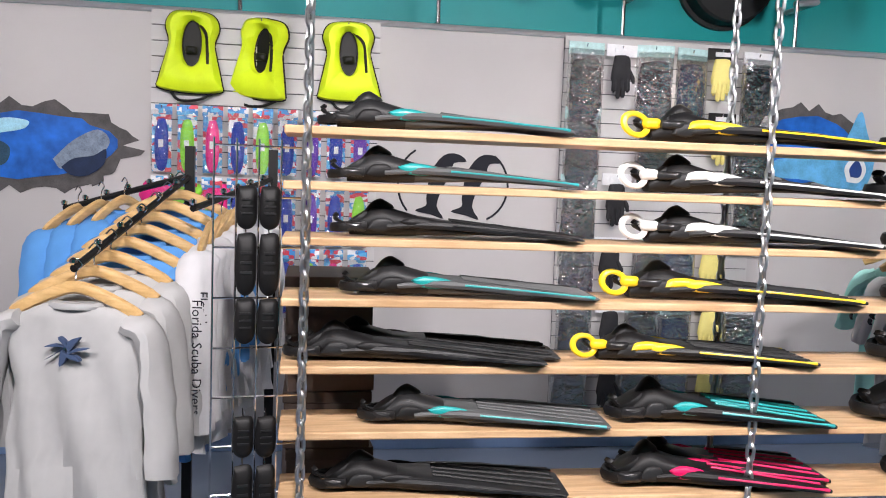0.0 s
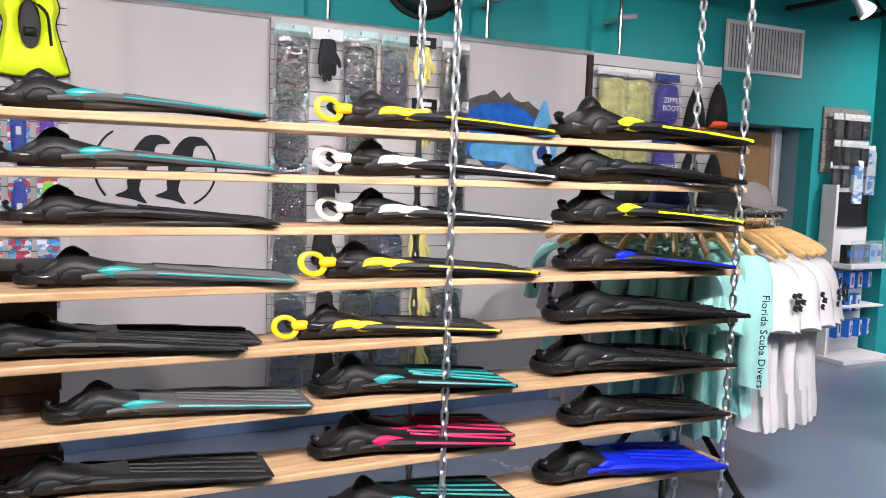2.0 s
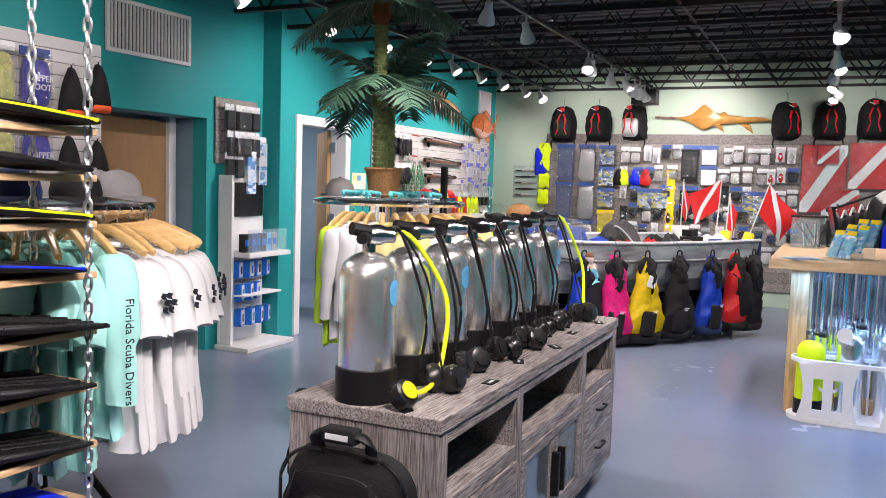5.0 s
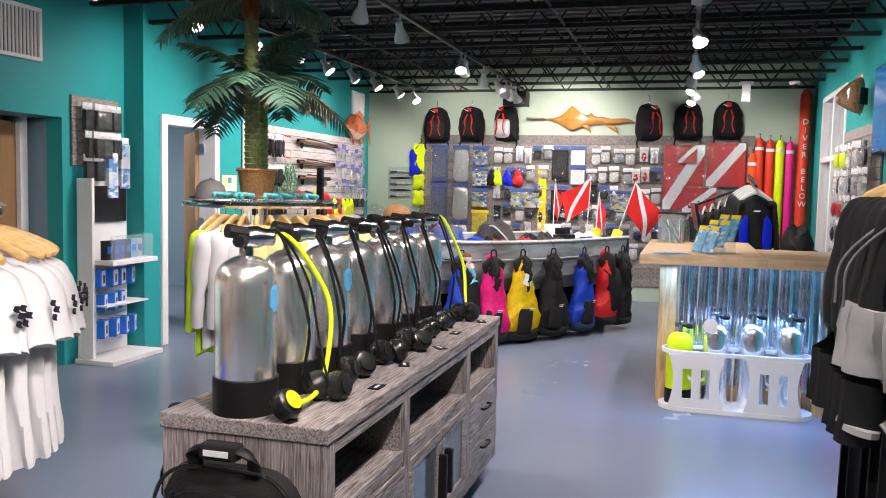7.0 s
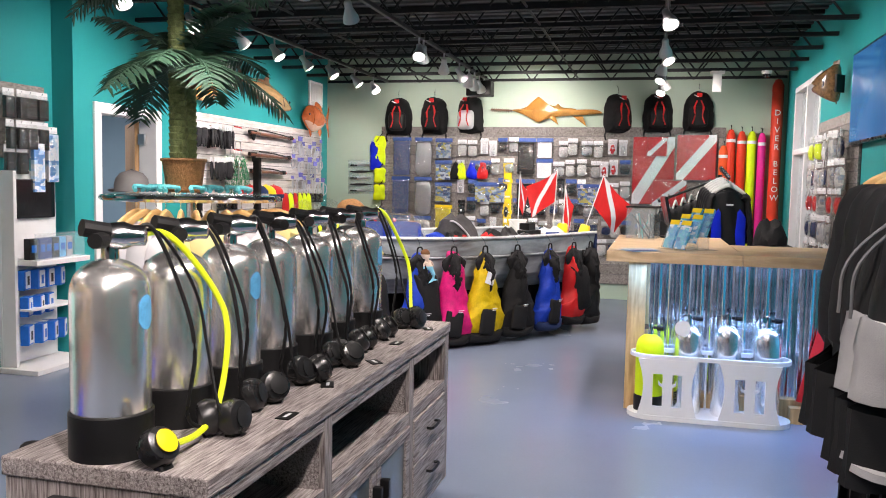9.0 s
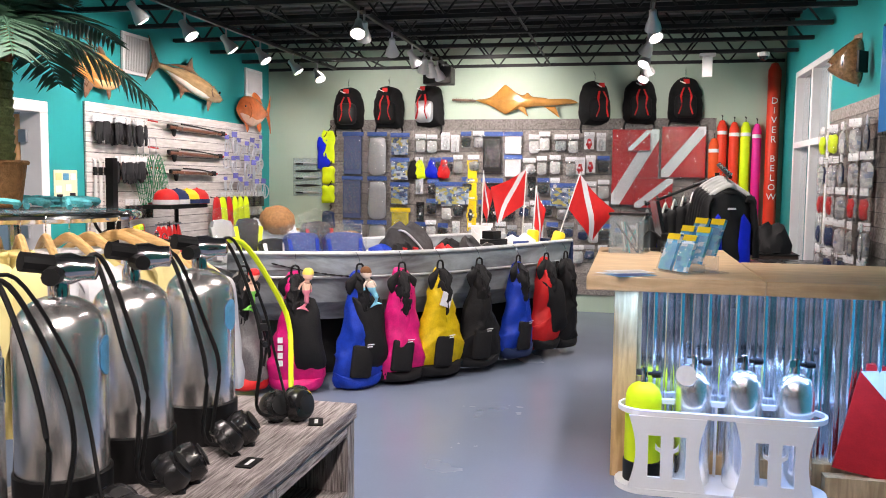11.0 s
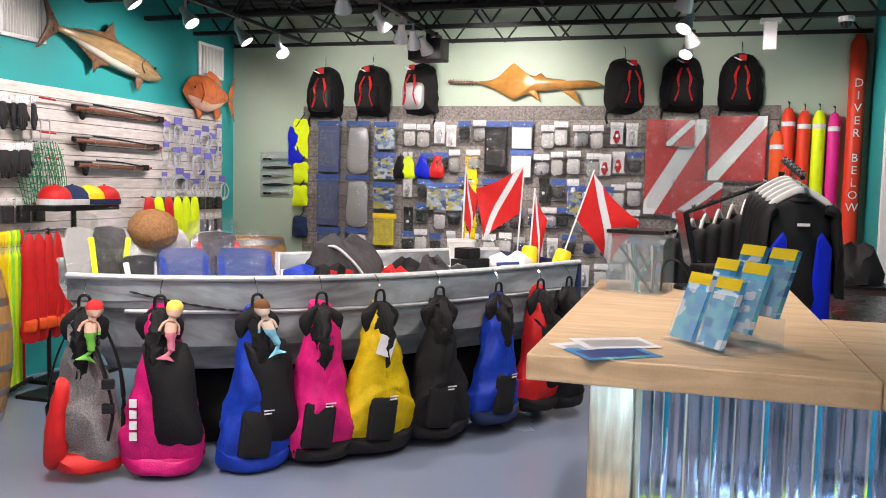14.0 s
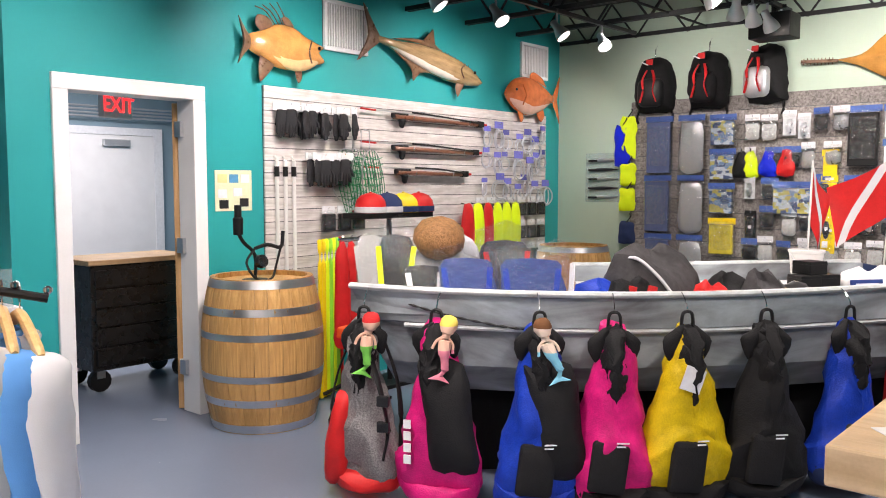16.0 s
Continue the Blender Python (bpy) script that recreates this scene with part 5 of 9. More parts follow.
def pack_bag(i, s, main, panel, base, length, w, pocket=True, label="", logo=None, meshy=False):
    b = thing("mesh_bag", label, "bag", "bags hung on the boat", at=(0, 0, 0))
    b.matrix_basis = BM @ pose(s, near_y(s) - 0.055, 0.885, 0, 0, (6, -8, 10, -4, 5, -6, 8, -3, 4)[i] + math.degrees(math.atan((near_y(s + 0.1) - near_y(s - 0.1)) / 0.2)))
    L = length
    half = [(0.045, -0.02), (0.075, -0.14), (0.31 * w, -0.36), (0.43 * w, -0.58), (0.5 * w, -0.78 * L), (0.47 * w, -0.93 * L), (0.28 * w, -L)]
    O = curve_outline(half + [(-x, z) for x, z in reversed(half)], 4)
    part("body", crumple(crumple(puff(B(), O, 0.13, ID, 0.05, (1.0, 0.97, 0.9, 0.8, 0.66, 0.5, 0.32, 0.14)), 0.034, 6.5, i + 0.3), 0.012, 17, i), main, b, smooth=True)
    lo = [(x * 1.01, z - 0.003) for x, z in O if z < -0.82 * L]
    part("base", crumple(puff(B(), lo, 0.128, pose(0, 0.0, 0), 0.055, power=0.5), 0.012, 8, i), base, b, smooth=True)
    part("collar", crumple(puff(B(), curve_outline([(-0.03, -0.03), (0.03, -0.03), (0.055, -0.12), (0.058, -0.24), (0.035, -0.38), (0.0, -0.45), (-0.035, -0.38), (-0.058, -0.24), (-0.055, -0.12)], 5), 0.122, pose(0, -0.022, 0), 0.05, (1.0, 0.98, 0.92, 0.82, 0.66, 0.46, 0.22)), 0.022, 26, i), M_CLOTHBLACK, b, "black gathered collar", True)
    for sg in (-1, 1):
        part("shoulder_flap", crumple(puff(B(), curve_outline([(sg * 0.015, -0.02), (sg * 0.07, -0.05), (sg * 0.12, -0.10), (sg * 0.085, -0.19), (sg * 0.03, -0.12)][::sg], 3), 0.03, pose(0, -0.03, 0), 0.02), 0.010, 15, i + sg), M_CLOTHBLACK, b, smooth=True)
    if panel is not None:
        part("panel", puff(B(), curve_outline([(-0.10, -0.20), (0.12, -0.2), (0.17, -0.5), (0.19, -0.80 * L), (-0.02, -0.84 * L), (-0.06, -0.5)], 3), 0.10, pose(0.02, -0.060, 0), 0), panel, b, smooth=True)
    if pocket:
        pk = part("pocket", puff(B(), rounded(0.17, 0.24, 0.02, 4, 0.05, -0.76 * L), 0.035, pose(0, -0.115, 0) @ Matrix.Rotation(0.12, 4, "Y"), 0.0, power=0.25), M_CLOTHBLACK, b, "black zip pocket")
        for zz in range(2):
            part("logo_bar", box(B(), 0.0, -0.156, -0.62 * L - 0.016 * zz, 0.055 - 0.015 * zz, -0.152, -0.613 * L - 0.016 * zz), M_CARDWHITE, pk)
    part("carry_loop", tube(B(), smoothline([(-0.03, -0.03, -0.03), (-0.02, -0.03, 0.03), (0.02, -0.03, 0.03), (0.03, -0.03, -0.03)], 4), 0.008, 6), M_BLACK, b)
    part("wire_hook", tube(B(), smoothline([(0, -0.03, 0.03), (0.0, -0.02, 0.07), (0.0, 0.03, 0.115), (0.0, 0.07, 0.09)], 4), 0.003, 5), M_CHROME, b)
    for sg in ((-1, 1) if i in (0, 8) else ()):
        part("strap", tube(B(), smoothline([(sg * 0.05, 0.02, -0.05), (sg * 0.15, 0.0, -0.30), (sg * 0.5 * w, -0.02, -0.62 * L), (sg * 0.46 * w, 0.0, -0.86 * L)], 4), 0.014, 6, flat=0.4), M_BLACK, b, smooth=True)
    if logo is not None:
        for q in range(4):
            part("logo_bar", box(B(), -0.12, -0.145, -0.50 - 0.055 * q, -0.085, -0.138, -0.46 - 0.055 * q), logo, b)
    return b


M_NET = mat("grey_net", (0.20, 0.19, 0.19), 0.6, var=0.5, scale=120, bump=0.5)
BAGS = [(0.08, M_NET, None, M_RED, 0.85, 0.36, False, "grey mesh backpack with a red base hung on the boat", None),
        (0.42, M_PINK, M_CLOTHBLACK, M_PINK, 0.87, 0.42, False, "pink and black dry backpack with white logo bars", M_CARDWHITE),
        (0.87, M_BLUE, M_CLOTHBLACK, M_BLUE, 0.88, 0.40, True, "blue mesh gear bag with black panel hung on the boat", None),
        (1.21, M_PINK, None, M_CLOTHBLACK, 0.86, 0.40, True, "bright pink mesh gear bag hung on the boat", None),
        (1.54, M_YMESH, None, M_CLOTHBLACK, 0.86, 0.50, True, "yellow mesh gear bag with a paper tag", None),
        (1.93, M_CLOTHBLACK, None, M_CLOTHBLACK, 0.84, 0.44, True, "black gear bag hung on the boat", None),
        (2.36, M_BLUE, None, M_CLOTHNAVY, 0.82, 0.42, True, "blue gear bag with a black pocket", None),
        (2.72, M_RED, M_CLOTHBLACK, M_CLOTHBLACK, 0.80, 0.36, False, "red and black gear bag hung on the boat", None),
        (2.98, M_CLOTHBLACK, None, M_CLOTHBLACK, 0.82, 0.34, False, "black rolling gear bag at the boat's end", None)]
for i, (s, mm, pn, bs, L, w, pk, lb, lg) in enumerate(BAGS):
    b = pack_bag(i, s, mm, pn, bs, L, w, pk, lb, lg, i == 0)
    if i == 0:
        part("side_panel", crumple(puff(B(), curve_outline([(-0.11, -0.36), (-0.05, -0.40), (-0.07, -0.60), (-0.09, -0.78), (-0.18, -0.80), (-0.17, -0.56)], 4), 0.075, pose(0, -0.075, 0), 0.02), 0.012, 12, 3), M_RED, b, "red side panel", True)
        part("buckle_strap", tube(B(), smoothline([(0.06, -0.10, -0.20), (0.12, -0.13, -0.36), (0.15, -0.13, -0.52), (0.13, -0.14, -0.66)], 5), 0.017, 7, flat=0.45), M_BLACK, b, smooth=True)
        for z in (-0.38, -0.50):
            part("buckle", box(B(), 0.105, -0.165, z - 0.025, 0.165, -0.135, z + 0.025, bev=0.006), M_BLACKGLOSS, b)
    if i == 4:
        part("paper_tag", box(B(), 0.02, -0.135, -0.30, 0.12, -0.131, -0.19, Matrix.Rotation(0.35, 4, "Y")), M_CARDWHITE, b, "white paper tag")


def banded(name, tail, skin, hair):
    """Plush in three colours from the tail up to the hair."""
    m = mat(name, skin, 0.9)
    n, l = m.node_tree.nodes, m.node_tree.links
    tc, sep, rp = n.new("ShaderNodeTexCoord"), n.new("ShaderNodeSeparateXYZ"), n.new("ShaderNodeValToRGB")
    l.new(tc.outputs["Generated"], sep.inputs[0])
    l.new(sep.outputs["Z"], rp.inputs[0])
    rp.color_ramp.interpolation = "CONSTANT"
    rp.color_ramp.elements[0].color = (*tail, 1)
    rp.color_ramp.elements[1].position, rp.color_ramp.elements[1].color = 0.50, (*skin, 1)
    e = rp.color_ramp.elements.new(0.85)
    e.color = (*hair, 1)
    l.new(rp.outputs[0], n["Principled BSDF"].inputs["Base Color"])
    return m


def doll(s, material, lab, rz):
    """A small plush toy: one plain mesh."""
    bm = B()
    m = BM @ pose(s, near_y(s) - 0.21, 0.765, 0, rz, 0) @ Matrix.Scale(0.95, 4)
    lathe(bm, [(0.006, -0.015), (0.03, 0.0), (0.037, 0.03), (0.03, 0.055), (0.008, 0.066)], 12, m @ Matrix.Translation((0, 0, 0.08)))
    lathe(bm, [(0.004, -0.002), (0.03, 0.0), (0.044, 0.03), (0.040, 0.058), (0.026, 0.076), (0.004, 0.082)], 12, m @ Matrix.Translation((0, 0.012, 0.08)))
    for sg in (-1, 1):
        tube(bm, smoothline([(sg * 0.012, 0, 0.055), (sg * 0.04, 0, 0.03), (sg * 0.05, 0, -0.01)], 3), 0.0075, 6, m)
    tube(bm, smoothline([(0, 0, 0.09), (0, 0, 0.04), (0.01, -0.01, -0.02), (0.03, -0.01, -0.09), (0.015, 0, -0.13)], 4), [0.020] * 4 + [0.030] * 5 + [0.02] * 4 + [0.01] * 4, 8, m)
    puff(bm, [(0.015, -0.115), (0.07, -0.155), (0.02, -0.148), (-0.035, -0.155)], 0.012, m, 0.012)
    o = part("plush_toy", crumple(bm, 0.002, 40, s), material, None, "", True)
    tagged(o, lab, "plush toy", "plush toys on the bags")


doll(0.08, banded("green_plush", (0.16, 0.50, 0.08), (0.72, 0.45, 0.34), (0.62, 0.03, 0.03)), "small plush mermaid with green tail and red hair", 14)
doll(0.43, banded("rose_plush", (0.72, 0.22, 0.30), (0.72, 0.45, 0.34), (0.80, 0.62, 0.12)), "small plush mermaid with pink tail and yellow hair", 14)
doll(0.89, banded("aqua_plush", (0.22, 0.58, 0.75), (0.75, 0.60, 0.50), (0.16, 0.07, 0.03)), "small plush mermaid with aqua tail and brown hair", -14)


def lump(name, at, w, d, h, material, label, cat, seed, group=""):
    """A crumpled soft thing lying on a surface."""
    random.seed(seed)
    secs = []
    n = 30
    for k, (f, z) in enumerate(((1.0, 0.0), (1.04, 0.22), (0.95, 0.55), (0.72, 0.85), (0.35, 1.0), (0.05, 1.03))):
        secs.append([Vector((f * w / 2 * math.cos(a) * (1 + 0.14 * math.sin(3 * a + seed + k)), f * d / 2 * math.sin(a) * (1 + 0.14 * math.cos(2 * a + seed * 2 + k)), h * z * (1 + 0.22 * math.sin(2 * a + seed) * (0 < k < 5)))) for a in [2 * math.pi * i / n for i in range(n)]])
    o = part(name, crumple(rings(B(), secs), min(0.03, h * 0.2), 14, seed), material, None, "", True)
    o.matrix_basis = at
    return tagged(o, label, cat, group)


DZ = 0.896
random.seed(11)


def onboat(x, y, z=DZ, rz=0.0):
    return BM @ pose(x, y + near_y(x), z, 0, 0, rz)


M_ROBE = mat("charcoal_towelling", (0.060, 0.058, 0.060), 0.95, var=0.3, scale=30, fine=300, bump=0.4)
M_GOLDCLOTH = printed("gold_pattern", ((0.02, 0.02, 0.02), (0.42, 0.28, 0.08), (0.03, 0.03, 0.03), (0.60, 0.50, 0.30)), 16)
M_BLUEDK = mat("dark_blue_plastic", (0.02, 0.05, 0.22), 0.35, var=0.2)
for i, (x, y, w, d, h, mm, lb) in enumerate(((1.22, 0.30, 0.26, 0.24, 0.12, M_BLUE, "crumpled bright blue towel in the boat"), (1.52, 0.44, 0.54, 0.36, 0.25, M_ROBE, "charcoal towelling robe heaped in the boat"),
                                            (1.36, 0.20, 0.34, 0.14, 0.13, M_CLOTHBLACK, "black folded bag in the boat"), (1.78, 0.22, 0.24, 0.16, 0.10, M_RED, "red folded dive flag cloth"),
                                            (1.92, 0.36, 0.22, 0.22, 0.13, M_CLOTHBLACK, "black folded hood in the boat"), (2.06, 0.26, 0.26, 0.18, 0.15, M_ROBE, "dark folded cap in the boat"), (2.18, 0.20, 0.28, 0.15, 0.10, M_GOLDCLOTH, "black and gold patterned cloth in the boat"),
                                            (2.84, 0.44, 0.30, 0.34, 0.13, M_CLOTHWHITE, "white crumpled plastic bag"))):
    lump("folded_cloth", onboat(x, y, DZ, 20 * i), w, d, h, mm, lb, "cloth", i, "cloths in the boat")
for k, (x, y, mm, lb) in enumerate(((1.33, 0.135, M_RED, "red webbing strap across the black bag"), (1.43, 0.135, M_RED, "red webbing strap across the black bag"))):
    o = part("webbing_strap", box(B(), -0.022, -0.01, 0.0, 0.022, 0.01, 0.12, bev=0.003), mm, None)
    o.matrix_basis = onboat(x, y - 0.012, DZ, 4) @ pose(0, 0, 0, -14, 14, 0)
    tagged(o, lb, "strap", "red straps")
o = part("robe_trim", tube(B(), smoothline([(-0.20, -0.05, 0.20), (-0.12, -0.14, 0.24), (-0.02, -0.18, 0.16), (0.06, -0.20, 0.06)], 6), 0.014, 7, flat=0.6), M_CLOTHWHITE, None, "", True)
o.matrix_basis = onboat(1.52, 0.42, DZ, 0)
tagged(o, "white trim band lying over the charcoal robe", "trim band")
lump("towel_pile", onboat(0.42, 0.56, DZ), 0.62, 0.46, 0.27, M_CLOTHGREY, "pile of grey towels in the bow", "towel", 4)
hat = part("straw_hat", crumple(lathe(B(), [(0.02, -0.005), (0.09, 0.0), (0.13, 0.05), (0.135, 0.10), (0.11, 0.155), (0.06, 0.19), (0.01, 0.20)], 24), 0.012, 12, 2), M_WICKER, None, "", True)
hat.matrix_basis = onboat(0.43, 0.40, DZ + 0.245) @ pose(0, 0, 0, 14, 10, 0)
tagged(hat, "brown woven straw hat on the towel pile", "hat")
wt = part("white_towel", crumple(puff(B(), curve_outline([(-0.20, -0.02), (-0.16, 0.10), (0.0, 0.19), (0.16, 0.16), (0.24, 0.04), (0.17, 0.05), (0.02, 0.11), (-0.10, 0.05)], 4), 0.05, ID, 0.05), 0.014, 11, 3), M_CLOTHWHITE, None, "", True)
wt.matrix_basis = onboat(0.44, 0.56, DZ + 0.17)
tagged(wt, "white rolled towel draped behind the straw hat", "towel")


def boxed_mask(x, y, rz, col, lb, tall=0.22, wide=0.22, bars=None):
    b = thing("boxed_mask", lb, "boxed mask", "boxed masks in the boat", at=(0, 0, 0))
    b.matrix_basis = onboat(x, y, DZ, rz)
    m = Matrix.Rotation(radians(-16), 4, "X") @ Matrix.Translation((0, 0, 0.018))
    part("box", plate(B(), curve_outline([(-wide / 2, 0.0), (wide / 2, 0.0), (wide * 0.47, tall * 0.55), (wide * 0.40, tall * 0.78), (-wide * 0.42, tall * 0.80), (-wide * 0.49, tall * 0.5)], 2), -0.045, 0.04, m), col, b)
    part("wrap", crumple(puff(B(), [(-wide * 0.6, 0.0), (wide * 0.6, 0.0), (wide * 0.66, tall), (wide * 0.1, tall + 0.05), (-wide * 0.6, tall)], 0.07, m, 0.05, power=0.3), 0.014, 16, x), M_WRAP, b, "clear crinkled wrap")
    for sg in (-1, 1):
        part("side_bar", box(B(), sg * wide * 0.36 - 0.014, -0.052, 0.02, sg * wide * 0.36 + 0.014, -0.0455, tall * 0.68, m @ Matrix.Rotation(sg * 0.12, 4, "Y")), bars or M_CARDWHITE, b)


for i, (x, y, rz, c, tall, wide, bar, lb) in enumerate(((0.22, 0.30, -8, M_CHAR, 0.40, 0.17, M_HIVIS, "black and neon yellow boxed fins in clear wrap"), (0.10, 0.46, 6, M_CLOTHGREY, 0.38, 0.16, M_CLOTHGREY, "grey boxed mask in clear wrap"),
                                                        (0.36, 0.20, 10, M_CHAR, 0.22, 0.18, M_CARDWHITE, "dark boxed mask in clear wrap"), (0.57, 0.20, 4, M_BLUEDK, 0.27, 0.26, M_BLUE, "dark blue fins in clear crinkled wrap"),
                                                        (0.88, 0.20, -6, M_BLUEDK, 0.27, 0.30, M_BLUE, "dark blue fins in clear crinkled wrap"), (0.80, 0.46, 12, M_ROBE, 0.36, 0.24, M_RED, "black and red mask set in clear wrap"), (1.06, 0.48, 4, M_WICKER, 0.26, 0.16, M_CARDWHITE, "brown boxed slate in clear wrap"))):
    boxed_mask(x, y, rz, c, lb, tall, wide, bar)
for i, (x, y, k) in enumerate(((2.30, 0.26, 0), (2.42, 0.30, 0), (2.32, 0.28, 1), (2.44, 0.30, 1), (2.36, 0.30, 2), (2.52, 0.24, 0))):
    o = thing("black_box", "stacked small black product box in the boat", "box", "black boxes in the boat", at=(0, 0, 0))
    o.matrix_basis = onboat(x, y, DZ + 0.07 * k, 5 * i)
    part("carton", box(B(), -0.06, -0.06, 0.0005, 0.06, 0.06, 0.068, bev=0.004), M_BLACK, o)
    part("lid_edge", box(B(), -0.061, -0.061, 0.05, 0.061, 0.061, 0.0525), M_CHAR, o)
wb = thing("white_bucket", "white plastic bucket holding flag poles", "bucket", at=(0, 0, 0))
wb.matrix_basis = onboat(2.62, 0.80)
part("pail", lathe(B(), [(0.075, 0.0), (0.095, 0.20), (0.102, 0.205), (0.102, 0.22), (0.09, 0.222), (0.088, 0.20), (0.07, 0.02)], 22), M_WHITERUB, wb, smooth=True)
part("bail", tube(B(), smoothline([(-0.10, 0, 0.20), (-0.07, -0.06, 0.14), (0.07, -0.06, 0.14), (0.10, 0, 0.20)], 4), 0.003, 5), M_ZINC, wb)
for i, (x, y) in enumerate(((2.60, 0.24), (2.66, 0.36))):
    o = thing("foam_ball", "white net float ball in the boat", "float", "white floats", at=(0, 0, 0))
    o.matrix_basis = onboat(x, y)
    part("ball", lathe(B(), [(0.02, 0.002), (0.055, 0.018), (0.078, 0.06), (0.078, 0.09), (0.055, 0.13), (0.02, 0.148)], 18), M_WHITERUB, o, smooth=True)
    part("net_band", ringtube(B(), 0.079, 0.003, 0.075, 20, 4), M_CARDWHITE, o)
sg = thing("counter_sign", "small blue tent sign with white text bars", "sign", at=(0, 0, 0))
sg.matrix_basis = onboat(2.62, 0.14, DZ, 6)
part("card", box(B(), -0.09, -0.004, 0.0, 0.09, 0.004, 0.12, Matrix.Rotation(radians(-12), 4, "X")), M_BLUEDK, sg)
part("text_bar", box(B(), -0.065, -0.008, 0.085, 0.065, -0.005, 0.10, Matrix.Rotation(radians(-12), 4, "X")), M_CARDWHITE, sg)
part("text_bar", box(B(), -0.05, -0.008, 0.05, 0.05, -0.005, 0.056, Matrix.Rotation(radians(-12), 4, "X")), M_CARDWHITE, sg)


def dive_flag(x, y, z, h, w, rz, lean, floaty, lb):
    f = thing("dive_flag", lb, "dive flag", "dive flags on poles", at=(0, 0, 0))
    f.matrix_basis = onboat(x, y, z, rz) @ pose(0, 0, 0, 0, lean, 0)
    part("pole", tube(B(), [(0, 0, 0.0), (0, 0, h + 0.36)], 0.006, 7), M_WHITERUB, f)
    bm, bs = B(), B()
    for q, (u0, u1, target) in enumerate(((0, 1, bm), (0.40, 0.60, bs), (0.40, 0.60, bs))):
        n = 10
        rws = []
        for i in range(n + 1):
            u = i / n
            row = []
            for k in range(7):
                v = k / 6
                if q:
                    uu = min(1.0, max(0.0, v * 0.78 + u * 0.22))
                else:
                    uu = u
                yy = 0.03 * math.sin(5 * uu + 3 * v) * uu + (0, -0.004, 0.004)[q]
                row.append(Vector((uu * w * (1 - 0.2 * v * uu), yy, h + 0.34 - 0.34 * v - 0.26 * uu * (1 - 0.25 * uu))))
            rws.append(row)
        vs = [[target.verts.new(p) for p in r] for r in rws]
        for i in range(n):
            for k in range(6):
                target.faces.new((vs[i][k], vs[i + 1][k], vs[i + 1][k + 1], vs[i][k + 1]))
    part("cloth", bm, M_RED, f, "red flag cloth", True)
    part("stripe", bs, M_CLOTHWHITE, f, "white diagonal stripe", True)
    if floaty:
        part("float", lathe(B(), [(0.03, 0.0), (0.055, 0.01), (0.057, 0.17), (0.045, 0.19), (0.01, 0.19)], 18), M_YEL, f, "yellow foam float", True)


dive_flag(2.62, 0.80, DZ + 0.02, 0.36, 0.12, 15, 2, False, "small red dive flag with white stripe in the bucket")
dive_flag(3.03, 0.62, DZ, 0.42, 0.34, 165, -3, False, "red dive flag with white stripe on a pole")
dive_flag(3.00, 0.42, DZ, 0.24, 0.10, -20, 3, True, "narrow red dive flag standing in a yellow float")
dive_flag(3.07, 0.17, DZ, 0.42, 0.46, -10, 20, True, "large red dive flag leaning on a yellow float")


# ---- barrels ----
def barrel(at, label):
    b = thing("oak_barrel", label, "barrel", "oak barrels", at=at)
    H, n = 0.93, 28
    def rad(z):
        return 0.315 + 0.065 * (1 - ((z - H / 2) / (H / 2)) ** 2)
    bm = B()
    k = 10
    for a0 in (0.0,):
        secs = []
        for q in range(k + 1):
            z = H * q / k
            r = rad(z)
            da = math.pi / n * 0.97
            secs.append([Vector((r * math.cos(-da), r * math.sin(-da), z)), Vector(((r + 0.002) * 1.0, 0, z)), Vector((r * math.cos(da), r * math.sin(da), z)), Vector(((r - 0.03) * math.cos(da), (r - 0.03) * math.sin(da), z)), Vector(((r - 0.03) * math.cos(-da), (r - 0.03) * math.sin(-da), z))])
        rings(bm, secs)
    o = part("stave", bm, M_OAK, b)
    for i in range(1, n):
        share("stave", o.data, b, pose(0, 0, 0, 0, 0, 360 * i / n))
    for z0, z1 in ((0.005, 0.055), (0.17, 0.215), (0.32, 0.36), (0.57, 0.61), (0.715, 0.76), (0.875, 0.925)):
        part("hoop", lathe(B(), [(rad(z0) + 0.003, z0), (rad(z1) + 0.003, z1), (rad(z1) + 0.0005, z1), (rad(z0) + 0.0005, z0)], 36), M_ZINC, b, "grey steel hoop", True)
    part("head", lathe(B(), [(0.285, 0.88), (0.285, 0.90), (0.01, 0.90)], 28), M_OAK, b)
    return b


barrel((8.43, 4.32, 0), "pale oak wine barrel with grey steel hoops")
barrel((11.95, 4.22, 0), "pale oak barrel standing in the shop corner")
br = thing("hookah_regulator", "black regulator stand with hoses on the barrel", "dive gear", at=(8.35, 4.28, 0.902))
part("base", lathe(B(), [(0.08, 0), (0.08, 0.012), (0.02, 0.02)], 16), M_BLACK, br)
part("post", tube(B(), smoothline([(0, 0, 0.01), (0, 0, 0.16), (-0.08, 0, 0.24), (-0.12, 0, 0.30)], 4), 0.012, 7), M_BLACK, br)
part("canister", lathe(B(), [(0.03, 0.0), (0.032, 0.10), (0.022, 0.11), (0.022, 0.18)], 14, Matrix.Translation((-0.12, 0, 0.29))), M_BLACK, br, smooth=True)
part("arm", tube(B(), smoothline([(0, 0, 0.2), (0.1, 0, 0.22), (0.2, 0.0, 0.2), (0.22, 0, 0.3)], 4), 0.012, 7), M_BLACK, br)
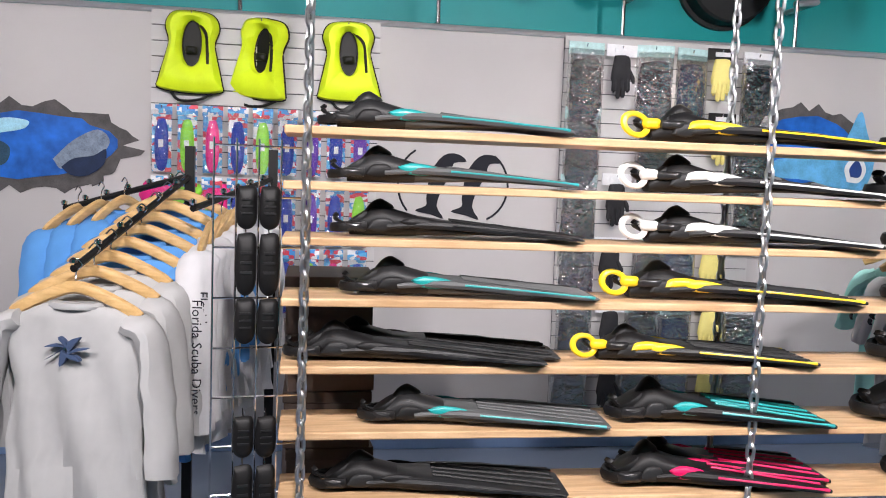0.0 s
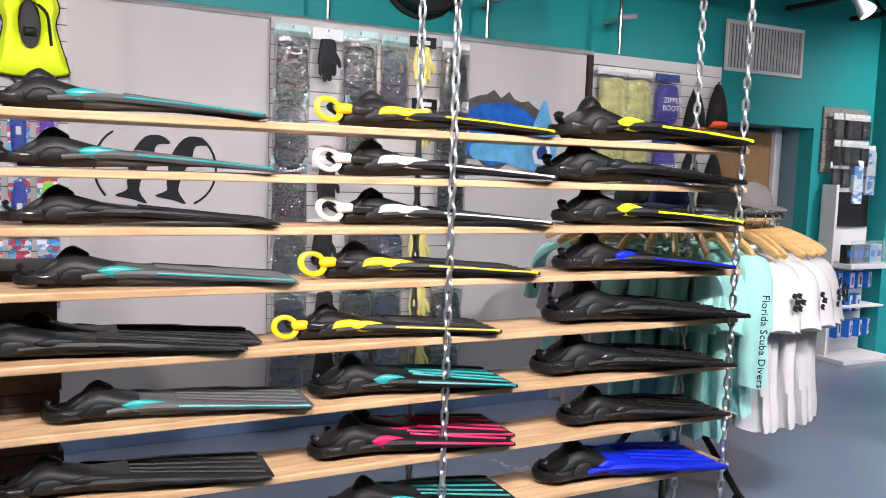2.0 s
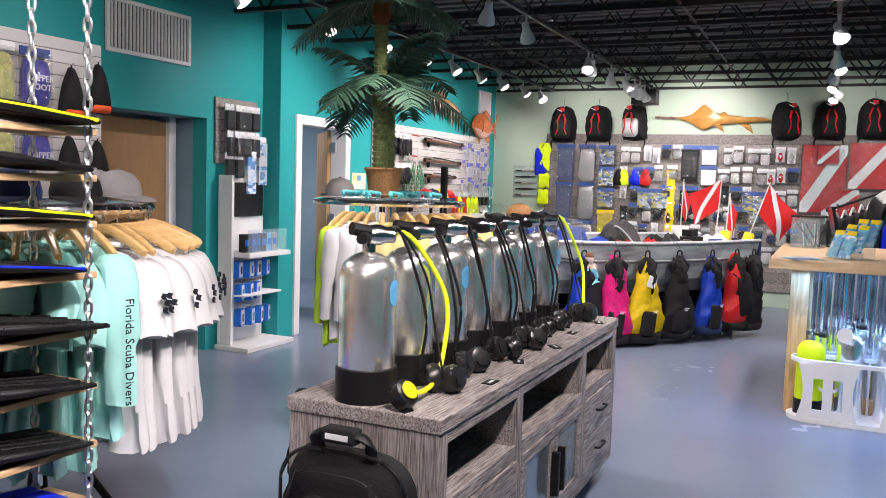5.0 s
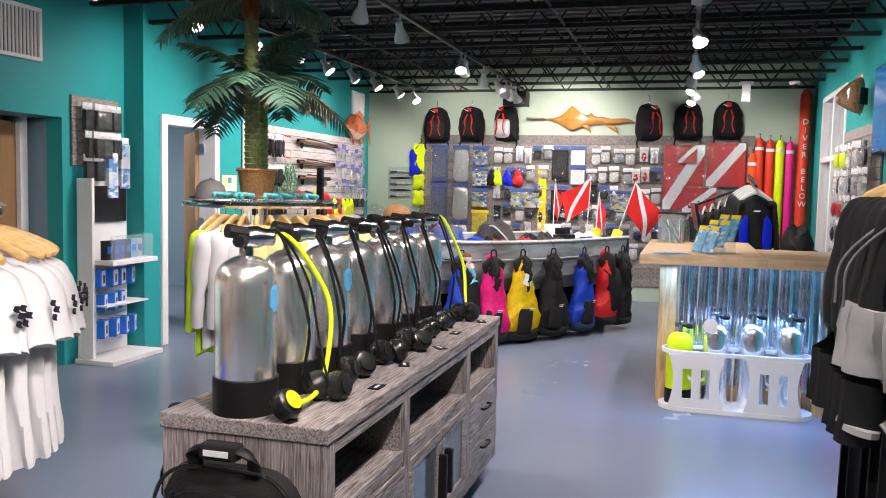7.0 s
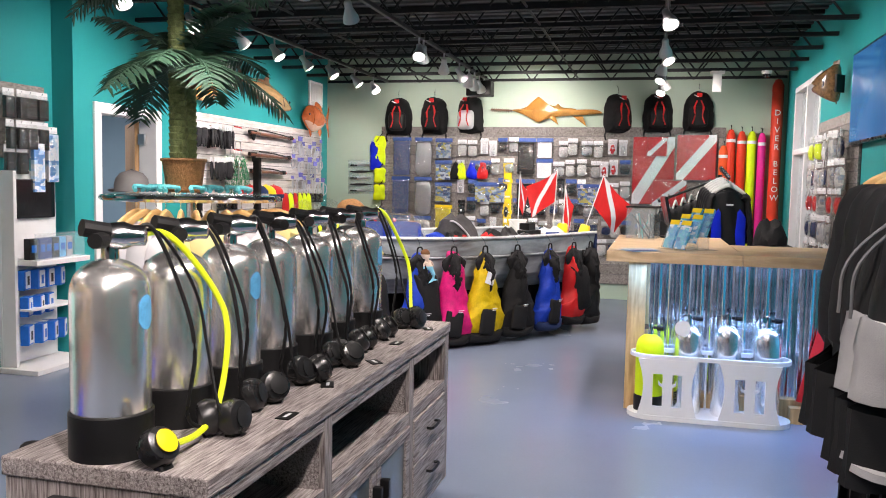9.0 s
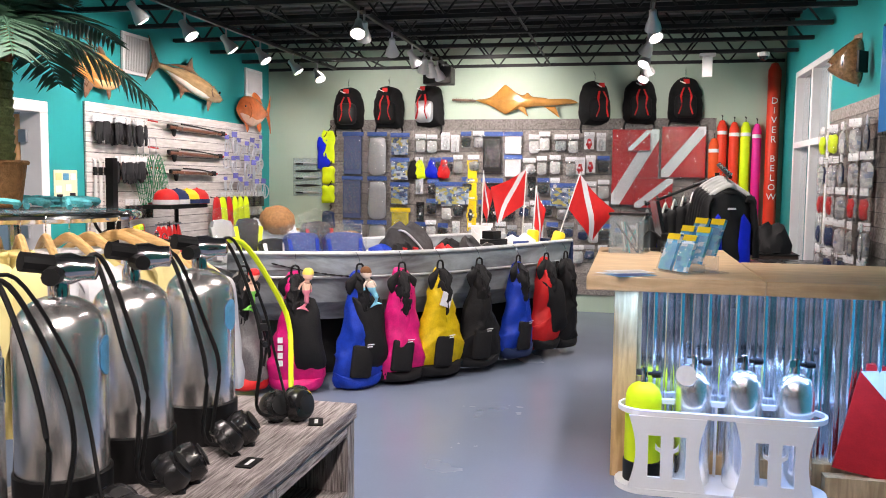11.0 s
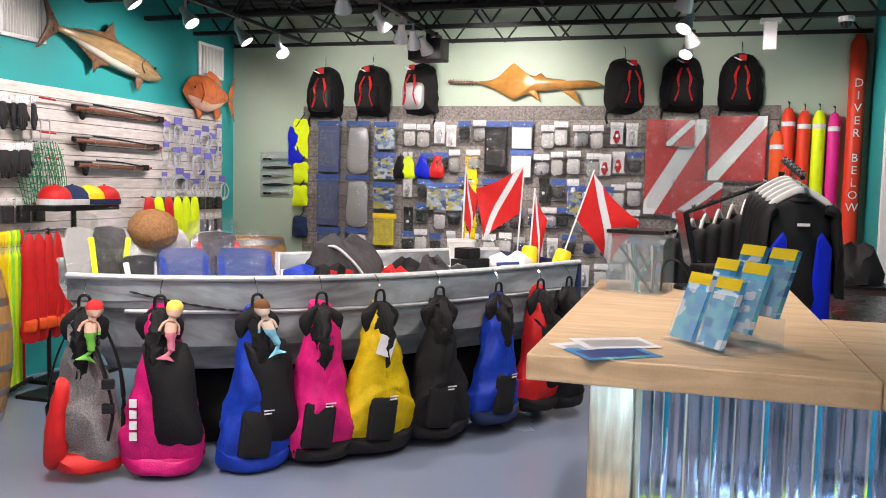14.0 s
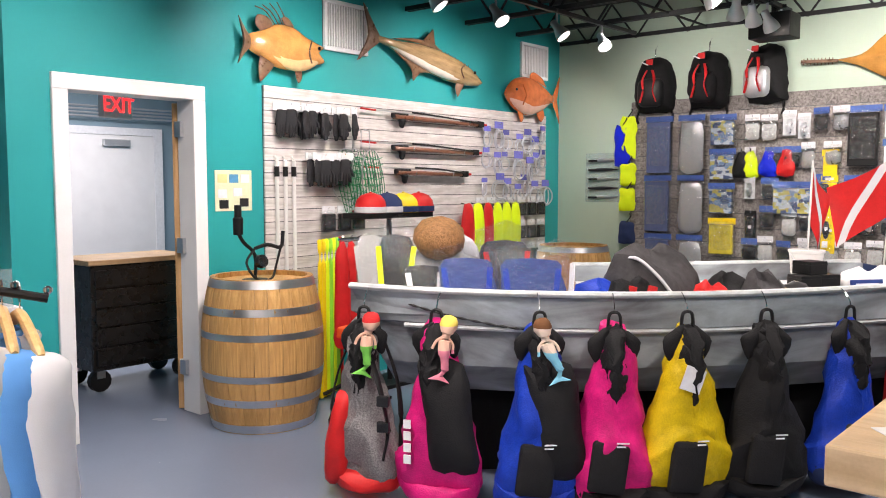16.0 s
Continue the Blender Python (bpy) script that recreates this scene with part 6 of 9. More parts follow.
part("second_stage", lathe(B(), [(0.02, -0.02), (0.045, 0.0), (0.04, 0.025), (0.01, 0.03)], 14, Matrix.Translation((0.02, -0.03, 0.12)) @ Matrix.Rotation(1.3, 4, "X")), M_BLACKGLOSS, br, smooth=True)
part("hose", tube(B(), smoothline([(0.0, 0, 0.2), (-0.1, -0.05, 0.12), (-0.06, -0.10, 0.02), (0.06, -0.08, 0.015), (0.16, 0, 0.08), (0.2, 0, 0.2)], 6), 0.008, 6), M_BLACK, br, smooth=True)

# ---- counter ----
KX0, KX1, KY0, KY1, KZ = 6.58, 7.55, -1.38, 0.44, 1.088
ctr = thing("sales_counter", "pale wooden sales counter with a corrugated metal front", "counter")
part("worktop", box(B(), KX0, KY0, KZ - 0.068, KX1, -0.38, KZ, bev=0.005), M_COUNTER, ctr, "thick pale wood top")
part("worktop", box(B(), KX0, -0.377, KZ - 0.068, 8.42, KY1, KZ, bev=0.005), M_COUNTER, ctr, "thick pale wood top")
part("post", box(B(), 6.90, 0.19, 0.0, 7.02, 0.31, KZ - 0.069, bev=0.004), M_POST, ctr, "knotty pine corner post")
part("post", box(B(), 7.024, 0.19, 0.0, 7.16, 0.31, KZ - 0.069, bev=0.004), M_POST, ctr)
part("side_panel", box(B(), 7.16, 0.22, 0.0, 8.35, 0.30, KZ - 0.069), M_POST, ctr)
part("kick_board", box(B(), 6.96, KY0, 0.0, 7.01, 0.188, 0.13, bev=0.004), M_POST, ctr)
secs = []
ny = 150
for i in range(ny + 1):
    y = 0.188 - (0.188 - KY0) * i / ny
    x = 6.99 + 0.016 * math.cos(2 * math.pi * (y / 0.068))
    secs.append([Vector((x, y, 0.131)), Vector((x, y, KZ - 0.07))])
part("corrugated_front", rings(B(), secs, close=False, cap=False), M_GALV, ctr, "shiny corrugated galvanised sheet", True)
part("inner_panel", box(B(), 7.04, KY0, 0.0, 7.08, 0.188, KZ - 0.07), M_POST, ctr)
M_LED = mat("light_strip", (0.35, 0.55, 1.0), 0.4, glow=6.0, var=0, bump=0)
part("light_strip", box(B(), 6.84, KY0, KZ - 0.078, 6.86, 0.17, KZ - 0.0685), M_LED, ctr, "glowing blue-white light strip")

# tank rack before the counter
tr = thing("tank_rack", "white plastic rack holding four small tanks", "tank rack")
RY0, RY1, RX = -0.72, 0.275, 6.81


def slot(bm, z0, z1):
    pts = []
    r = 0.14
    for a in range(-90, 91, 15):
        pts.append((RY1 - r + r * math.cos(radians(a)), r * math.sin(radians(a))))
    for a in range(90, 271, 15):
        pts.append((RY0 + r + r * math.cos(radians(a)), r * math.sin(radians(a))))
    inn = [(y * 0.975 + 0.025 * (RY0 + RY1) / 2, x * 0.80) for y, x in pts]
    secs = [[Vector((RX + x, y, z)) for y, x in L] for L, z in ((pts, z0), (pts, z1), (inn, z1), (inn, z0), (pts, z0))]
    return rings(bm, secs, cap=False)


part("top_ring", slot(B(), 0.395, 0.42), M_WHITE, tr)
base = []
bm = B()
for z in (0.0, 0.03):
    pts = []
    for a in range(-90, 91, 15):
        pts.append(Vector((RX + 0.15 * math.sin(radians(a)), RY1 - 0.14 + 0.15 * math.cos(radians(a)), z)))
    for a in range(90, 271, 15):
        pts.append(Vector((RX + 0.15 * math.sin(radians(a)), RY0 + 0.14 + 0.15 * math.cos(radians(a)), z)))
    base.append(pts)
part("base", rings(bm, base), M_WHITE, tr)


def rack_panel():
    """Waisted front panel with two windows and a hook in each."""
    H = 0.364

    def half(z):
        return 0.185 - 0.035 * math.sin(math.pi * z / H)
    bm = B()
    for z0, z1 in ((0.0, 0.06), (0.27, H)):
        zs = [z0 + (z1 - z0) * q / 4 for q in range(5)]
        plate(bm, [(half(z), z) for z in zs] + [(-half(z), z) for z in reversed(zs)], -0.009, 0.009)
    zs = [0.06 + 0.21 * q / 6 for q in range(7)]
    for sg in (-1, 1):
        plate(bm, [(sg * 0.09, 0.06)] + [(sg * half(z), z) for z in zs] + [(sg * 0.09, 0.27)], -0.009, 0.009)
        plate(bm, [(sg * 0.0, 0.06), (sg * 0.03, 0.06), (sg * 0.03, 0.185), (sg * 0.055, 0.20), (sg * 0.055, 0.23), (sg * 0.045, 0.21), (sg * 0.03, 0.205), (sg * 0.03, 0.27), (sg * 0.0, 0.27)], -0.009, 0.009)
    bmesh.ops.recalc_face_normals(bm, faces=bm.faces)
    return bm


for yc in (0.035, -0.465):
    o = part("front_panel", rack_panel(), M_WHITE, tr, "white front panel with two windows")
    o.matrix_basis = pose(RX - 0.135, yc, 0.031, 0, 0, -90)
for yc in (-0.215, 0.16, -0.61):
    part("back_rod", tube(B(), [(RX + 0.12, yc, 0.03), (RX + 0.12, yc, 0.396)], 0.008, 6), M_WHITE, tr)
for i, y in enumerate((0.15, -0.09, -0.33, -0.57)):
    t = tank(M_HIVIS if i == 0 else M_TANK, 0.09, (0.50, 0.575, 0.59, 0.585)[i], i == 0, "neon yellow small scuba tank in the rack" if i == 0 else "polished aluminium scuba tank in the rack")
    t.matrix_basis = pose(RX + 0.01, y, 0.031, 0, 0, 75 + 8 * i)
    if i == 1:
        part("round_tag", lathe(B(), [(0.05, 0.0), (0.05, 0.003), (0.002, 0.003)], 20, pose(0.03, 0.10, 0.565, -82, 0, 0)), M_CARDWHITE, t, "white round paper tag")
sl = thing("flag_board", "red and white striped dive flag board leaning on the counter", "flag board", at=(6.88, -1.03, 0.0), rz=-90)
m = Matrix.Rotation(radians(-10), 4, "X")
part("board", plate(B(), [(-0.26, 0.14), (0.34, 0.02), (0.34, 0.60), (-0.12, 0.66)], -0.008, 0.008, m), M_RED, sl)
part("stripe", plate(B(), [(-0.13, 0.62), (0.02, 0.63), (0.34, 0.22), (0.34, 0.06)], -0.012, -0.0085, m), M_CARDWHITE, sl)
part("prop", box(B(), -0.30, -0.03, 0.0, 0.34, 0.05, 0.10), M_POST, sl)

# brochures, papers, screen and printer on the counter
bh = thing("brochure_holder", "clear tiered holder filled with blue and yellow brochures", "brochure holder", at=(6.84, 0.03, KZ + 0.001), rz=-144)
bh.scale = (0.86, 0.86, 0.86)
M_BROCH = printed("blue_brochure", ((0.04, 0.26, 0.55), (0.08, 0.38, 0.66), (0.05, 0.30, 0.60), (0.55, 0.66, 0.75), (0.10, 0.45, 0.60), (0.03, 0.18, 0.42)), 22)
for k in range(3):
    for q in range(2):
        m = Matrix.Translation((-0.07 + 0.14 * q, 0.10 * k, 0.045 * k)) @ Matrix.Rotation(radians(-20), 4, "X")
        pk = part("pocket", box(B(), -0.062, -0.018, 0.0, 0.062, -0.014, 0.17, m @ Matrix.Translation((0, 0, 0.008)), 0.0), M_ACRYL, bh, "clear acrylic pocket")
        part("brochure", box(B(), -0.055, -0.011, 0.004, 0.055, 0.006, 0.225, m @ Matrix.Translation((0, 0, 0.008))), M_BROCH, bh, "blue printed brochure")
        part("brochure_header", box(B(), -0.0552, -0.0125, 0.19, 0.0552, -0.0112, 0.226, m @ Matrix.Translation((0, 0, 0.008))), M_YEL, bh, "yellow brochure heading")
part("base", box(B(), -0.14, -0.03, 0.0, 0.14, 0.30, 0.006), M_ACRYL, bh)
for k in range(3):
    part("riser", box(B(), -0.135, 0.02 + 0.10 * k, 0.0065, 0.135, 0.024 + 0.10 * k, 0.012 + 0.045 * k), M_ACRYL, bh)
for i, (x, y, rz, mm, lb) in enumerate(((6.74, 0.28, -48, M_CARDWHITE, "white printed paper sheet on the counter"), (6.665, 0.235, -55, M_BROCH, "blue leaflet on the counter"), (6.80, 0.24, -62, M_CARDWHITE, "clear plastic sleeve sheet on the counter"))):
    p = thing("paper_sheet", lb, "paper", "papers on the counter", at=(x, y, KZ + 0.0006 + 0.0012 * i), rz=rz)
    part("sheet", box(B(), -0.105, -0.074, 0, 0.105, 0.074, 0.001), mm, p)
    part("text_block", box(B(), -0.085, -0.05, 0.00105, 0.085, 0.04, 0.0012), M_LAMPCASE if i != 1 else M_BLUEDK, p)
jr = thing("pen_box", "clear plastic box with pens on the counter", "box", at=(8.02, 0.24, KZ + 0.001), rz=-12)
for a in ((-0.11, -0.11, 0.11, -0.106), (-0.11, 0.106, 0.11, 0.11), (-0.11, -0.106, -0.106, 0.106), (0.106, -0.106, 0.11, 0.106)):
    part("side", box(B(), a[0], a[1], 0.0, a[2], a[3], 0.24), M_ACRYL, jr)
part("lid", box(B(), -0.115, -0.115, 0.2405, 0.115, 0.115, 0.256, bev=0.003), M_BLACKGLOSS, jr)
random.seed(4)
for i in range(7):
    part("pen", tube(B(), [(random.uniform(-.08, .08), random.uniform(-.08, .08), 0.004), (random.uniform(-.09, .09), random.uniform(-.09, .09), 0.19)], 0.006, 6), (M_BLACK, M_AQUA, M_WHITERUB)[i % 3], jr)
sc = thing("till_screen", "dark touch screen till on a stand", "till", at=(8.22, 0.02, KZ + 0.001), rz=6)
part("stand", lathe(B(), [(0.09, 0.0), (0.09, 0.015), (0.02, 0.02), (0.02, 0.12)], 16), M_BLACK, sc, smooth=True)
part("screen", box(B(), -0.17, -0.012, 0.10, 0.17, 0.012, 0.34, Matrix.Rotation(radians(-12), 4, "X"), 0.005), M_SCREEN, sc)
cr = thing("card_reader", "black card reader with a cable on the counter", "card reader", at=(7.98, -0.04, KZ + 0.001), rz=40)
part("body", box(B(), -0.05, -0.08, 0.0, 0.05, 0.08, 0.13, bev=0.012), M_BLACK, cr)
part("cable", tube(B(), smoothline([(0, 0.08, 0.05), (0.04, 0.14, 0.14), (0.1, 0.16, 0.12), (0.14, 0.14, 0.01)], 5), 0.005, 6), M_BLACK, cr)


# ---- wall goods ----
def slatwall(name, label, at, rz, w, z0, z1, material, pitch=0.10):
    """Slotted display board: a backing with one proud slat above the other."""
    s = thing(name, label, "slatwall", kind="structure", at=at, rz=rz)
    # dark backing colour draws the shade inside the grooves
    part("backing", box(B(), 0, -0.010, z0, w, -0.001, z1), M_GAPDARK, s)
    n = max(1, round((z1 - z0) / pitch))
    h = (z1 - z0) / n
    o = part("slat", box(B(), 0, -0.024, 0.006, w, -0.0102, h, bev=0.0), material, s)
    o.matrix_basis = pose(0, 0, z0)
    for i in range(1, n):
        share("slat", o.data, s, pose(0, 0, z0 + i * h))
    return s


slatwall("slatwall_straps", "pale grey slatwall behind the mask straps", (-0.745, 4.61, 0), 0, 1.185, 0.90, 2.35, M_SLAT, 0.082)
slatwall("slatwall_gloves", "pale grey slatwall holding packed gloves", (1.47, 4.61, 0), 0, 1.17, 0.25, 2.36, M_SLAT, 0.082)
slatwall("slatwall_boots", "pale slatwall holding boots and mesh bags", (3.70, 4.68, 0), 0, 1.22, 0.6, 2.37, M_SLAT, 0.082)
slatwall("slatwall_spearguns", "whitewashed slatwall holding spearguns", (8.78, YD, 0), 0, 3.45, 0.55, 2.17, M_SLATLIGHT, 0.085)
slatwall("slatwall_main", "weathered grey wood slatwall across the end wall", (XE, 3.92, 0), -90, 4.60, 0.20, 2.27, M_SLATWOOD, 0.13)
slatwall("slatwall_south", "weathered slatwall beside the shop window", (10.15, YS, 0), 180, 1.75, 0.75, 2.15, M_SLATWOOD, 0.10)
slatwall("slatwall_accessories", "small weathered wood slat board on the teal wall", (6.42, YN, 0), 0, 0.56, 1.62, 2.19, M_SLATWOOD, 0.10)


def hookpeg(parent, x, z, L=0.07):
    part("peg", tube(B(), [(x, 0.0, z), (x, -L, z), (x, -L - 0.006, z + 0.012)], 0.003, 5), M_CHROME, parent)


def packet(w, h, header, item, label, cat="packet", group="", shape="box", film=True, depth=0.03, wrap=None):
    """A hanging pack: header card, goods, clear bag and peg. The origin is on the wall at the top middle."""
    p = thing("hanging_packet", label, cat, group)
    hookpeg(p, 0, 0.0, 0.06)
    part("header_card", box(B(), -w / 2, -0.058, -0.035, w / 2, -0.052, 0.018), header, p)
    if shape == "box":
        part("pack_body", box(B(), -w * 0.42, -0.052 - depth, -h, w * 0.42, -0.045, -0.04, bev=0.005), item, p)
    elif shape == "strap":
        part("backing_card", box(B(), -w * 0.46, -0.051, -h, w * 0.46, -0.047, -0.036), header, p)
        part("pack_body", puff(B(), curve_outline([(-0.018, -0.06), (0.018, -0.06), (0.034, -0.14), (0.032, -h + 0.07), (0.015, -h + 0.01), (-0.015, -h + 0.01), (-0.032, -h + 0.07), (-0.034, -0.14)], 3), 0.018, pose(0, -0.055, 0), 0.004), item, p, smooth=True)
        part("logo_bar", box(B(), -0.012, -0.078, -h * 0.62, 0.012, -0.0735, -h * 0.50), M_CARDWHITE, p)
    elif shape == "glove":
        for k, (dx, fz) in enumerate(((-0.036, -0.20), (-0.014, -0.225), (0.010, -0.22), (0.032, -0.195))):
            part("finger", tube(B(), [(dx * 0.9, -0.06, -0.12), (dx, -0.062, fz + 0.01), (dx, -0.062, fz)], [0.0125, 0.0115, 0.006], 7), item, p, smooth=True)
        part("thumb", tube(B(), [(0.03, -0.06, -0.09), (0.055, -0.064, -0.13), (0.06, -0.064, -0.155)], [0.013, 0.011, 0.006], 7), item, p, smooth=True)
        part("palm", puff(B(), curve_outline([(-0.035, -0.03), (0.035, -0.03), (0.045, -0.09), (0.042, -0.15), (-0.044, -0.15), (-0.045, -0.09)], 3), 0.022, pose(0, -0.055, 0), 0.01), item, p, smooth=True)
    elif shape == "soft":
        part("pack_body", crumple(puff(B(), curve_outline([(-w * 0.36, -0.06), (w * 0.36, -0.06), (w * 0.46, -h * 0.6), (w * 0.36, -h + 0.01), (-w * 0.36, -h + 0.01), (-w * 0.46, -h * 0.6)], 3), depth, pose(0, -0.052, 0), 0.006), 0.008, 22, w * 90), item, p, smooth=True)
    if film:
        part("clear_bag", puff(B(), rounded(w, h, 0.012, 3, 0, -h / 2 - 0.005), depth + 0.014, pose(0, -0.046, 0), 0.0, power=0.25), wrap or M_FILM, p, "clear crinkled bag")
    else:
        part("label_bar", box(B(), -w * 0.25, -0.064, -0.02, w * 0.25, -0.0585, 0.0), M_CARDWHITE, p)
    return p


M_PURPLE = mat("purple_neoprene", (0.14, 0.05, 0.42), 0.6)
M_STRAPBLUE = mat("royal_neoprene", (0.03, 0.06, 0.40), 0.6, var=0.3, scale=30)
M_STRAPPINK = mat("hot_pink_neoprene", (0.80, 0.03, 0.25), 0.6)
M_STRAPGREEN = mat("lime_neoprene", (0.30, 0.75, 0.06), 0.6)
M_CARDBLUE = printed("strap_card", ((0.10, 0.40, 0.72), (0.05, 0.25, 0.60), (0.60, 0.05, 0.08), (0.75, 0.76, 0.78), (0.12, 0.46, 0.75)), 30)
M_GLOVEDK = mat("dark_glove", (0.022, 0.022, 0.025), 0.75, var=0.25, fine=300)
M_GLOVEYB = mat("yellow_glove", (0.75, 0.66, 0.22), 0.75, var=0.1)
M_MINTCARD = mat("mint_card", (0.45, 0.66, 0.66), 0.4, var=0.2, scale=40)
random.seed(31)
P_STRAP = [packet(0.105, 0.33, M_CARDBLUE, c, lb + " mask strap in a clear packet", "mask strap", "mask strap packets", "strap") for c, lb in
           ((M_STRAPBLUE, "royal blue neoprene"), (M_STRAPGREEN, "lime green neoprene"), (M_STRAPPINK, "hot pink neoprene"), (M_PURPLE, "purple neoprene"))]
SLOTS = [[] for _ in range(4)]
for r, z in enumerate((1.845, 1.475, 1.11)):
    for c in range(9):
        SLOTS[(0, 1, 2, 0, 1, 0, 3, 0, 3)[(c + r * 2) % 9]].append(pose(-0.68 + 0.128 * c, 4.585, z))
for P, S in zip(P_STRAP, SLOTS):
    spread_out(P, S)
P_GL = [packet(0.17, 0.34, M_MINTCARD, M_GLOVEDK, "dark dive glove in a clear crinkled bag", "glove", "glove packets", "soft", wrap=M_FOIL),
        packet(0.15, 0.27, M_CARDWHITE, M_GLOVEDK, "black dive glove on a white card", "glove", "glove packets", "glove", False),
        packet(0.16, 0.33, M_MINTCARD, M_CLOTHNAVY, "navy dive glove in a clear bag", "glove", "glove packets", "soft", wrap=M_FOIL),
        packet(0.14, 0.27, M_BLACK, M_GLOVEYB, "pale yellow and blue dive glove on a card", "glove", "glove packets", "glove", False),
        packet(0.17, 0.33, M_CARDWHITE, M_BLACK, "black folded hood in a packet", "hood", "glove packets", "soft", wrap=M_FOIL)]
SLOTS = [[] for _ in P_GL]
for r, z in enumerate((2.29, 1.93, 1.57, 1.21, 0.85, 0.52)):
    for c in range(6):
        if random.random() < 0.93:
            SLOTS[(0, 1, 0, 2, 3, 4)[c]].append(pose(1.575 + 0.202 * c + random.uniform(-.01, .01), 4.585, z + random.uniform(-.01, .01), 0, 0, random.uniform(-12, 12)) @ Matrix.Diagonal((1.22, 1.22, 1.22, 1)))
for P, S in zip(P_GL, SLOTS):
    spread_out(P, S)


def life_vest(at, rz, lean, label):
    """Inflatable snorkel vest: a collar ring over a flared front."""
    v = thing("snorkel_vest", label, "snorkel vest", "snorkel vests on the slatwall", at=at, rz=rz)
    m = Matrix.Rotation(radians(lean), 4, "Y")
    outer = curve_outline([(0.0, 0.0), (0.10, -0.015), (0.135, -0.08), (0.115, -0.16), (0.13, -0.24), (0.16, -0.36), (0.155, -0.405), (0.0, -0.42), (-0.155, -0.405), (-0.16, -0.36), (-0.13, -0.24), (-0.115, -0.16), (-0.135, -0.08), (-0.10, -0.015)], 4)
    inner = []
    cz = -0.165
    for x, z in outer:
        a = math.atan2(z + 0.2, x)
        inner.append((0.048 * math.cos(a), cz + 0.115 * math.sin(a)))
    secs = []
    for f, d in ((0.0, 0.0), (0.05, -0.035), (0.3, -0.062), (0.6, -0.062), (0.92, -0.038), (1.0, 0.0)):
        secs.append([m @ Vector((ox + (ix - ox) * f, -0.03 + d, oz + (iz - oz) * f)) for (ox, oz), (ix, iz) in zip(outer, inner)])
    part("bladder", rings(B(), secs, cap=False), M_HIVIS, v, smooth=True)
    part("piping", tube(B(), [(x, -0.032, z) for x, z in outer] + [(outer[0][0], -0.032, outer[0][1])], 0.006, 6, m), M_BLACK, v)
    part("back_panel", plate(B(), inner, -0.028, -0.020, m), M_BLACK, v)
    part("neck_piping", tube(B(), [(x, -0.034, z) for x, z in inner], 0.005, 5, m), M_BLACK, v)
    part("strap", tube(B(), smoothline([(0.03, -0.05, -0.06), (0.075, -0.10, -0.12), (0.085, -0.095, -0.2), (0.09, -0.09, -0.27)], 4), 0.008, 6, m), M_BLACK, v)
    part("buckle", puff(B(), rounded(0.06, 0.04, 0.01, 3, 0.0, -0.20), 0.02, m @ Matrix.Translation((0, -0.05, 0))), M_BLACK, v)
    part("waist_strap", tube(B(), smoothline([(-0.10, -0.03, -0.41), (-0.05, -0.05, -0.46), (0.05, -0.05, -0.45), (0.12, -0.03, -0.41)], 4), 0.008, 6, m), M_BLACK, v)
    hookpeg(v, 0, -0.02, 0.10)


life_vest((-0.53, 4.585, 2.345), 0, 2, "neon yellow snorkel vest hung on the slatwall")
life_vest((-0.14, 4.585, 2.33), -25, 8, "neon yellow snorkel vest turned on its hook")
life_vest((0.265, 4.585, 2.34), 0, -2, "neon yellow snorkel vest hung on the slatwall")
for i, (x, z, c) in enumerate(((-0.71, 1.42, M_STRAPPINK), (-0.56, 1.40, M_STRAPGREEN), (-0.41, 1.40, M_STRAPPINK))):
    o = part("plush_turtle", puff(B(), curve_outline([(-0.09, -0.03), (-0.05, 0.05), (0.05, 0.06), (0.10, 0.03), (0.07, -0.02), (0.08, -0.09), (0.02, -0.06), (-0.05, -0.09)], 3), 0.06, ID, 0.01), c, None, "", True)
    o.matrix_basis = pose(x, 4.57, z)
    tagged(o, "bright spotted plush turtle on the slatwall", "plush toy", "plush turtles")

# murals on the grey wall
M_SEA = mat("sea_print", (0.012, 0.12, 0.50), 0.5, var=0.7, scale=4, fine=20, bump=0)
M_RAG = mat("cracked_plaster_print", (0.09, 0.085, 0.085), 0.7, var=0.4, scale=16, bump=0.2)
M_WHALE = mat("whale_print", (0.20, 0.25, 0.33), 0.6, var=0.5, scale=20, bump=0)
M_SHARK = mat("shark_print", (0.12, 0.40, 0.68), 0.5, var=0.35, scale=14, bump=0)


def ragged(cx, cz, w, h, n, seed, amp):
    random.seed(seed)
    return [(cx + w / 2 * math.cos(2 * math.pi * i / n) * (1 + random.uniform(-amp, amp)), cz + h / 2 * math.sin(2 * math.pi * i / n) * (1 + random.uniform(-amp, amp))) for i in range(n)]


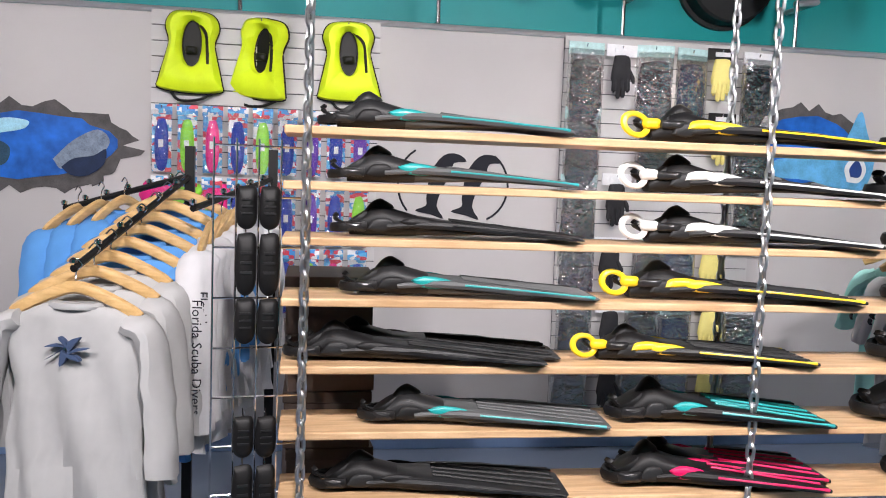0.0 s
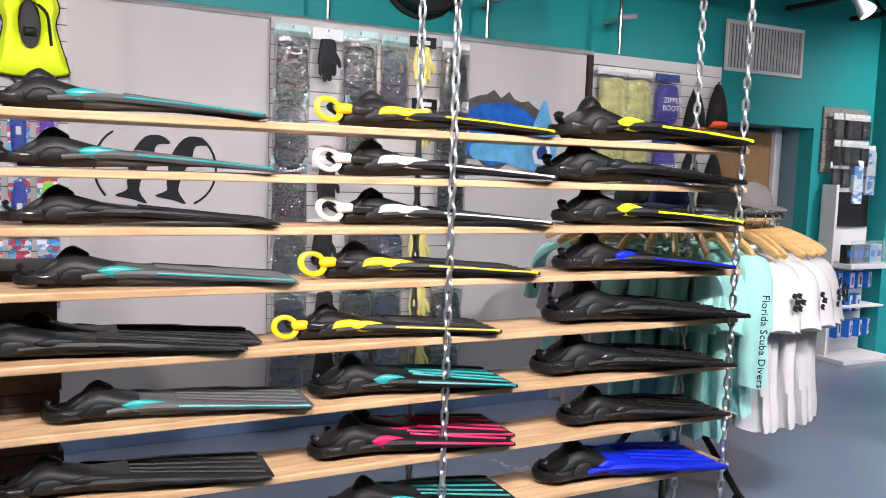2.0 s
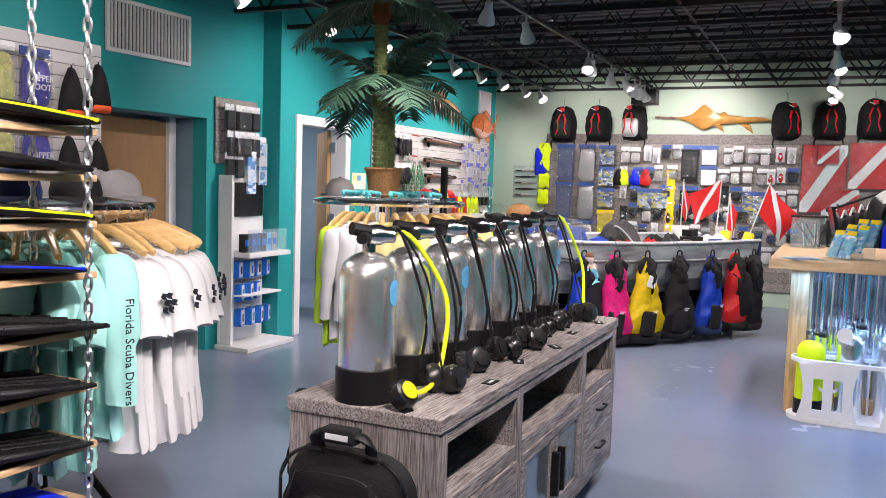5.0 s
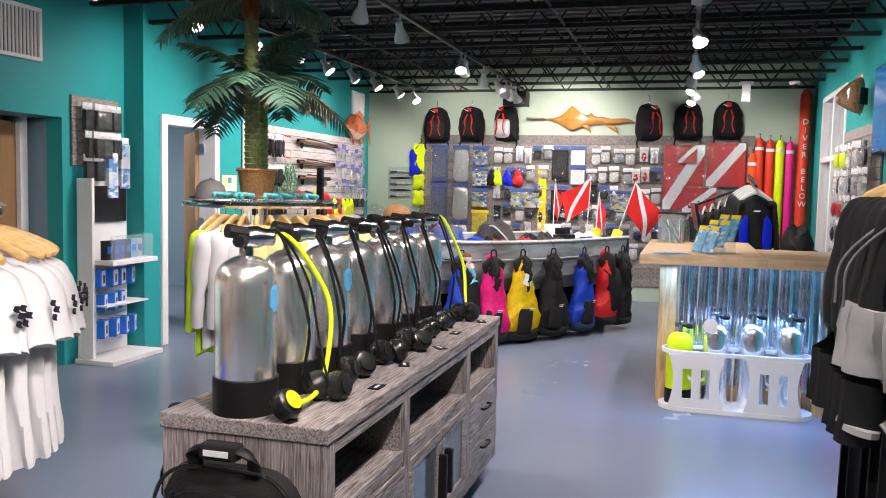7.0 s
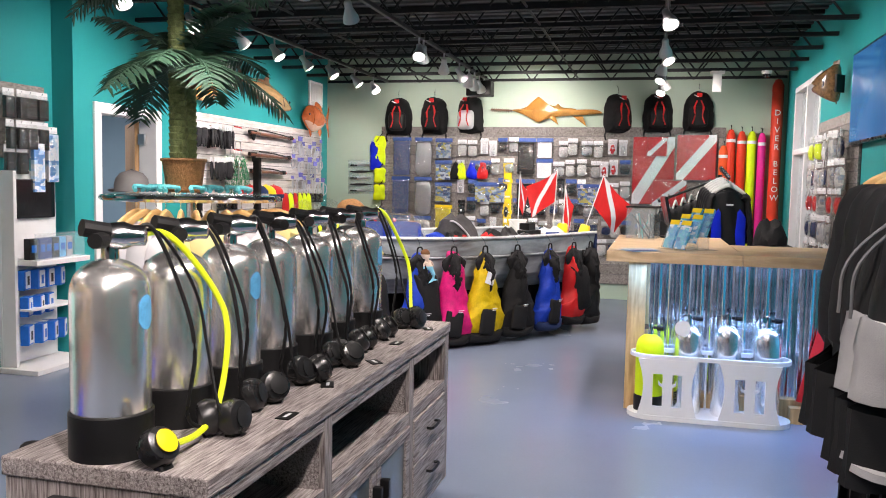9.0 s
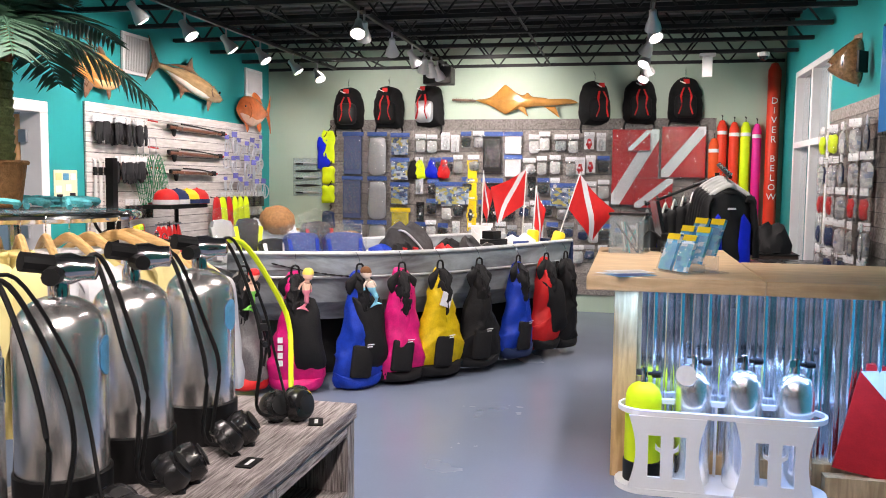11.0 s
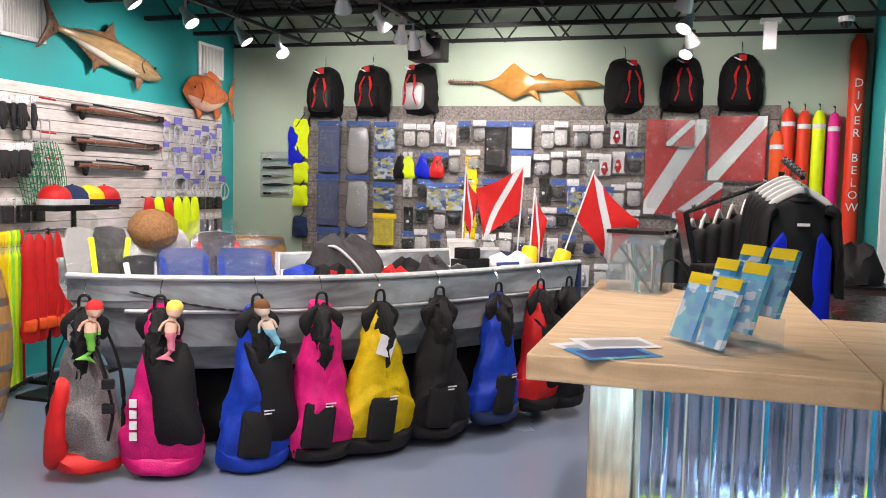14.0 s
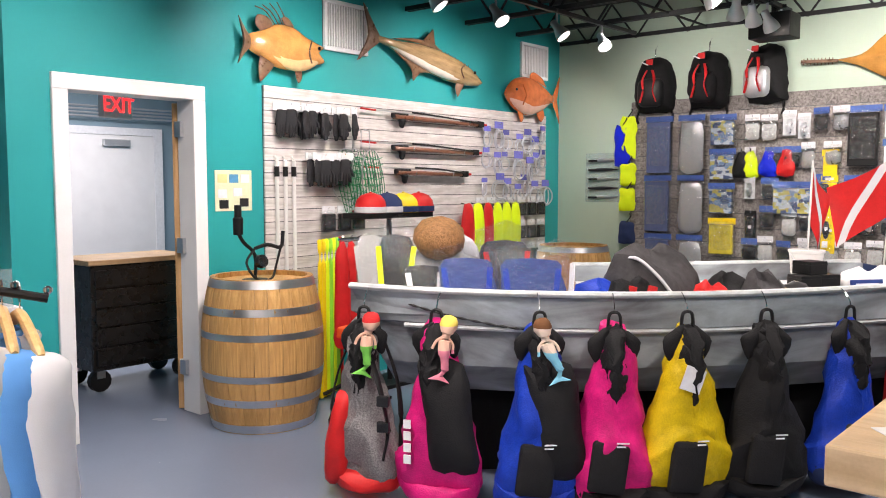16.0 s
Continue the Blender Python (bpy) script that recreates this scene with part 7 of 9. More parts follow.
mu = thing("whale_mural", "wall mural of a whale in blue sea through a broken hole", "mural")
part("edge", plate(B(), ragged(-1.22, 1.66, 1.0, 0.46, 56, 2, 0.12), 4.604, 4.6095), M_RAG, mu, "dark broken plaster edge")
part("sea", plate(B(), ragged(-1.24, 1.67, 0.86, 0.34, 26, 5, 0.08), 4.600, 4.6035), M_SEA, mu, "blue water")
part("whale", plate(B(), curve_outline([(-1.12, 1.60), (-1.02, 1.70), (-0.90, 1.76), (-0.84, 1.70), (-0.90, 1.62), (-1.02, 1.60), (-1.08, 1.55)], 4), 4.597, 4.5995), M_WHALE, mu, "grey whale")
part("whale_belly", plate(B(), curve_outline([(-1.08, 1.56), (-1.02, 1.605), (-0.92, 1.625), (-0.86, 1.66), (-0.87, 1.58), (-0.95, 1.52), (-1.03, 1.52)], 4), 4.5945, 4.5965), mat("deep_print", (0.012, 0.025, 0.07), 0.6, var=0.3, scale=20), mu, "dark whale belly")
part("sunlit_water", plate(B(), curve_outline([(-1.56, 1.72), (-1.46, 1.75), (-1.36, 1.80), (-1.24, 1.79), (-1.26, 1.75), (-1.34, 1.73), (-1.44, 1.715)], 4), 4.5975, 4.5995), mat("pale_water_print", (0.36, 0.66, 0.80), 0.5, var=0.4, scale=12), mu, "pale sunlit water")
mu.location = (-0.11, 0, -0.04)
part("far_whale", plate(B(), curve_outline([(-1.60, 1.63), (-1.50, 1.68), (-1.40, 1.69), (-1.33, 1.65), (-1.35, 1.57), (-1.45, 1.545), (-1.56, 1.57)], 4), 4.597, 4.5995), mat("dim_print", (0.025, 0.07, 0.12), 0.6, var=0.6, scale=14), mu, "dim second whale")
ms = thing("shark_mural", "wall mural of a blue shark bursting through the wall", "mural")
part("edge", plate(B(), ragged(2.98, 1.80, 0.76, 0.46, 40, 8, 0.13), 4.604, 4.6095), M_RAG, ms, "dark broken plaster edge")
part("sea", plate(B(), ragged(2.98, 1.78, 0.66, 0.40, 18, 9, 0.08), 4.600, 4.6035), M_SEA, ms, "blue water")
part("shark", plate(B(), curve_outline([(3.22, 1.55), (3.36, 1.56), (3.42, 1.72), (3.36, 1.90), (3.31, 2.02), (3.24, 1.88), (3.16, 1.74), (2.80, 1.72), (2.78, 1.62), (3.0, 1.60)], 4), 4.597, 4.5995), M_SHARK, ms, "pale blue shark")
part("mouth", plate(B(), curve_outline([(3.25, 1.60), (3.33, 1.60), (3.37, 1.68), (3.31, 1.76), (3.23, 1.69)], 4), 4.5945, 4.5965), M_CARDWHITE, ms, "pale open jaws")
part("throat", plate(B(), curve_outline([(3.27, 1.63), (3.325, 1.63), (3.34, 1.68), (3.305, 1.73), (3.26, 1.68)], 4), 4.592, 4.594), M_BLUEDK, ms)
dc = thing("dolphin_decal", "black leaping dolphin silhouettes painted on the grey wall", "decal")
for k, (dx, fl) in enumerate(((0.72, 1), (0.92, 1))):
    part("dolphin", plate(B(), curve_outline([(dx + fl * x, z) for x, z in ((0.0, 1.42), (0.02, 1.56), (0.09, 1.66), (0.17, 1.67), (0.22, 1.63), (0.15, 1.62), (0.13, 1.55), (0.09, 1.48), (0.06, 1.38), (0.10, 1.31), (0.03, 1.33), (-0.06, 1.35), (0.0, 1.38))], 3), 4.604, 4.6095), M_INK, dc)
for k, (cx, r) in enumerate(((0.72, 0.16), (1.00, 0.18))):
    part("swirl", tube(B(), [(cx + r * math.cos(a / 10), 4.607, 1.5 + 0.2 * math.sin(a / 10)) for a in range((20 if k == 0 else -12), (42 if k == 0 else 12), 2)], 0.006, 5, flat=1.0), M_INK, dc)

# packs and bags on the boots slatwall
P_B = packet(0.26, 0.36, M_CARDWHITE, mat("clear_yellow", (0.55, 0.55, 0.22), 0.4, var=0.5, scale=20), "clear bag with a yellow print and dark boots", "boots", "boot bags", "soft", True, 0.05)
spread_out(P_B, [pose(3.86, 4.655, 2.26), pose(4.08, 4.655, 2.26), pose(3.86, 4.655, 1.80), pose(4.08, 4.655, 1.80)])
P_B2 = packet(0.22, 0.34, M_BLUEDK, mat("violet_bag", (0.06, 0.05, 0.34), 0.4), "blue printed bag of zipper boots", "boots", "boot bags", "soft", True, 0.06)
lettering("ZIPPER\nBOOTS", 0.055, pose(0.0, -0.122, -0.2), M_CARDWHITE, P_B2)
spread_out(P_B2, [pose(4.35, 4.655, 2.25), pose(4.35, 4.655, 1.78)])
for i, (x, z) in enumerate(((4.62, 2.20), (4.84, 2.25), (4.60, 1.76), (4.83, 1.74))):
    g = thing("mesh_pouch", "black mesh drawstring pouch with a red base", "pouch", "mesh pouches", at=(x, 4.655, z))
    hookpeg(g, 0, 0)
    part("pouch", puff(B(), curve_outline([(-0.02, -0.02), (0.02, -0.02), (0.07, -0.14), (0.10, -0.30), (0.08, -0.34), (-0.08, -0.34), (-0.10, -0.30), (-0.07, -0.14)], 3), 0.07, pose(0, -0.05, 0), 0.01), M_CLOTHBLACK, g, smooth=True)
    part("base", puff(B(), rounded(0.19, 0.06, 0.02, 3, 0, -0.31), 0.085, pose(0, -0.045, 0), 0.01), M_ORANGE, g, smooth=True)
    part("cord", tube(B(), [(0, -0.06, 0.0), (0, -0.06, -0.04)], 0.005, 5), M_BLACK, g)

# accessories board and white display unit
random.seed(40)
P_A = packet(0.11, 0.20, M_CARDWHITE, M_CHAR, "dark accessory in a clear packet", "packet", "accessory packets", "box")
spread_out(P_A, [pose(6.53 + 0.12 * c, 4.925, 2.12 - 0.23 * r, 0, 0, random.uniform(-15, 15)) for r in range(2) for c in range(4)] + [pose(6.53 + 0.13 * c, 4.925, 1.70, 0, 0, 0) for c in range(2)])
P_A2 = packet(0.14, 0.42, M_CARDWHITE, printed("pale_blue_pack", ((0.45, 0.62, 0.80), (0.70, 0.74, 0.78), (0.10, 0.25, 0.55)), 20), "long pale blue accessory pack", "packet", "accessory packets", "box")
spread_out(P_A2, [pose(6.82, 4.925, 1.78), pose(6.98, 4.925, 1.86)])
un = thing("display_unit", "white display column with a dark screen and shelves", "display unit", at=(6.45, 4.60, 0))
un.scale = (1.3, 1, 1.015)
part("back_panel", box(B(), 0, 0.29, 0.04, 0.46, 0.32, 1.50, bev=0.004), M_WHITE, un)
part("side_panel", box(B(), 0, 0.17, 0.04, 0.025, 0.288, 1.50, bev=0.003), M_WHITE, un)
part("base", box(B(), -0.03, -0.05, 0.0, 0.49, 0.32, 0.038, bev=0.004), M_WHITE, un)
part("shelf", box(B(), 0.026, 0.0, 0.80, 0.49, 0.288, 0.84, bev=0.004), M_WHITE, un)
part("shelf", box(B(), 0.026, 0.06, 0.46, 0.45, 0.288, 0.475, bev=0.002), M_WHITE, un)
part("screen", box(B(), 0.08, 0.262, 1.14, 0.43, 0.288, 1.44, bev=0.006), M_SCREEN, un, "black blank screen")
part("acrylic_front", box(B(), 0.03, 0.02, 0.841, 0.46, 0.026, 1.04), M_ACRYL, un, "clear acrylic front")
M_BOXBLUE = mat("blue_carton", (0.015, 0.16, 0.62), 0.4, var=0.15, scale=20, spread=0.1)
random.seed(41)
for r, (z, n, y, h) in enumerate(((0.853, 6, 0.10, 0.16), (0.62, 4, 0.16, 0.15), (0.42, 3, 0.16, 0.15), (0.20, 4, 0.14, 0.15))):
    for c in range(n):
        w = 0.038 if r == 0 else 0.055
        bx = thing("product_box", "dark blue bottle box on the display unit shelf" if r == 0 else "blue and white product box hung on the display unit", "box", "boxes on the display unit", at=(6.45 + 0.10 + (0.082 if r == 0 else 0.128) * c, 4.60 + y + random.uniform(0, .03), z), rz=random.uniform(-8, 8) if r == 0 else random.uniform(12, 28))
        part("carton", box(B(), -w, -0.03, 0.0006, w, 0.03, h, bev=0.003), (M_CHAR, M_BLUEDK, M_BLUEDK, M_CHAR, M_CARD, M_LAMPCASE)[c] if r == 0 else M_BOXBLUE, bx)
        part("front_card", box(B(), -w * 0.55 if r else -w * 0.6, -0.0335, h * 0.08 if r else h * 0.35, w * 0.98 if r else w * 0.6, -0.0305, h * 0.94 if r else h * 0.7), M_CARDWHITE if r else M_BOXBLUE, bx, "pale printed front")
        if r:
            part("picture", box(B(), -w * 0.1, -0.0365, h * 0.25, w * 0.5, -0.034, h * 0.7), M_CHAR if (c + r) % 2 else M_BOXBLUE, bx)
            part("peg", tube(B(), [(0, 0.028, h - 0.01), (0, 0.15, h - 0.01)], 0.003, 5), M_CHROME, bx)


# fish trophies
def fishbody(name, label, L, H, T, mats, m, tail=1.0, fins=(), group="fish trophies", back=None, under=None):
    """A mounted fish with its head at +x; profile swollen to a body."""
    f = thing(name, label, "fish trophy", group)
    f.matrix_basis = m
    top = [(0.5, 0.0), (0.42, 0.24), (0.28, 0.44), (0.05, 0.5), (-0.2, 0.34), (-0.38, 0.13), (-0.42, 0.10)]
    bot = [(-0.42, -0.10), (-0.36, -0.13), (-0.15, -0.36), (0.1, -0.5), (0.32, -0.36), (0.45, -0.14)]
    O = curve_outline([(x * L, z * H) for x, z in (back or top) + (under or bot)], 4)
    part("body", puff(B(), O, T, ID, 0.01, (1.0, 0.97, 0.88, 0.7, 0.45, 0.15)), mats[0], f, smooth=True)
    part("belly", puff(B(), curve_outline([(x * L, z * H) for x, z in ((-0.34, -0.11), (-0.1, -0.16), (0.2, -0.18), (0.44, -0.10), (0.30, -0.37), (0.1, -0.49), (-0.14, -0.36))], 3), T * 0.55, pose(0, -T * 0.28, 0), 0.0), mats[1], f, smooth=True)
    part("tail_fin", puff(B(), curve_outline([(-0.40 * L, 0.08 * H), (-0.47 * L, 0.34 * H * tail), (-0.55 * L, 0.66 * H * tail), (-0.49 * L, 0.0), (-0.55 * L, -0.66 * H * tail), (-0.47 * L, -0.34 * H * tail), (-0.40 * L, -0.08 * H)], 3), 0.012, pose(0, -0.012, 0), 0.006), mats[2], f, smooth=True)
    for pts in fins:
        part("fin", puff(B(), curve_outline([(x * L, z * H) for x, z in pts], 3), 0.010, pose(0, -0.014, 0), 0.005), mats[2], f, smooth=True)
    part("gill", tube(B(), smoothline([(0.27 * L, -T * 0.85, 0.26 * H), (0.23 * L, -T * 0.98, 0.0), (0.27 * L, -T * 0.85, -0.26 * H)], 5), 0.006, 5), mats[2], f, smooth=True)
    part("eye", lathe(B(), [(0.014, 0.0), (0.012, 0.008), (0.004, 0.012)], 12, pose(0.37 * L, -T * 0.72, 0.12 * H, 90)), M_BLACKGLOSS, f, "glossy black eye")
    part("mount", box(B(), -0.05, 0.0, -0.04, 0.05, 0.05, 0.04), M_BLACK, f)
    return f


M_HOG = mat("hogfish_paint", (0.56, 0.27, 0.08), 0.2, var=0.35, scale=10, coat=0.6)
M_HOGP = mat("hogfish_belly", (0.66, 0.45, 0.22), 0.2, var=0.2, coat=0.6)
M_FINBR = mat("brown_fin", (0.16, 0.09, 0.05), 0.3, var=0.4, scale=30)
M_COB = mat("cobia_paint", (0.36, 0.24, 0.12), 0.18, var=0.4, scale=7, coat=0.6, stretch=(1, 1, 5))
M_COBP = mat("cobia_belly", (0.68, 0.62, 0.55), 0.18, var=0.12, coat=0.6)
M_SNAP = mat("snapper_paint", (0.62, 0.16, 0.05), 0.2, var=0.3, scale=14, coat=0.6)
M_SNAPP = mat("snapper_belly", (0.70, 0.42, 0.32), 0.2, var=0.2, coat=0.6)
FINS = (((-0.28, 0.30), (-0.1, 0.42), (0.05, 0.5), (-0.02, 0.66), (-0.2, 0.52)), ((-0.22, -0.30), (-0.08, -0.38), (-0.16, -0.64), (-0.24, -0.5)), ((0.18, -0.42), (0.28, -0.36), (0.22, -0.68), (0.16, -0.6)))
HFINS = (((-0.30, 0.28), (-0.16, 0.44), (-0.22, 0.62), (-0.34, 0.62), (-0.36, 0.40)), ((-0.30, -0.24), (-0.14, -0.40), (-0.20, -0.62), (-0.30, -0.84), (-0.32, -0.50)), ((0.10, -0.40), (0.18, -0.36), (0.20, -0.62), (0.15, -0.74)), ((-0.02, 0.50), (0.10, 0.48), (0.02, 0.70), (-0.06, 0.66)))
hog = fishbody("hogfish_trophy", "glossy orange-brown hogfish trophy on the teal wall", 0.72, 0.30, 0.07, (M_HOG, M_HOGP, M_FINBR), pose(8.94, YD - 0.055, 2.43, 0, 2, 0), 0.8, HFINS,
               back=[(0.50, 0.20), (0.40, 0.26), (0.25, 0.36), (0.08, 0.52), (-0.12, 0.50), (-0.30, 0.28), (-0.42, 0.15)], under=[(-0.42, -0.15), (-0.30, -0.28), (-0.10, -0.46), (0.12, -0.46), (0.30, -0.30), (0.44, -0.22), (0.50, -0.14), (0.46, -0.04), (0.43, 0.06)])
for k in range(4):
    part("spine", tube(B(), smoothline([(0.02 - 0.03 * k, -0.01, 0.12), (-0.02 - 0.05 * k, -0.01, 0.22), (-0.08 - 0.06 * k, -0.01, 0.30 - 0.02 * k)], 3), 0.004, 5), M_FINBR, hog)
CFINS = (((-0.34, 0.16), (-0.12, 0.40), (0.10, 0.46), (0.03, 0.62), (0.0, 1.15), (-0.04, 0.66), (-0.18, 0.46)), ((-0.30, -0.18), (0.0, -0.44), (-0.07, -0.62), (-0.12, -1.0), (-0.15, -0.58)), ((0.25, -0.42), (0.32, -0.40), (0.30, -0.62), (0.27, -0.98), (0.24, -0.62)))
cob = fishbody("cobia_trophy", "long silver-brown fish trophy on the teal wall", 1.46, 0.225, 0.08, (M_COB, M_COBP, M_FINBR), pose(10.44, YD - 0.055, 2.52, 0, 9, 0), 1.5, CFINS,
               back=[(0.50, -0.08), (0.45, 0.12), (0.34, 0.34), (0.14, 0.48), (-0.08, 0.42), (-0.28, 0.20), (-0.42, 0.09)], under=[(-0.42, -0.09), (-0.30, -0.16), (-0.10, -0.40), (0.12, -0.50), (0.30, -0.45), (0.44, -0.28)])
for k in range(9):
    part("spine", tube(B(), [(0.15 + 0.045 * k, -0.01, 0.095 - 0.003 * k), (0.135 + 0.045 * k, -0.01, 0.125 - 0.004 * k)], [0.004, 0.001], 5), M_FINBR, cob)
fishbody("snapper_trophy", "glossy red snapper trophy on the teal wall", 0.88, 0.36, 0.09, (M_SNAP, M_SNAPP, M_SNAP), pose(11.92, YD - 0.055, 2.33, 0, 0, 0) @ Matrix.Diagonal((-1, 1, 1, 1)), fins=FINS)
M_SAW = mat("sawfish_paint", (0.46, 0.22, 0.05), 0.22, var=0.35, scale=8, coat=0.7)
sw = thing("sawfish_carving", "varnished golden wooden sawfish carving on the green wall", "carving")
sw.matrix_basis = pose(XE - 0.06, 1.60, 2.46, 0, 3, -90)
part("body", puff(B(), curve_outline([(-0.50, 0.01), (-0.30, 0.05), (-0.18, 0.16), (-0.12, 0.20), (-0.05, 0.14), (0.08, 0.09), (0.14, 0.12), (0.20, 0.08), (0.34, 0.07), (0.44, 0.05), (0.62, 0.07), (0.73, 0.03), (0.64, 0.01), (0.50, -0.01), (0.3, -0.03), (0.1, -0.06), (-0.02, -0.10), (-0.1, -0.14), (-0.18, -0.11), (-0.3, -0.05)], 4), 0.07, ID, 0.02), M_SAW, sw, smooth=True)
part("saw", box(B(), -0.76, -0.02, -0.012, -0.47, -0.002, 0.014, bev=0.004), M_FINBR, sw)
for k in range(9):
    for sg in (-1, 1):
        part("tooth", box(B(), -0.74 + 0.028 * k, -0.016, 0.014 if sg > 0 else -0.028, -0.735 + 0.028 * k, -0.008, 0.028 if sg > 0 else -0.012), M_FINBR, sw)
for x0 in (0.05, 0.42):
    part("fin", puff(B(), [(x0 - 0.08, -0.03), (x0 + 0.06, -0.03), (x0 + 0.12, -0.16)], 0.02, pose(0, -0.02, 0), 0.01), M_SAW, sw)
part("mount", box(B(), -0.05, 0.015, -0.03, 0.05, 0.06, 0.03), M_BLACK, sw)
gp = thing("grouper_head", "glossy brown grouper head mount on the south wall", "fish trophy", at=(9.0, YS + 0.10, 2.40), rz=205)
gp.scale = (0.68, 0.68, 0.68)
M_GROUPER = mat("grouper_skin", (0.16, 0.09, 0.04), 0.2, var=0.7, scale=26, coat=0.7)
part("head", puff(B(), curve_outline([(-0.34, 0.03), (-0.26, 0.11), (-0.12, 0.20), (0.02, 0.24), (0.05, 0.0), (0.02, -0.22), (-0.12, -0.19), (-0.25, -0.12), (-0.33, -0.06), (-0.28, -0.01)], 4), 0.13, pose(0, 0, 0, 0, 0, 20), 0.13, (1.0, 0.97, 0.88, 0.74, 0.52, 0.22)), M_GROUPER, gp, smooth=True)
part("gill", tube(B(), smoothline([(-0.09, -0.145, 0.08), (-0.05, -0.15, 0.0), (-0.09, -0.14, -0.09)], 4), 0.010, 6), M_BLACK, gp, smooth=True)
part("dorsal_fin", puff(B(), [(-0.08, 0.20), (0.03, 0.23), (0.03, 0.30), (-0.06, 0.28)], 0.012, pose(0, 0, 0, 0, 0, 20), 0.012), M_FINBR, gp)
part("chin_fin", puff(B(), [(-0.03, -0.13), (0.05, -0.13), (0.01, -0.26)], 0.015, ID, 0.015), M_FINBR, gp)
part("plaque", box(B(), 0.03, -0.09, -0.11, 0.06, 0.08, 0.11, pose(0, 0, 0, 0, 0, 20), 0.006), M_BLACK, gp)

# gloves, nets, spearguns and gear on the teal slatwall
gl = packet(0.13, 0.27, M_CARDWHITE, M_GLOVEDK, "black work glove on a white card", "glove", "gloves on the teal slatwall", "glove", False)
random.seed(50)
GP = []
for z in (2.04, 1.70):
    for k in range(11 if z > 1.9 else 7):
        GP.append(pose(8.90 + 0.062 * k + (0.22 if z < 1.9 else 0), YD - 0.024 - 0.03 * (k % 3), z + random.uniform(-.01, .01), 0, 0, random.uniform(-30, 30)))
spread_out(gl, GP)


def speargun(x0, x1, z, lab):
    g = thing("speargun", lab, "speargun", "spearguns on the slatwall")
    y = YD - 0.075
    part("barrel", tube(B(), [(x0, y, z), (x1, y, z - 0.012)], [0.024, 0.017], 10, flat=0.9), mat("speargun_wood", (0.20, 0.075, 0.04), 0.3, var=0.3, scale=20, coat=0.4), g)
    part("grip", puff(B(), curve_outline([(x0 + 0.02, z - 0.005), (x0 + 0.13, z - 0.005), (x0 + 0.13, z - 0.03), (x0 + 0.11, z - 0.085), (x0 + 0.07, z - 0.08), (x0 + 0.06, z - 0.03)], 3), 0.02, pose(0, y, 0), 0.02), M_BLACK, g, smooth=True)
    part("stock", box(B(), x0 - 0.02, y - 0.016, z - 0.012, x0 + 0.16, y + 0.016, z + 0.028, bev=0.008), M_BLACK, g)
    part("muzzle", box(B(), x1 - 0.06, y - 0.022, z - 0.03, x1 + 0.02, y + 0.022, z + 0.02, bev=0.006), M_BLACK, g)
    part("red_tip", tube(B(), [(x1 + 0.02, y, z - 0.008), (x1 + 0.07, y, z - 0.008)], 0.012, 7), M_RED, g)
    part("shaft", tube(B(), [(x0 - 0.34, y, z + 0.04), (x1 + 0.04, y, z + 0.018)], 0.005, 5), M_ZINC, g)
    part("shaft_end", tube(B(), [(x0 - 0.36, y, z + 0.0402), (x0 - 0.20, y, z + 0.035)], 0.0075, 5), M_RED, g)
    part("band", tube(B(), smoothline([(x1 - 0.03, y - 0.02, z), (x0 + 0.5, y - 0.03, z + 0.03), (x0 + 0.2, y - 0.02, z + 0.04)], 4), 0.008, 6), M_CHAR, g)
    for xx in (x0 + 0.2, x1 - 0.2):
        part("wall_hook", tube(B(), [(xx, YD - 0.024, z - 0.025), (xx, y - 0.03, z - 0.025), (xx, y - 0.035, z + 0.01)], 0.004, 5), M_CHROME, g)


speargun(10.0, 11.12, 2.03, "dark wooden speargun with a red tip")
speargun(10.0, 11.05, 1.78, "dark wooden speargun with a red tip")
speargun(10.03, 10.90, 1.59, "dark wooden speargun with a red tip")
for k in range(4):
    nt = thing("landing_net", "green landing net with a wire hoop", "net", "landing nets", at=(9.50 + 0.06 * k, YD - 0.06 - 0.03 * k, 1.56), rz=-15 + 8 * k)
    part("hoop", ringtube(B(), 0.20, 0.006, 0, 28, 6, pose(0, 0, 0, 90) @ Matrix.Diagonal((0.62, 1, 1, 1))), M_ZINC, nt, smooth=True)
    bm = B()
    for q in range(7):
        x = -0.10 + 0.033 * q
        tube(bm, smoothline([(x, 0, math.sqrt(max(0, 1 - (x / 0.124) ** 2)) * 0.2), (x * 0.9 + 0.01, -0.05, -0.10), (x * 0.4 + 0.03, -0.04, -0.32)], 3), 0.003, 4)
    for q in range(9):
        z = 0.14 - 0.05 * q
        w = 0.11 * (1 - max(0, q - 3) / 8)
        tube(bm, [(-w, -0.02 - 0.006 * q, z), (0, -0.035 - 0.003 * q, z - 0.02), (w, -0.02 - 0.003 * q, z)], 0.003, 4)
    part("netting", bm, mat("green_net", (0.01, 0.22, 0.09), 0.6) if k == 0 else bpy.data.materials["green_net"], nt, "green mesh")
    part("handle", tube(B(), [(0, 0.02, 0.2), (0, 0.02, 0.34), (0, 0.075, 0.35)], 0.007, 6), M_ZINC, nt)
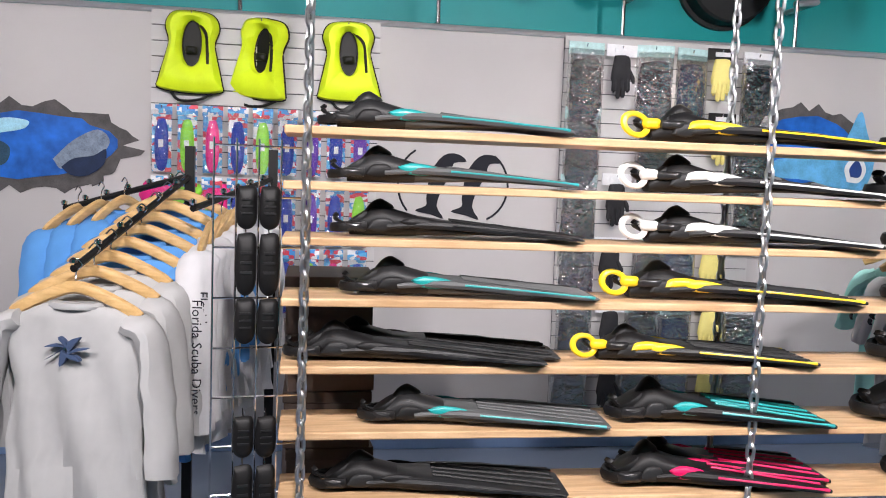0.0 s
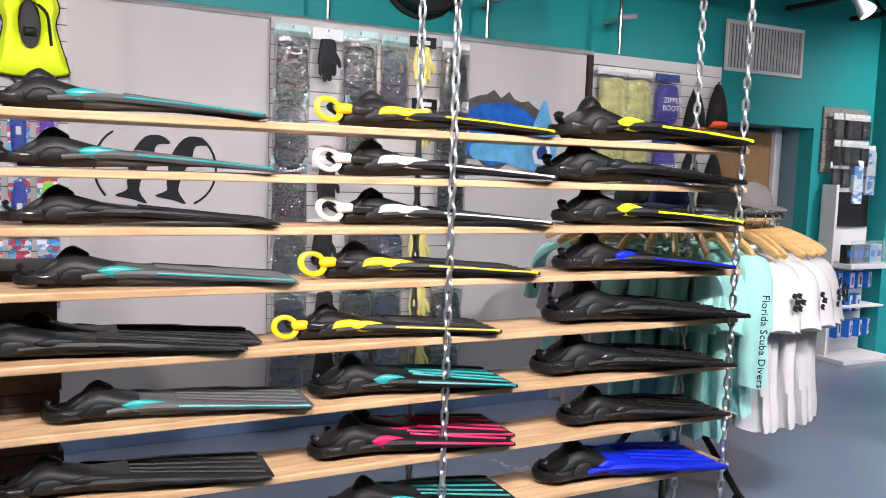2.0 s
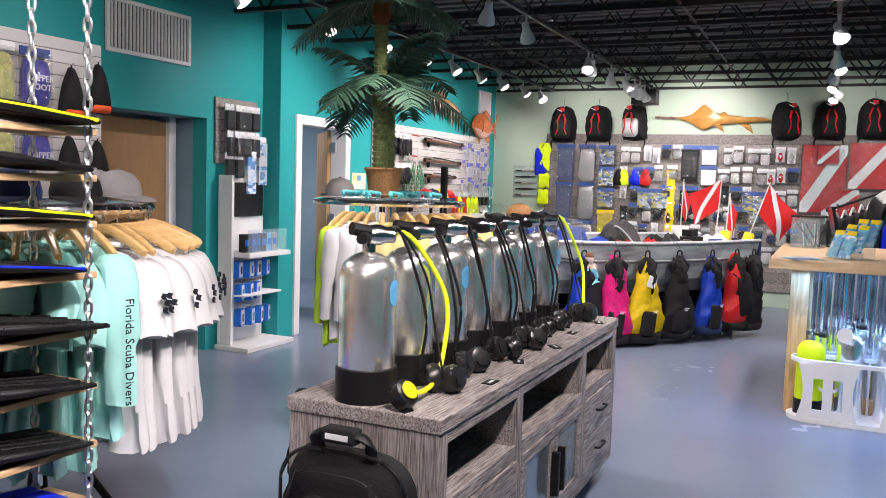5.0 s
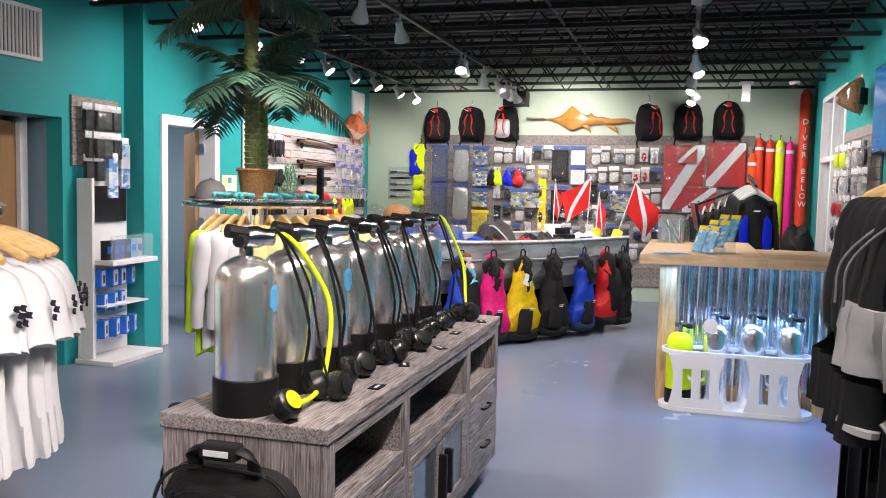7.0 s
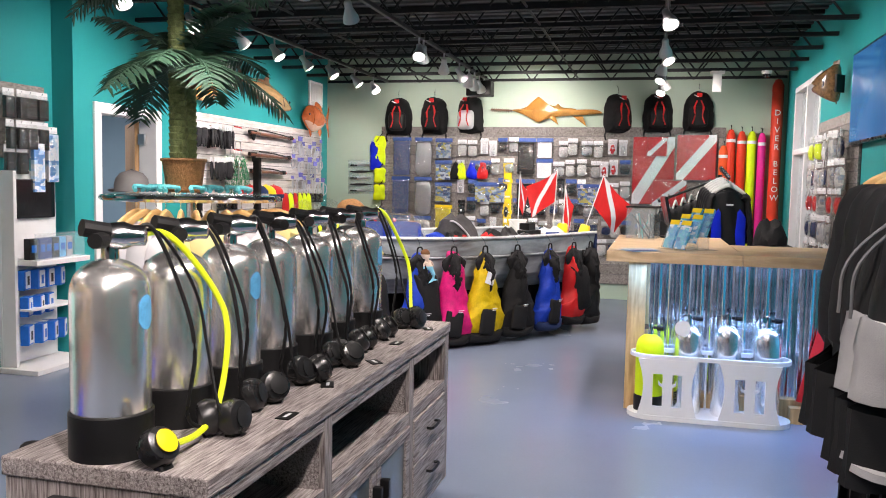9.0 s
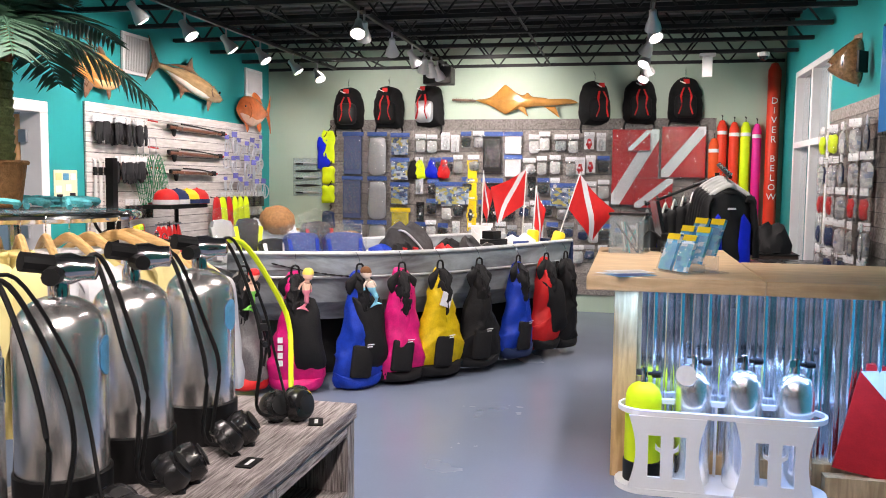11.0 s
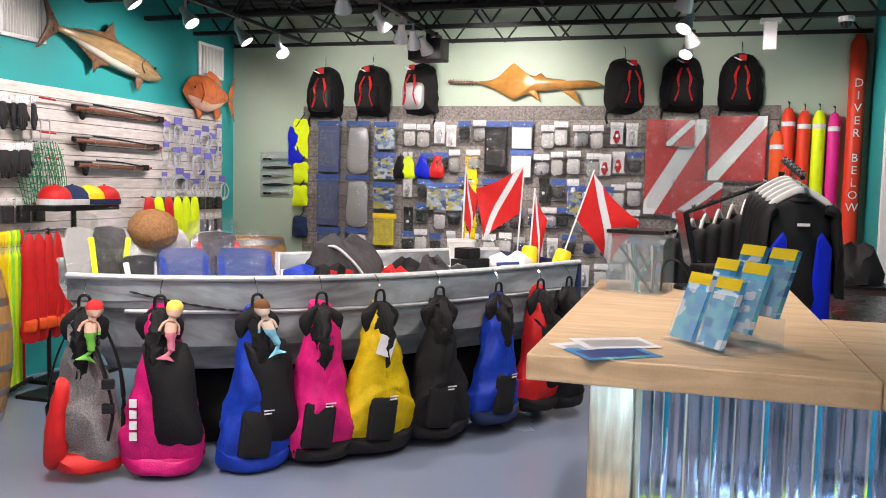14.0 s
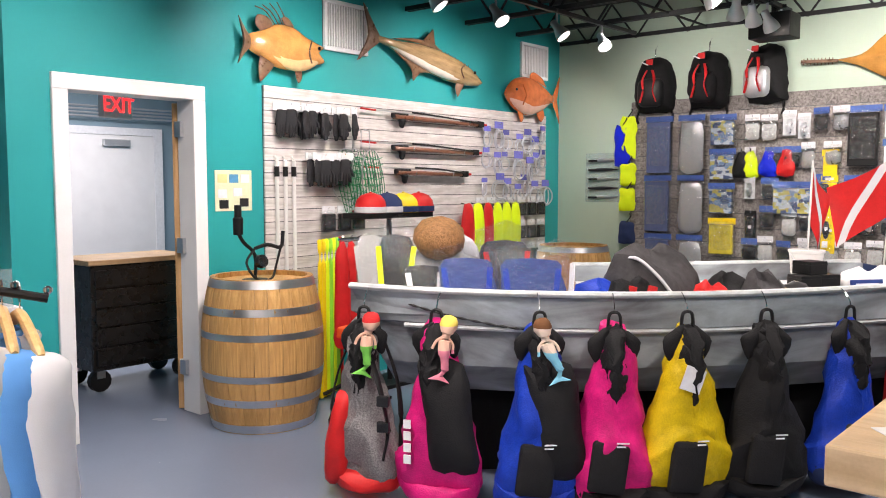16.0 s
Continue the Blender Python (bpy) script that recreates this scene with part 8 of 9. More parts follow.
for k in range(3):
    wp = thing("white_shaft", "white plastic pole spear hung on the slatwall", "pole spear", "white pole spears", at=(8.86 + 0.075 * k, YD - 0.05, 0))
    part("pole", tube(B(), [(0, 0, 0.75), (0, 0, 1.66), (0, 0.026, 1.69)], 0.014, 8), M_WHITERUB, wp)
    part("cap", tube(B(), [(0, 0, 1.55), (0, 0, 1.62)], 0.018, 8), M_BLACK, wp)
for k in range(7):
    fr = thing("snorkel_tube", "neon snorkel keeper hung on the slatwall", "snorkel", "neon snorkels", at=(8.98 + 0.05 * k, YD - 0.35 + 0.02 * k, 0))
    part("tube", tube(B(), smoothline([(0, 0, 0.02), (0, 0, 0.5), (0, 0.0, 1.05), (0.02, 0.03, 1.10)], 4), 0.016, 7), (M_YEL, M_YEL, M_HOSEY, M_STRAPGREEN, M_HOSEY, M_STRAPGREEN, M_RED)[k], fr)
    part("mouthpiece", tube(B(), [(0, -0.02, 0.05), (0.05, -0.03, 0.06)], 0.013, 6), M_BLACK, fr)
M_CABLE = mat("pale_cable", (0.62, 0.64, 0.68), 0.3, 0.3)
random.seed(60)
for r, z in enumerate((2.0, 1.78, 1.55)):
    for c in range(7):
        x = 11.22 + 0.15 * c
        w = thing("coiled_band", "coiled pale cable with a purple card on a peg", "cable coil", "cable coils", at=(x + random.uniform(-.05, .05), YD - 0.026, z + random.uniform(-.07, .05)))
        w.scale = [random.uniform(0.8, 1.35)] * 3
        hookpeg(w, 0, 0, 0.08)
        part("card", box(B(), -0.05, -0.06, -0.03, 0.05, -0.055, 0.02), mat("violet_card", (0.16, 0.16, 0.55), 0.4, spread=0.3) if (r + c) == 0 else bpy.data.materials["violet_card"], w)
        for q in range(2):
            part("coil", ringtube(B(), 0.075 - 0.012 * q, 0.006, 0, 20, 5, pose(0.01 * q, -0.05 - 0.01 * q, -0.11, 90, 0, random.uniform(-25, 25))), M_CABLE, w, smooth=True)
P_S = packet(0.12, 0.16, M_CARDWHITE, M_CHAR, "small tackle packet on the teal slatwall", "packet", "small packets", "box")
random.seed(61)
spread_out(P_S, [pose(11.1 + 0.16 * c, YD - 0.026, z) for z in (1.36, 1.14, 0.92) for c in range(7)] + [pose(9.3 + 0.15 * c, YD - 0.026, 1.32) for c in range(3)])
for k in range(6):
    vv = thing("neon_vest", "folded neon yellow and red vest hung on the slatwall", "vest", "neon vests", at=(10.9 + 0.14 * k, YD - 0.10, 1.32))
    part("vest", puff(B(), curve_outline([(-0.05, 0), (0.05, 0), (0.09, -0.2), (0.07, -0.42), (-0.07, -0.42), (-0.09, -0.2)], 3), 0.04, ID, 0.02), (M_RED, M_HIVIS)[k % 2] if k < 4 else M_HIVIS, vv, smooth=True)
    part("loop", tube(B(), [(0, 0, -0.005), (0, 0.076, 0.01)], 0.005, 5), M_BLACK, vv)
po = thing("wall_notice", "pale yellow notice with small pictures on the teal wall", "notice", at=(8.535, YD - 0.001, 1.455))
part("sheet", box(B(), -0.145, -0.004, -0.135, 0.145, 0, 0.135), mat("notice_paper", (0.72, 0.74, 0.52), 0.5), po)
for k, (x, z, mm) in enumerate(((-0.09, 0.08, M_CLOTHYEL), (0.0, 0.08, M_CARD), (0.09, 0.08, M_CARDWHITE), (-0.09, -0.02, M_CARDWHITE), (0.03, -0.01, M_CARDWHITE), (-0.08, -0.09, M_CHAR), (0.08, -0.08, M_CHAR))):
    part("picture", box(B(), x - 0.035, -0.007, z - 0.028, x + 0.035, -0.0045, z + 0.028), mm, po)


# ---- end wall goods ----
def backpack(y, z, turn, silver, label):
    b = thing("dive_backpack", label, "backpack", "backpacks on the end wall")
    b.matrix_basis = pose(XE - 0.03, y, z, 0, 0, -90 + turn)
    part("body", crumple(puff(B(), curve_outline([(-0.15, -0.5), (0.15, -0.5), (0.19, -0.40), (0.18, -0.18), (0.12, -0.04), (0.0, 0.0), (-0.12, -0.04), (-0.18, -0.18), (-0.19, -0.40)], 4), 0.17, ID, 0.02, (1.0, 0.97, 0.9, 0.78, 0.6, 0.35)), 0.018, 11, y), M_CLOTHBLACK, b, smooth=True)
    part("front_pocket", puff(B(), rounded(0.24, 0.26, 0.06, 4, 0, -0.33), 0.07, pose(0, -0.15, 0), 0, power=0.35), silver, b, smooth=True)
    for sg in (-1, 1):
        part("red_trim", tube(B(), smoothline([(sg * 0.025, -0.185, -0.13), (sg * 0.055, -0.222, -0.22), (sg * 0.045, -0.232, -0.32), (sg * 0.075, -0.222, -0.42)], 4), 0.013, 6, flat=0.5), M_RED, b, "red trim band", True)
        part("strap", tube(B(), smoothline([(sg * 0.14, 0.0, -0.44), (sg * 0.17, -0.02, -0.54), (sg * 0.155, -0.02, -0.60)], 4), 0.012, 5), M_BLACK, b)
    part("flag_patch", box(B(), -0.032, -0.188, -0.115, 0.032, -0.180, -0.065, Matrix.Rotation(radians(-9), 4, "X")), M_RED, b)
    part("flag_stripe", box(B(), -0.034, -0.192, -0.096, 0.034, -0.1885, -0.086, Matrix.Rotation(radians(-9), 4, "X") @ pose(0, 0, -0.02, 0, 25, 0)), M_CARDWHITE, b)
    part("hang_chain", tube(B(), smoothline([(0, -0.02, -0.01), (0, -0.02, 0.07), (0, 0.028, 0.12)], 4), 0.005, 5), M_CHROME, b)


for i, (y, tn) in enumerate(((3.67, 8), (3.15, 0), (2.64, -14), (0.69, 30), (0.17, 6), (-0.33, 0))):
    backpack(y, 2.66 + 0.012 * i, tn, M_LAMPCASE if i == 2 else M_CHAR if i == 0 else M_CLOTHBLACK, "black and red dive backpack hung on the end wall" if i != 2 else "black and silver dive backpack hung on the end wall")
XG = XE - 0.026


def gpose(y, z, rz=0.0):
    return pose(XG, y, z, 0, 0, -90 + rz)


M_HDR = mat("blue_header", (0.06, 0.12, 0.38), 0.4, var=0.2, scale=30)
M_SLEEVE = mat("slate_sleeve", (0.10, 0.13, 0.26), 0.5, var=0.2)
M_PALECARD = printed("pale_packet", ((0.58, 0.58, 0.57), (0.46, 0.46, 0.47), (0.26, 0.26, 0.27), (0.52, 0.52, 0.50), (0.36, 0.37, 0.40), (0.22, 0.27, 0.38)), 24, 0.35)
M_BLUEPACK = printed("blue_yellow_pack", ((0.10, 0.17, 0.34), (0.45, 0.40, 0.10), (0.16, 0.26, 0.44), (0.45, 0.52, 0.60), (0.05, 0.08, 0.18), (0.30, 0.34, 0.40)), 20)
W1 = packet(0.27, 0.50, M_HDR, M_SLEEVE, "tall blue sleeve in a clear header bag", "packet", "large packs on the end wall", "box")
spread_out(W1, [gpose(3.60, 2.10), gpose(3.61, 1.56), gpose(3.60, 1.02)])
W2 = packet(0.25, 0.50, M_HDR, M_LAMPCASE, "tall grey mesh bag in a clear header bag", "packet", "large packs on the end wall", "soft")
spread_out(W2, [gpose(3.29, 2.10), gpose(3.29, 1.56), gpose(3.29, 1.02)])
W3 = packet(0.24, 0.25, M_HDR, M_BLUEPACK, "blue and yellow printed pack on the end wall", "packet", "printed packs on the end wall", "box", True)
spread_out(W3, [gpose(3.0, z) for z in (2.09, 1.79, 1.49)] + [gpose(2.44, 1.50), gpose(2.24, 1.50), gpose(1.05, 1.5), gpose(0.85, 1.5)])
W4 = packet(0.25, 0.30, M_YEL, mat("yellow_pack", (0.62, 0.52, 0.05), 0.4, var=0.3, scale=20), "yellow printed pack on the end wall", "packet", "printed packs on the end wall", "box", True)
spread_out(W4, [gpose(2.99, 1.18)])
M_PALEPLASTIC = mat("pale_plastic", (0.50, 0.50, 0.49), 0.35, var=0.25, scale=40, spread=0.3)
M_STEELBIT = mat("steel_fitting", (0.55, 0.56, 0.58), 0.3, 0.8, var=0.2, scale=40, spread=0.2)
GADGETS = [packet(0.13, 0.20, M_CARDWHITE, M_PALEPLASTIC, "small pale plastic part in a clear packet", "packet", "small packets on the end wall", "soft", True, 0.02),
           packet(0.11, 0.19, M_CARDWHITE, M_STEELBIT, "small steel fitting on a white card", "packet", "small packets on the end wall", "strap"),
           packet(0.14, 0.17, M_HDR, M_CHAR, "small dark gadget in a clear packet", "packet", "small packets on the end wall", "soft", True, 0.02),
           packet(0.10, 0.22, M_BLACK, M_CHAR, "narrow dark gadget on a black card", "packet", "small packets on the end wall", "strap"),
           packet(0.15, 0.18, M_CARDWHITE, M_STEELBIT, "silver reel in a clear crinkled bag", "packet", "small packets on the end wall", "soft", True, 0.035),
           packet(0.12, 0.18, M_CARDWHITE, M_RED, "small red gadget in a clear packet", "packet", "small packets on the end wall", "strap"),
           packet(0.12, 0.16, M_LAMPCASE, M_CLOTHNAVY, "small navy pouch in a clear packet", "packet", "small packets on the end wall", "soft", True, 0.02)]
random.seed(70)
SLOTS = [[] for _ in GADGETS]
for z in (2.09, 1.82, 1.55, 1.28, 1.02, 0.78):
    y = 2.74
    while y > -0.60:
        skip = (z > 1.5 and (1.50 < y < 2.0)) or (z > 1.25 and y < 0.55) or (z == 1.55 and (2.2 < y < 2.5 or 0.8 < y < 1.1))
        if not skip:
            SLOTS[random.choice((0, 0, 1, 1, 4, 4, 0, 2, 5) if y < 2.3 and z > 1.7 else (0, 2, 3, 4, 6, 1, 2))].append(gpose(y, z + random.uniform(-.03, .02), random.uniform(-22, 22)))
        y -= random.uniform(0.125, 0.185)
for P, S in zip(GADGETS, SLOTS):
    spread_out(P, S)
W8 = packet(0.26, 0.46, M_HDR, M_BLACK, "long black pack on the end wall", "packet", "large packs on the end wall", "box")
spread_out(W8, [gpose(1.86, 2.10), gpose(1.86, 1.55)])
W9 = packet(0.22, 0.24, M_HDR, M_CARDWHITE, "white boxed slate in a clear pack", "packet", "printed packs on the end wall", "box")
spread_out(W9, [gpose(1.61, 2.10), gpose(1.61, 1.83)])
W10 = packet(0.13, 0.20, M_YEL, M_YEL, "yellow card with small clips on the end wall", "packet", "yellow cards on the end wall", "box", False, 0.01)
spread_out(W10, [gpose(2.10, 1.76 - 0.21 * i) for i in range(4)])
for i, (y, c) in enumerate(((2.75, M_HIVIS), (2.60, M_BLUERUB), (2.45, M_RED), (2.83, M_BLACK))):
    d = thing("dry_pouch", "small bright drawstring pouch on the end wall", "pouch", "drawstring pouches", at=(XG, y, 1.80), rz=-90)
    hookpeg(d, 0, 0)
    part("pouch", crumple(puff(B(), curve_outline([(-0.03, -0.02), (0.03, -0.02), (0.075, -0.16), (0.06, -0.24), (-0.06, -0.24), (-0.075, -0.16)], 4), 0.03, pose(0, -0.06, 0), 0.02, (1.0, 0.9, 0.7, 0.4)), 0.018, 16, y), c, d, smooth=True)
    part("cord", tube(B(), [(0, -0.06, 0.005), (0, -0.06, -0.03)], 0.005, 5), M_BLACK, d)
for i, (z, c, lb) in enumerate(((2.16, M_HIVIS, "neon yellow vest"), (2.08, M_BLUERUB, "blue vest"), (1.72, M_HIVIS, "neon yellow pouch"), (1.48, M_HIVIS, "neon yellow pouch"), (1.16, M_CLOTHNAVY, "navy pouch"))):
    d = thing("hanging_vest", lb + " hung at the slatwall's end", "vest", "vests at the slatwall end", at=(XE - 0.03, 3.93 + (0.06 if i == 1 else 0), z), rz=-90)
    h = 0.40 if i < 2 else 0.22
    part("vest", crumple(puff(B(), [(q * 0.085, -0.02 - h * u) for q, u in ((-0.7, 0), (-0.2, 0.02), (0.2, 0.02), (0.7, 0), (1, 0.12), (1, 0.3), (0.92, 0.5), (1, 0.7), (0.95, 1), (0.4, 0.97), (-0.3, 1), (-0.95, 0.97), (-1, 0.7), (-0.9, 0.5), (-1, 0.3), (-1, 0.12))], 0.024, pose(0, -0.03, 0), 0.015, (1.0, 0.9, 0.72, 0.45, 0.2)), 0.014, 15, i), c, d, smooth=True)
    part("tie", tube(B(), smoothline([(0.0, -0.04, -0.03), (0.05, -0.05, 0.03), (0.0, 0.02, 0.05)], 4), 0.006, 5), M_BLACK, d)


def flagpack(y0, y1, z0, z1, off, label):
    w, h = y0 - y1, z1 - z0
    f = thing("packed_flag", label, "dive flag", "packed dive flags", at=(XG - off, (y0 + y1) / 2, z0), rz=-90)
    part("cloth", box(B(), -w / 2, -0.022, 0.0, w / 2, 0.0, h, bev=0.004), M_RED, f)
    part("stripe", plate(B(), [(-w / 2, 0.0), (-w / 2 + w * 0.18, 0.0), (w / 2, h * 0.86), (w / 2, h), (w / 2 - w * 0.16, h), (-w / 2, h * 0.14)], -0.026, -0.0225), M_CARDWHITE, f, "white diagonal stripe")
    part("wrap", puff(B(), rounded(w + 0.03, h + 0.04, 0.01, 3, 0, h / 2), 0.034, ID, 0.0, power=0.2), M_FILM, f, "clear wrap")
    hookpeg(f, 0, h + 0.01, 0.02)


flagpack(0.46, -0.06, 1.28, 2.14, 0.03, "large red dive flag with white stripe in clear wrap")
flagpack(-0.09, -0.57, 1.60, 2.17, 0.03, "red dive flag with white stripe in clear wrap")
flagpack(0.28, 0.04, 1.90, 2.13, 0.075, "small red dive flag in clear wrap")
flagpack(0.20, -0.22, 1.25, 1.58, 0.075, "red dive flag in clear wrap")


def float_tube(y, z0, z1, r, c, label, text=None):
    t = thing("surface_marker", label, "surface marker", "surface marker tubes", at=(XE - r - 0.02, y, 0), rz=-90)
    n = [(r * 0.6, z0), (r, z0 + 0.03), (r, z1 - 0.08), (r * 0.55, z1 - 0.01), (r * 0.3, z1)]
    part("tube", lathe(B(), n, 16), c, t, smooth=True)
    part("loop", tube(B(), [(0, 0, z1 - 0.005), (0, 0, z1 + 0.05), (0, r + 0.015, z1 + 0.06)], 0.007, 6), M_BLACK, t)
    part("band", lathe(B(), [(r + 0.002, z1 - 0.16), (r + 0.002, z1 - 0.12)], 16), M_CARDWHITE if text is None else c, t)
    if text:
        for k, ch in enumerate(text):
            if ch != " ":
                lettering(ch, 0.10, pose(0, -r - 0.003, z1 - 0.42 - 0.105 * k), M_CARDWHITE, t, "letter")
    return t


M_TUBERED = mat("marker_red", (0.75, 0.05, 0.02), 0.45, var=0.08)
M_TUBEPINK = mat("marker_pink", (0.80, 0.03, 0.30), 0.45, var=0.08)
float_tube(-0.66, 1.10, 2.04, 0.06, M_ORANGE, "short orange surface marker tube on the wall")
float_tube(-0.74, 0.6, 2.24, 0.055, M_TUBERED, "red surface marker tube hung on the wall")
float_tube(-0.87, 0.6, 2.22, 0.055, M_TUBERED, "red surface marker tube hung on the wall")
float_tube(-0.99, 0.6, 2.22, 0.055, M_HIVIS, "neon yellow surface marker tube on the wall")
float_tube(-1.11, 0.5, 2.20, 0.05, M_TUBEPINK, "pink surface marker tube on the wall")
float_tube(-1.27, 0.05, 2.86, 0.07, M_TUBERED, "tall red surface marker tube with white letters", "DIVER BELOW")
WS = thing("wall_speaker", "black box loudspeaker under the ceiling", "loudspeaker", at=(11.9, 2.40, 2.72))
part("cabinet", box(B(), -0.12, -0.16, -0.10, 0.12, 0.16, 0.09, bev=0.008), M_BLACK, WS)
part("bracket", box(B(), -0.02, -0.02, 0.091, 0.02, 0.02, 0.17), M_BLACK, WS)
for nm, x, y, lb in (("access_point", 11.74, -0.5, "white access point hung from the joist"), ("security_camera", 11.74, -1.05, "white dome security camera at the ceiling")):
    ap = thing(nm, lb, nm.replace("_", " "), at=(x, y, 2.879))
    if nm == "access_point":
        part("body", box(B(), -0.03, -0.05, -0.24, 0.03, 0.05, -0.03, bev=0.008), M_WHITE, ap)
        part("plate", box(B(), -0.06, -0.08, -0.029, 0.06, 0.08, 0.0, bev=0.004), M_WHITE, ap)
    else:
        part("base", lathe(B(), [(0.06, 0.0), (0.06, -0.03), (0.05, -0.04)], 16), M_WHITE, ap)
        part("dome", lathe(B(), [(0.045, -0.0405), (0.035, -0.07), (0.01, -0.085)], 16), M_SCREEN, ap, smooth=True)

# ---- south wall and behind the counter ----
tv = thing("wall_television", "large dark wall television showing blue", "television", at=(7.75, YS, 2.22), rz=180)
part("casing", box(B(), -0.80, -0.07, -0.36, 0.80, -0.03, 0.36, bev=0.006), M_BLACKGLOSS, tv)
part("screen", box(B(), -0.78, -0.075, -0.34, 0.78, -0.0705, 0.34), mat("blue_screen", (0.02, 0.12, 0.30), 0.15, glow=0.5, var=0.5, scale=1.2, bump=0), tv)
part("bracket", box(B(), -0.2, -0.0295, -0.15, 0.2, -0.0005, 0.15), M_BLACK, tv)
random.seed(80)
Q1 = packet(0.15, 0.23, M_CARDWHITE, M_PALECARD, "pale tackle packet on the south slatwall", "packet", "packets on the south slatwall", "soft", True, 0.022)
Q2 = packet(0.13, 0.20, M_CARDWHITE, M_RED, "red lure packet on the south slatwall", "packet", "packets on the south slatwall", "soft", True, 0.022)
Q3 = packet(0.13, 0.20, M_CARDWHITE, M_HIVIS, "yellow lure packet on the south slatwall", "packet", "packets on the south slatwall", "soft", True, 0.022)
Q4 = packet(0.13, 0.20, M_CARDWHITE, M_CLOTHNAVY, "blue tackle packet on the south slatwall", "packet", "packets on the south slatwall", "soft", True, 0.022)
S = [[], [], [], []]
for r, z in enumerate((1.98, 1.74, 1.50, 1.26, 1.02)):
    for c in range(10):
        k = 2 if r == 0 and c < 4 else random.choice((0, 0, 0, 0, 3)) if r != 2 else random.choice((1, 3, 0, 0))
        S[k].append(pose(10.05 - 0.165 * c, YS + 0.026 + 0.05 * (c % 2), z, 0, 0, 180 + random.uniform(-20, 20)))
for P, q in zip((Q1, Q2, Q3, Q4), S):
    spread_out(P, q)
tb = thing("side_table", "black table below the south slatwall", "table", at=(9.3, YS + 0.40, 0))
part("top", box(B(), -0.75, -0.33, 0.86, 0.75, 0.33, 0.90, bev=0.008), M_BLACKGLOSS, tb)
for sx in (-0.68, 0.68):
    for sy in (-0.27, 0.27):
        part("leg", box(B(), sx - 0.025, sy - 0.025, 0, sx + 0.025, sy + 0.025, 0.859), M_BLACK, tb)
lump("black_bag", pose(10.75, -1.05, 0.902), 0.34, 0.30, 0.24, M_CLOTHBLACK, "black soft bag on a dark box", "bag", 5)
bx = thing("dark_box", "dark brown display box beneath the black bag", "box", at=(10.75, -1.05, 0))
part("carton", box(B(), -0.22, -0.2, 0, 0.22, 0.2, 0.89, bev=0.006), mat("dark_brown_box", (0.05, 0.035, 0.03), 0.5), bx)
part("lid", box(B(), -0.225, -0.205, 0.8905, 0.225, 0.205, 0.901), M_BLACK, bx)
for k in range(3):
    rl = thing("line_reel", "red cord reel standing by the wall", "reel", "cord reels", at=(11.5, -1.08 + 0.13 * k, 0.0))
    part("spool", tube(B(), [(0, -0.05, 0.72), (0, 0.05, 0.72)], 0.09, 16), M_RED, rl)
    part("flange", tube(B(), [(0, -0.058, 0.72), (0, -0.051, 0.72)], 0.12, 16), M_BLACK, rl)
    part("stand", box(B(), -0.03, -0.03, 0.0, 0.03, 0.03, 0.66), M_BLACK, rl)

# wetsuits
S_WET = shirt(M_NEO, 0.42, 0.95, "black wetsuit on a pale hanger", cat="wetsuit", hang=M_WHITERUB)
part("side_panel", puff(B(), curve_outline([(-0.20, -0.35), (-0.10, -0.30), (-0.08, -0.9), (-0.20, -0.95)], 3), 0.02, pose(0, -0.045, 0), 0), M_BLUERUB, S_WET, "blue side panel")
part("side_panel", puff(B(), curve_outline([(0.20, -0.35), (0.10, -0.30), (0.08, -0.9), (0.20, -0.95)], 3), 0.02, pose(0, -0.045, 0), 0), M_BLUERUB, S_WET, "blue side panel")
part("logo_bar", box(B(), -0.04, -0.062, -0.24, 0.04, -0.056, -0.225), M_CARDWHITE, S_WET)
four_way((9.45, -0.42, 0), 0, ((183, 1.68, 1.58, 0.62), (95, 1.58, 1.36, 0.55), (0, 1.6, 1.5, 0.3)))
spread_out(S_WET, [pose(8.92 + 0.09 * k, -0.46 + 0.01 * k, 1.575 + 0.014 * k, 0, 0, -72) @ Matrix.Diagonal((0.76, 0.8, 0.95, 1)) for k in range(5)])
for k in range(6):
    copy_thing(S_WET, pose(9.42 - 0.01 * k, -0.24 + 0.07 * k, 1.50 - 0.028 * k, 0, 0, -14) @ Matrix.Diagonal((0.74, 0.8, 0.95, 1)))
S_JKT = shirt(M_NEO, 0.60, 1.15, "thick black hooded neoprene jacket with pale grey panels", cat="jacket")
M_PIPE = mat("grey_piping", (0.22, 0.22, 0.23), 0.5, var=0.1)
M_PANEL = mat("pale_neoprene", (0.36, 0.36, 0.37), 0.7, var=0.12, fine=300, bump=0.2)
part("hood", crumple(puff(B(), curve_outline([(-0.17, -0.30), (-0.06, -0.34), (0.10, -0.30), (0.17, -0.16), (0.13, -0.04), (0.05, 0.01), (-0.08, 0.0), (-0.15, -0.10)], 4), 0.10, pose(0, -0.05, -0.02), 0.05, (1.0, 0.96, 0.86, 0.66, 0.4)), 0.022, 9, 2), M_NEO, S_JKT, "soft folded hood", smooth=True)
part("piping", tube(B(), smoothline([(-0.17, -0.085, -0.29), (-0.08, -0.14, -0.22), (0.04, -0.15, -0.12), (0.13, -0.10, -0.05)], 5), 0.0035, 5), M_PIPE, S_JKT)
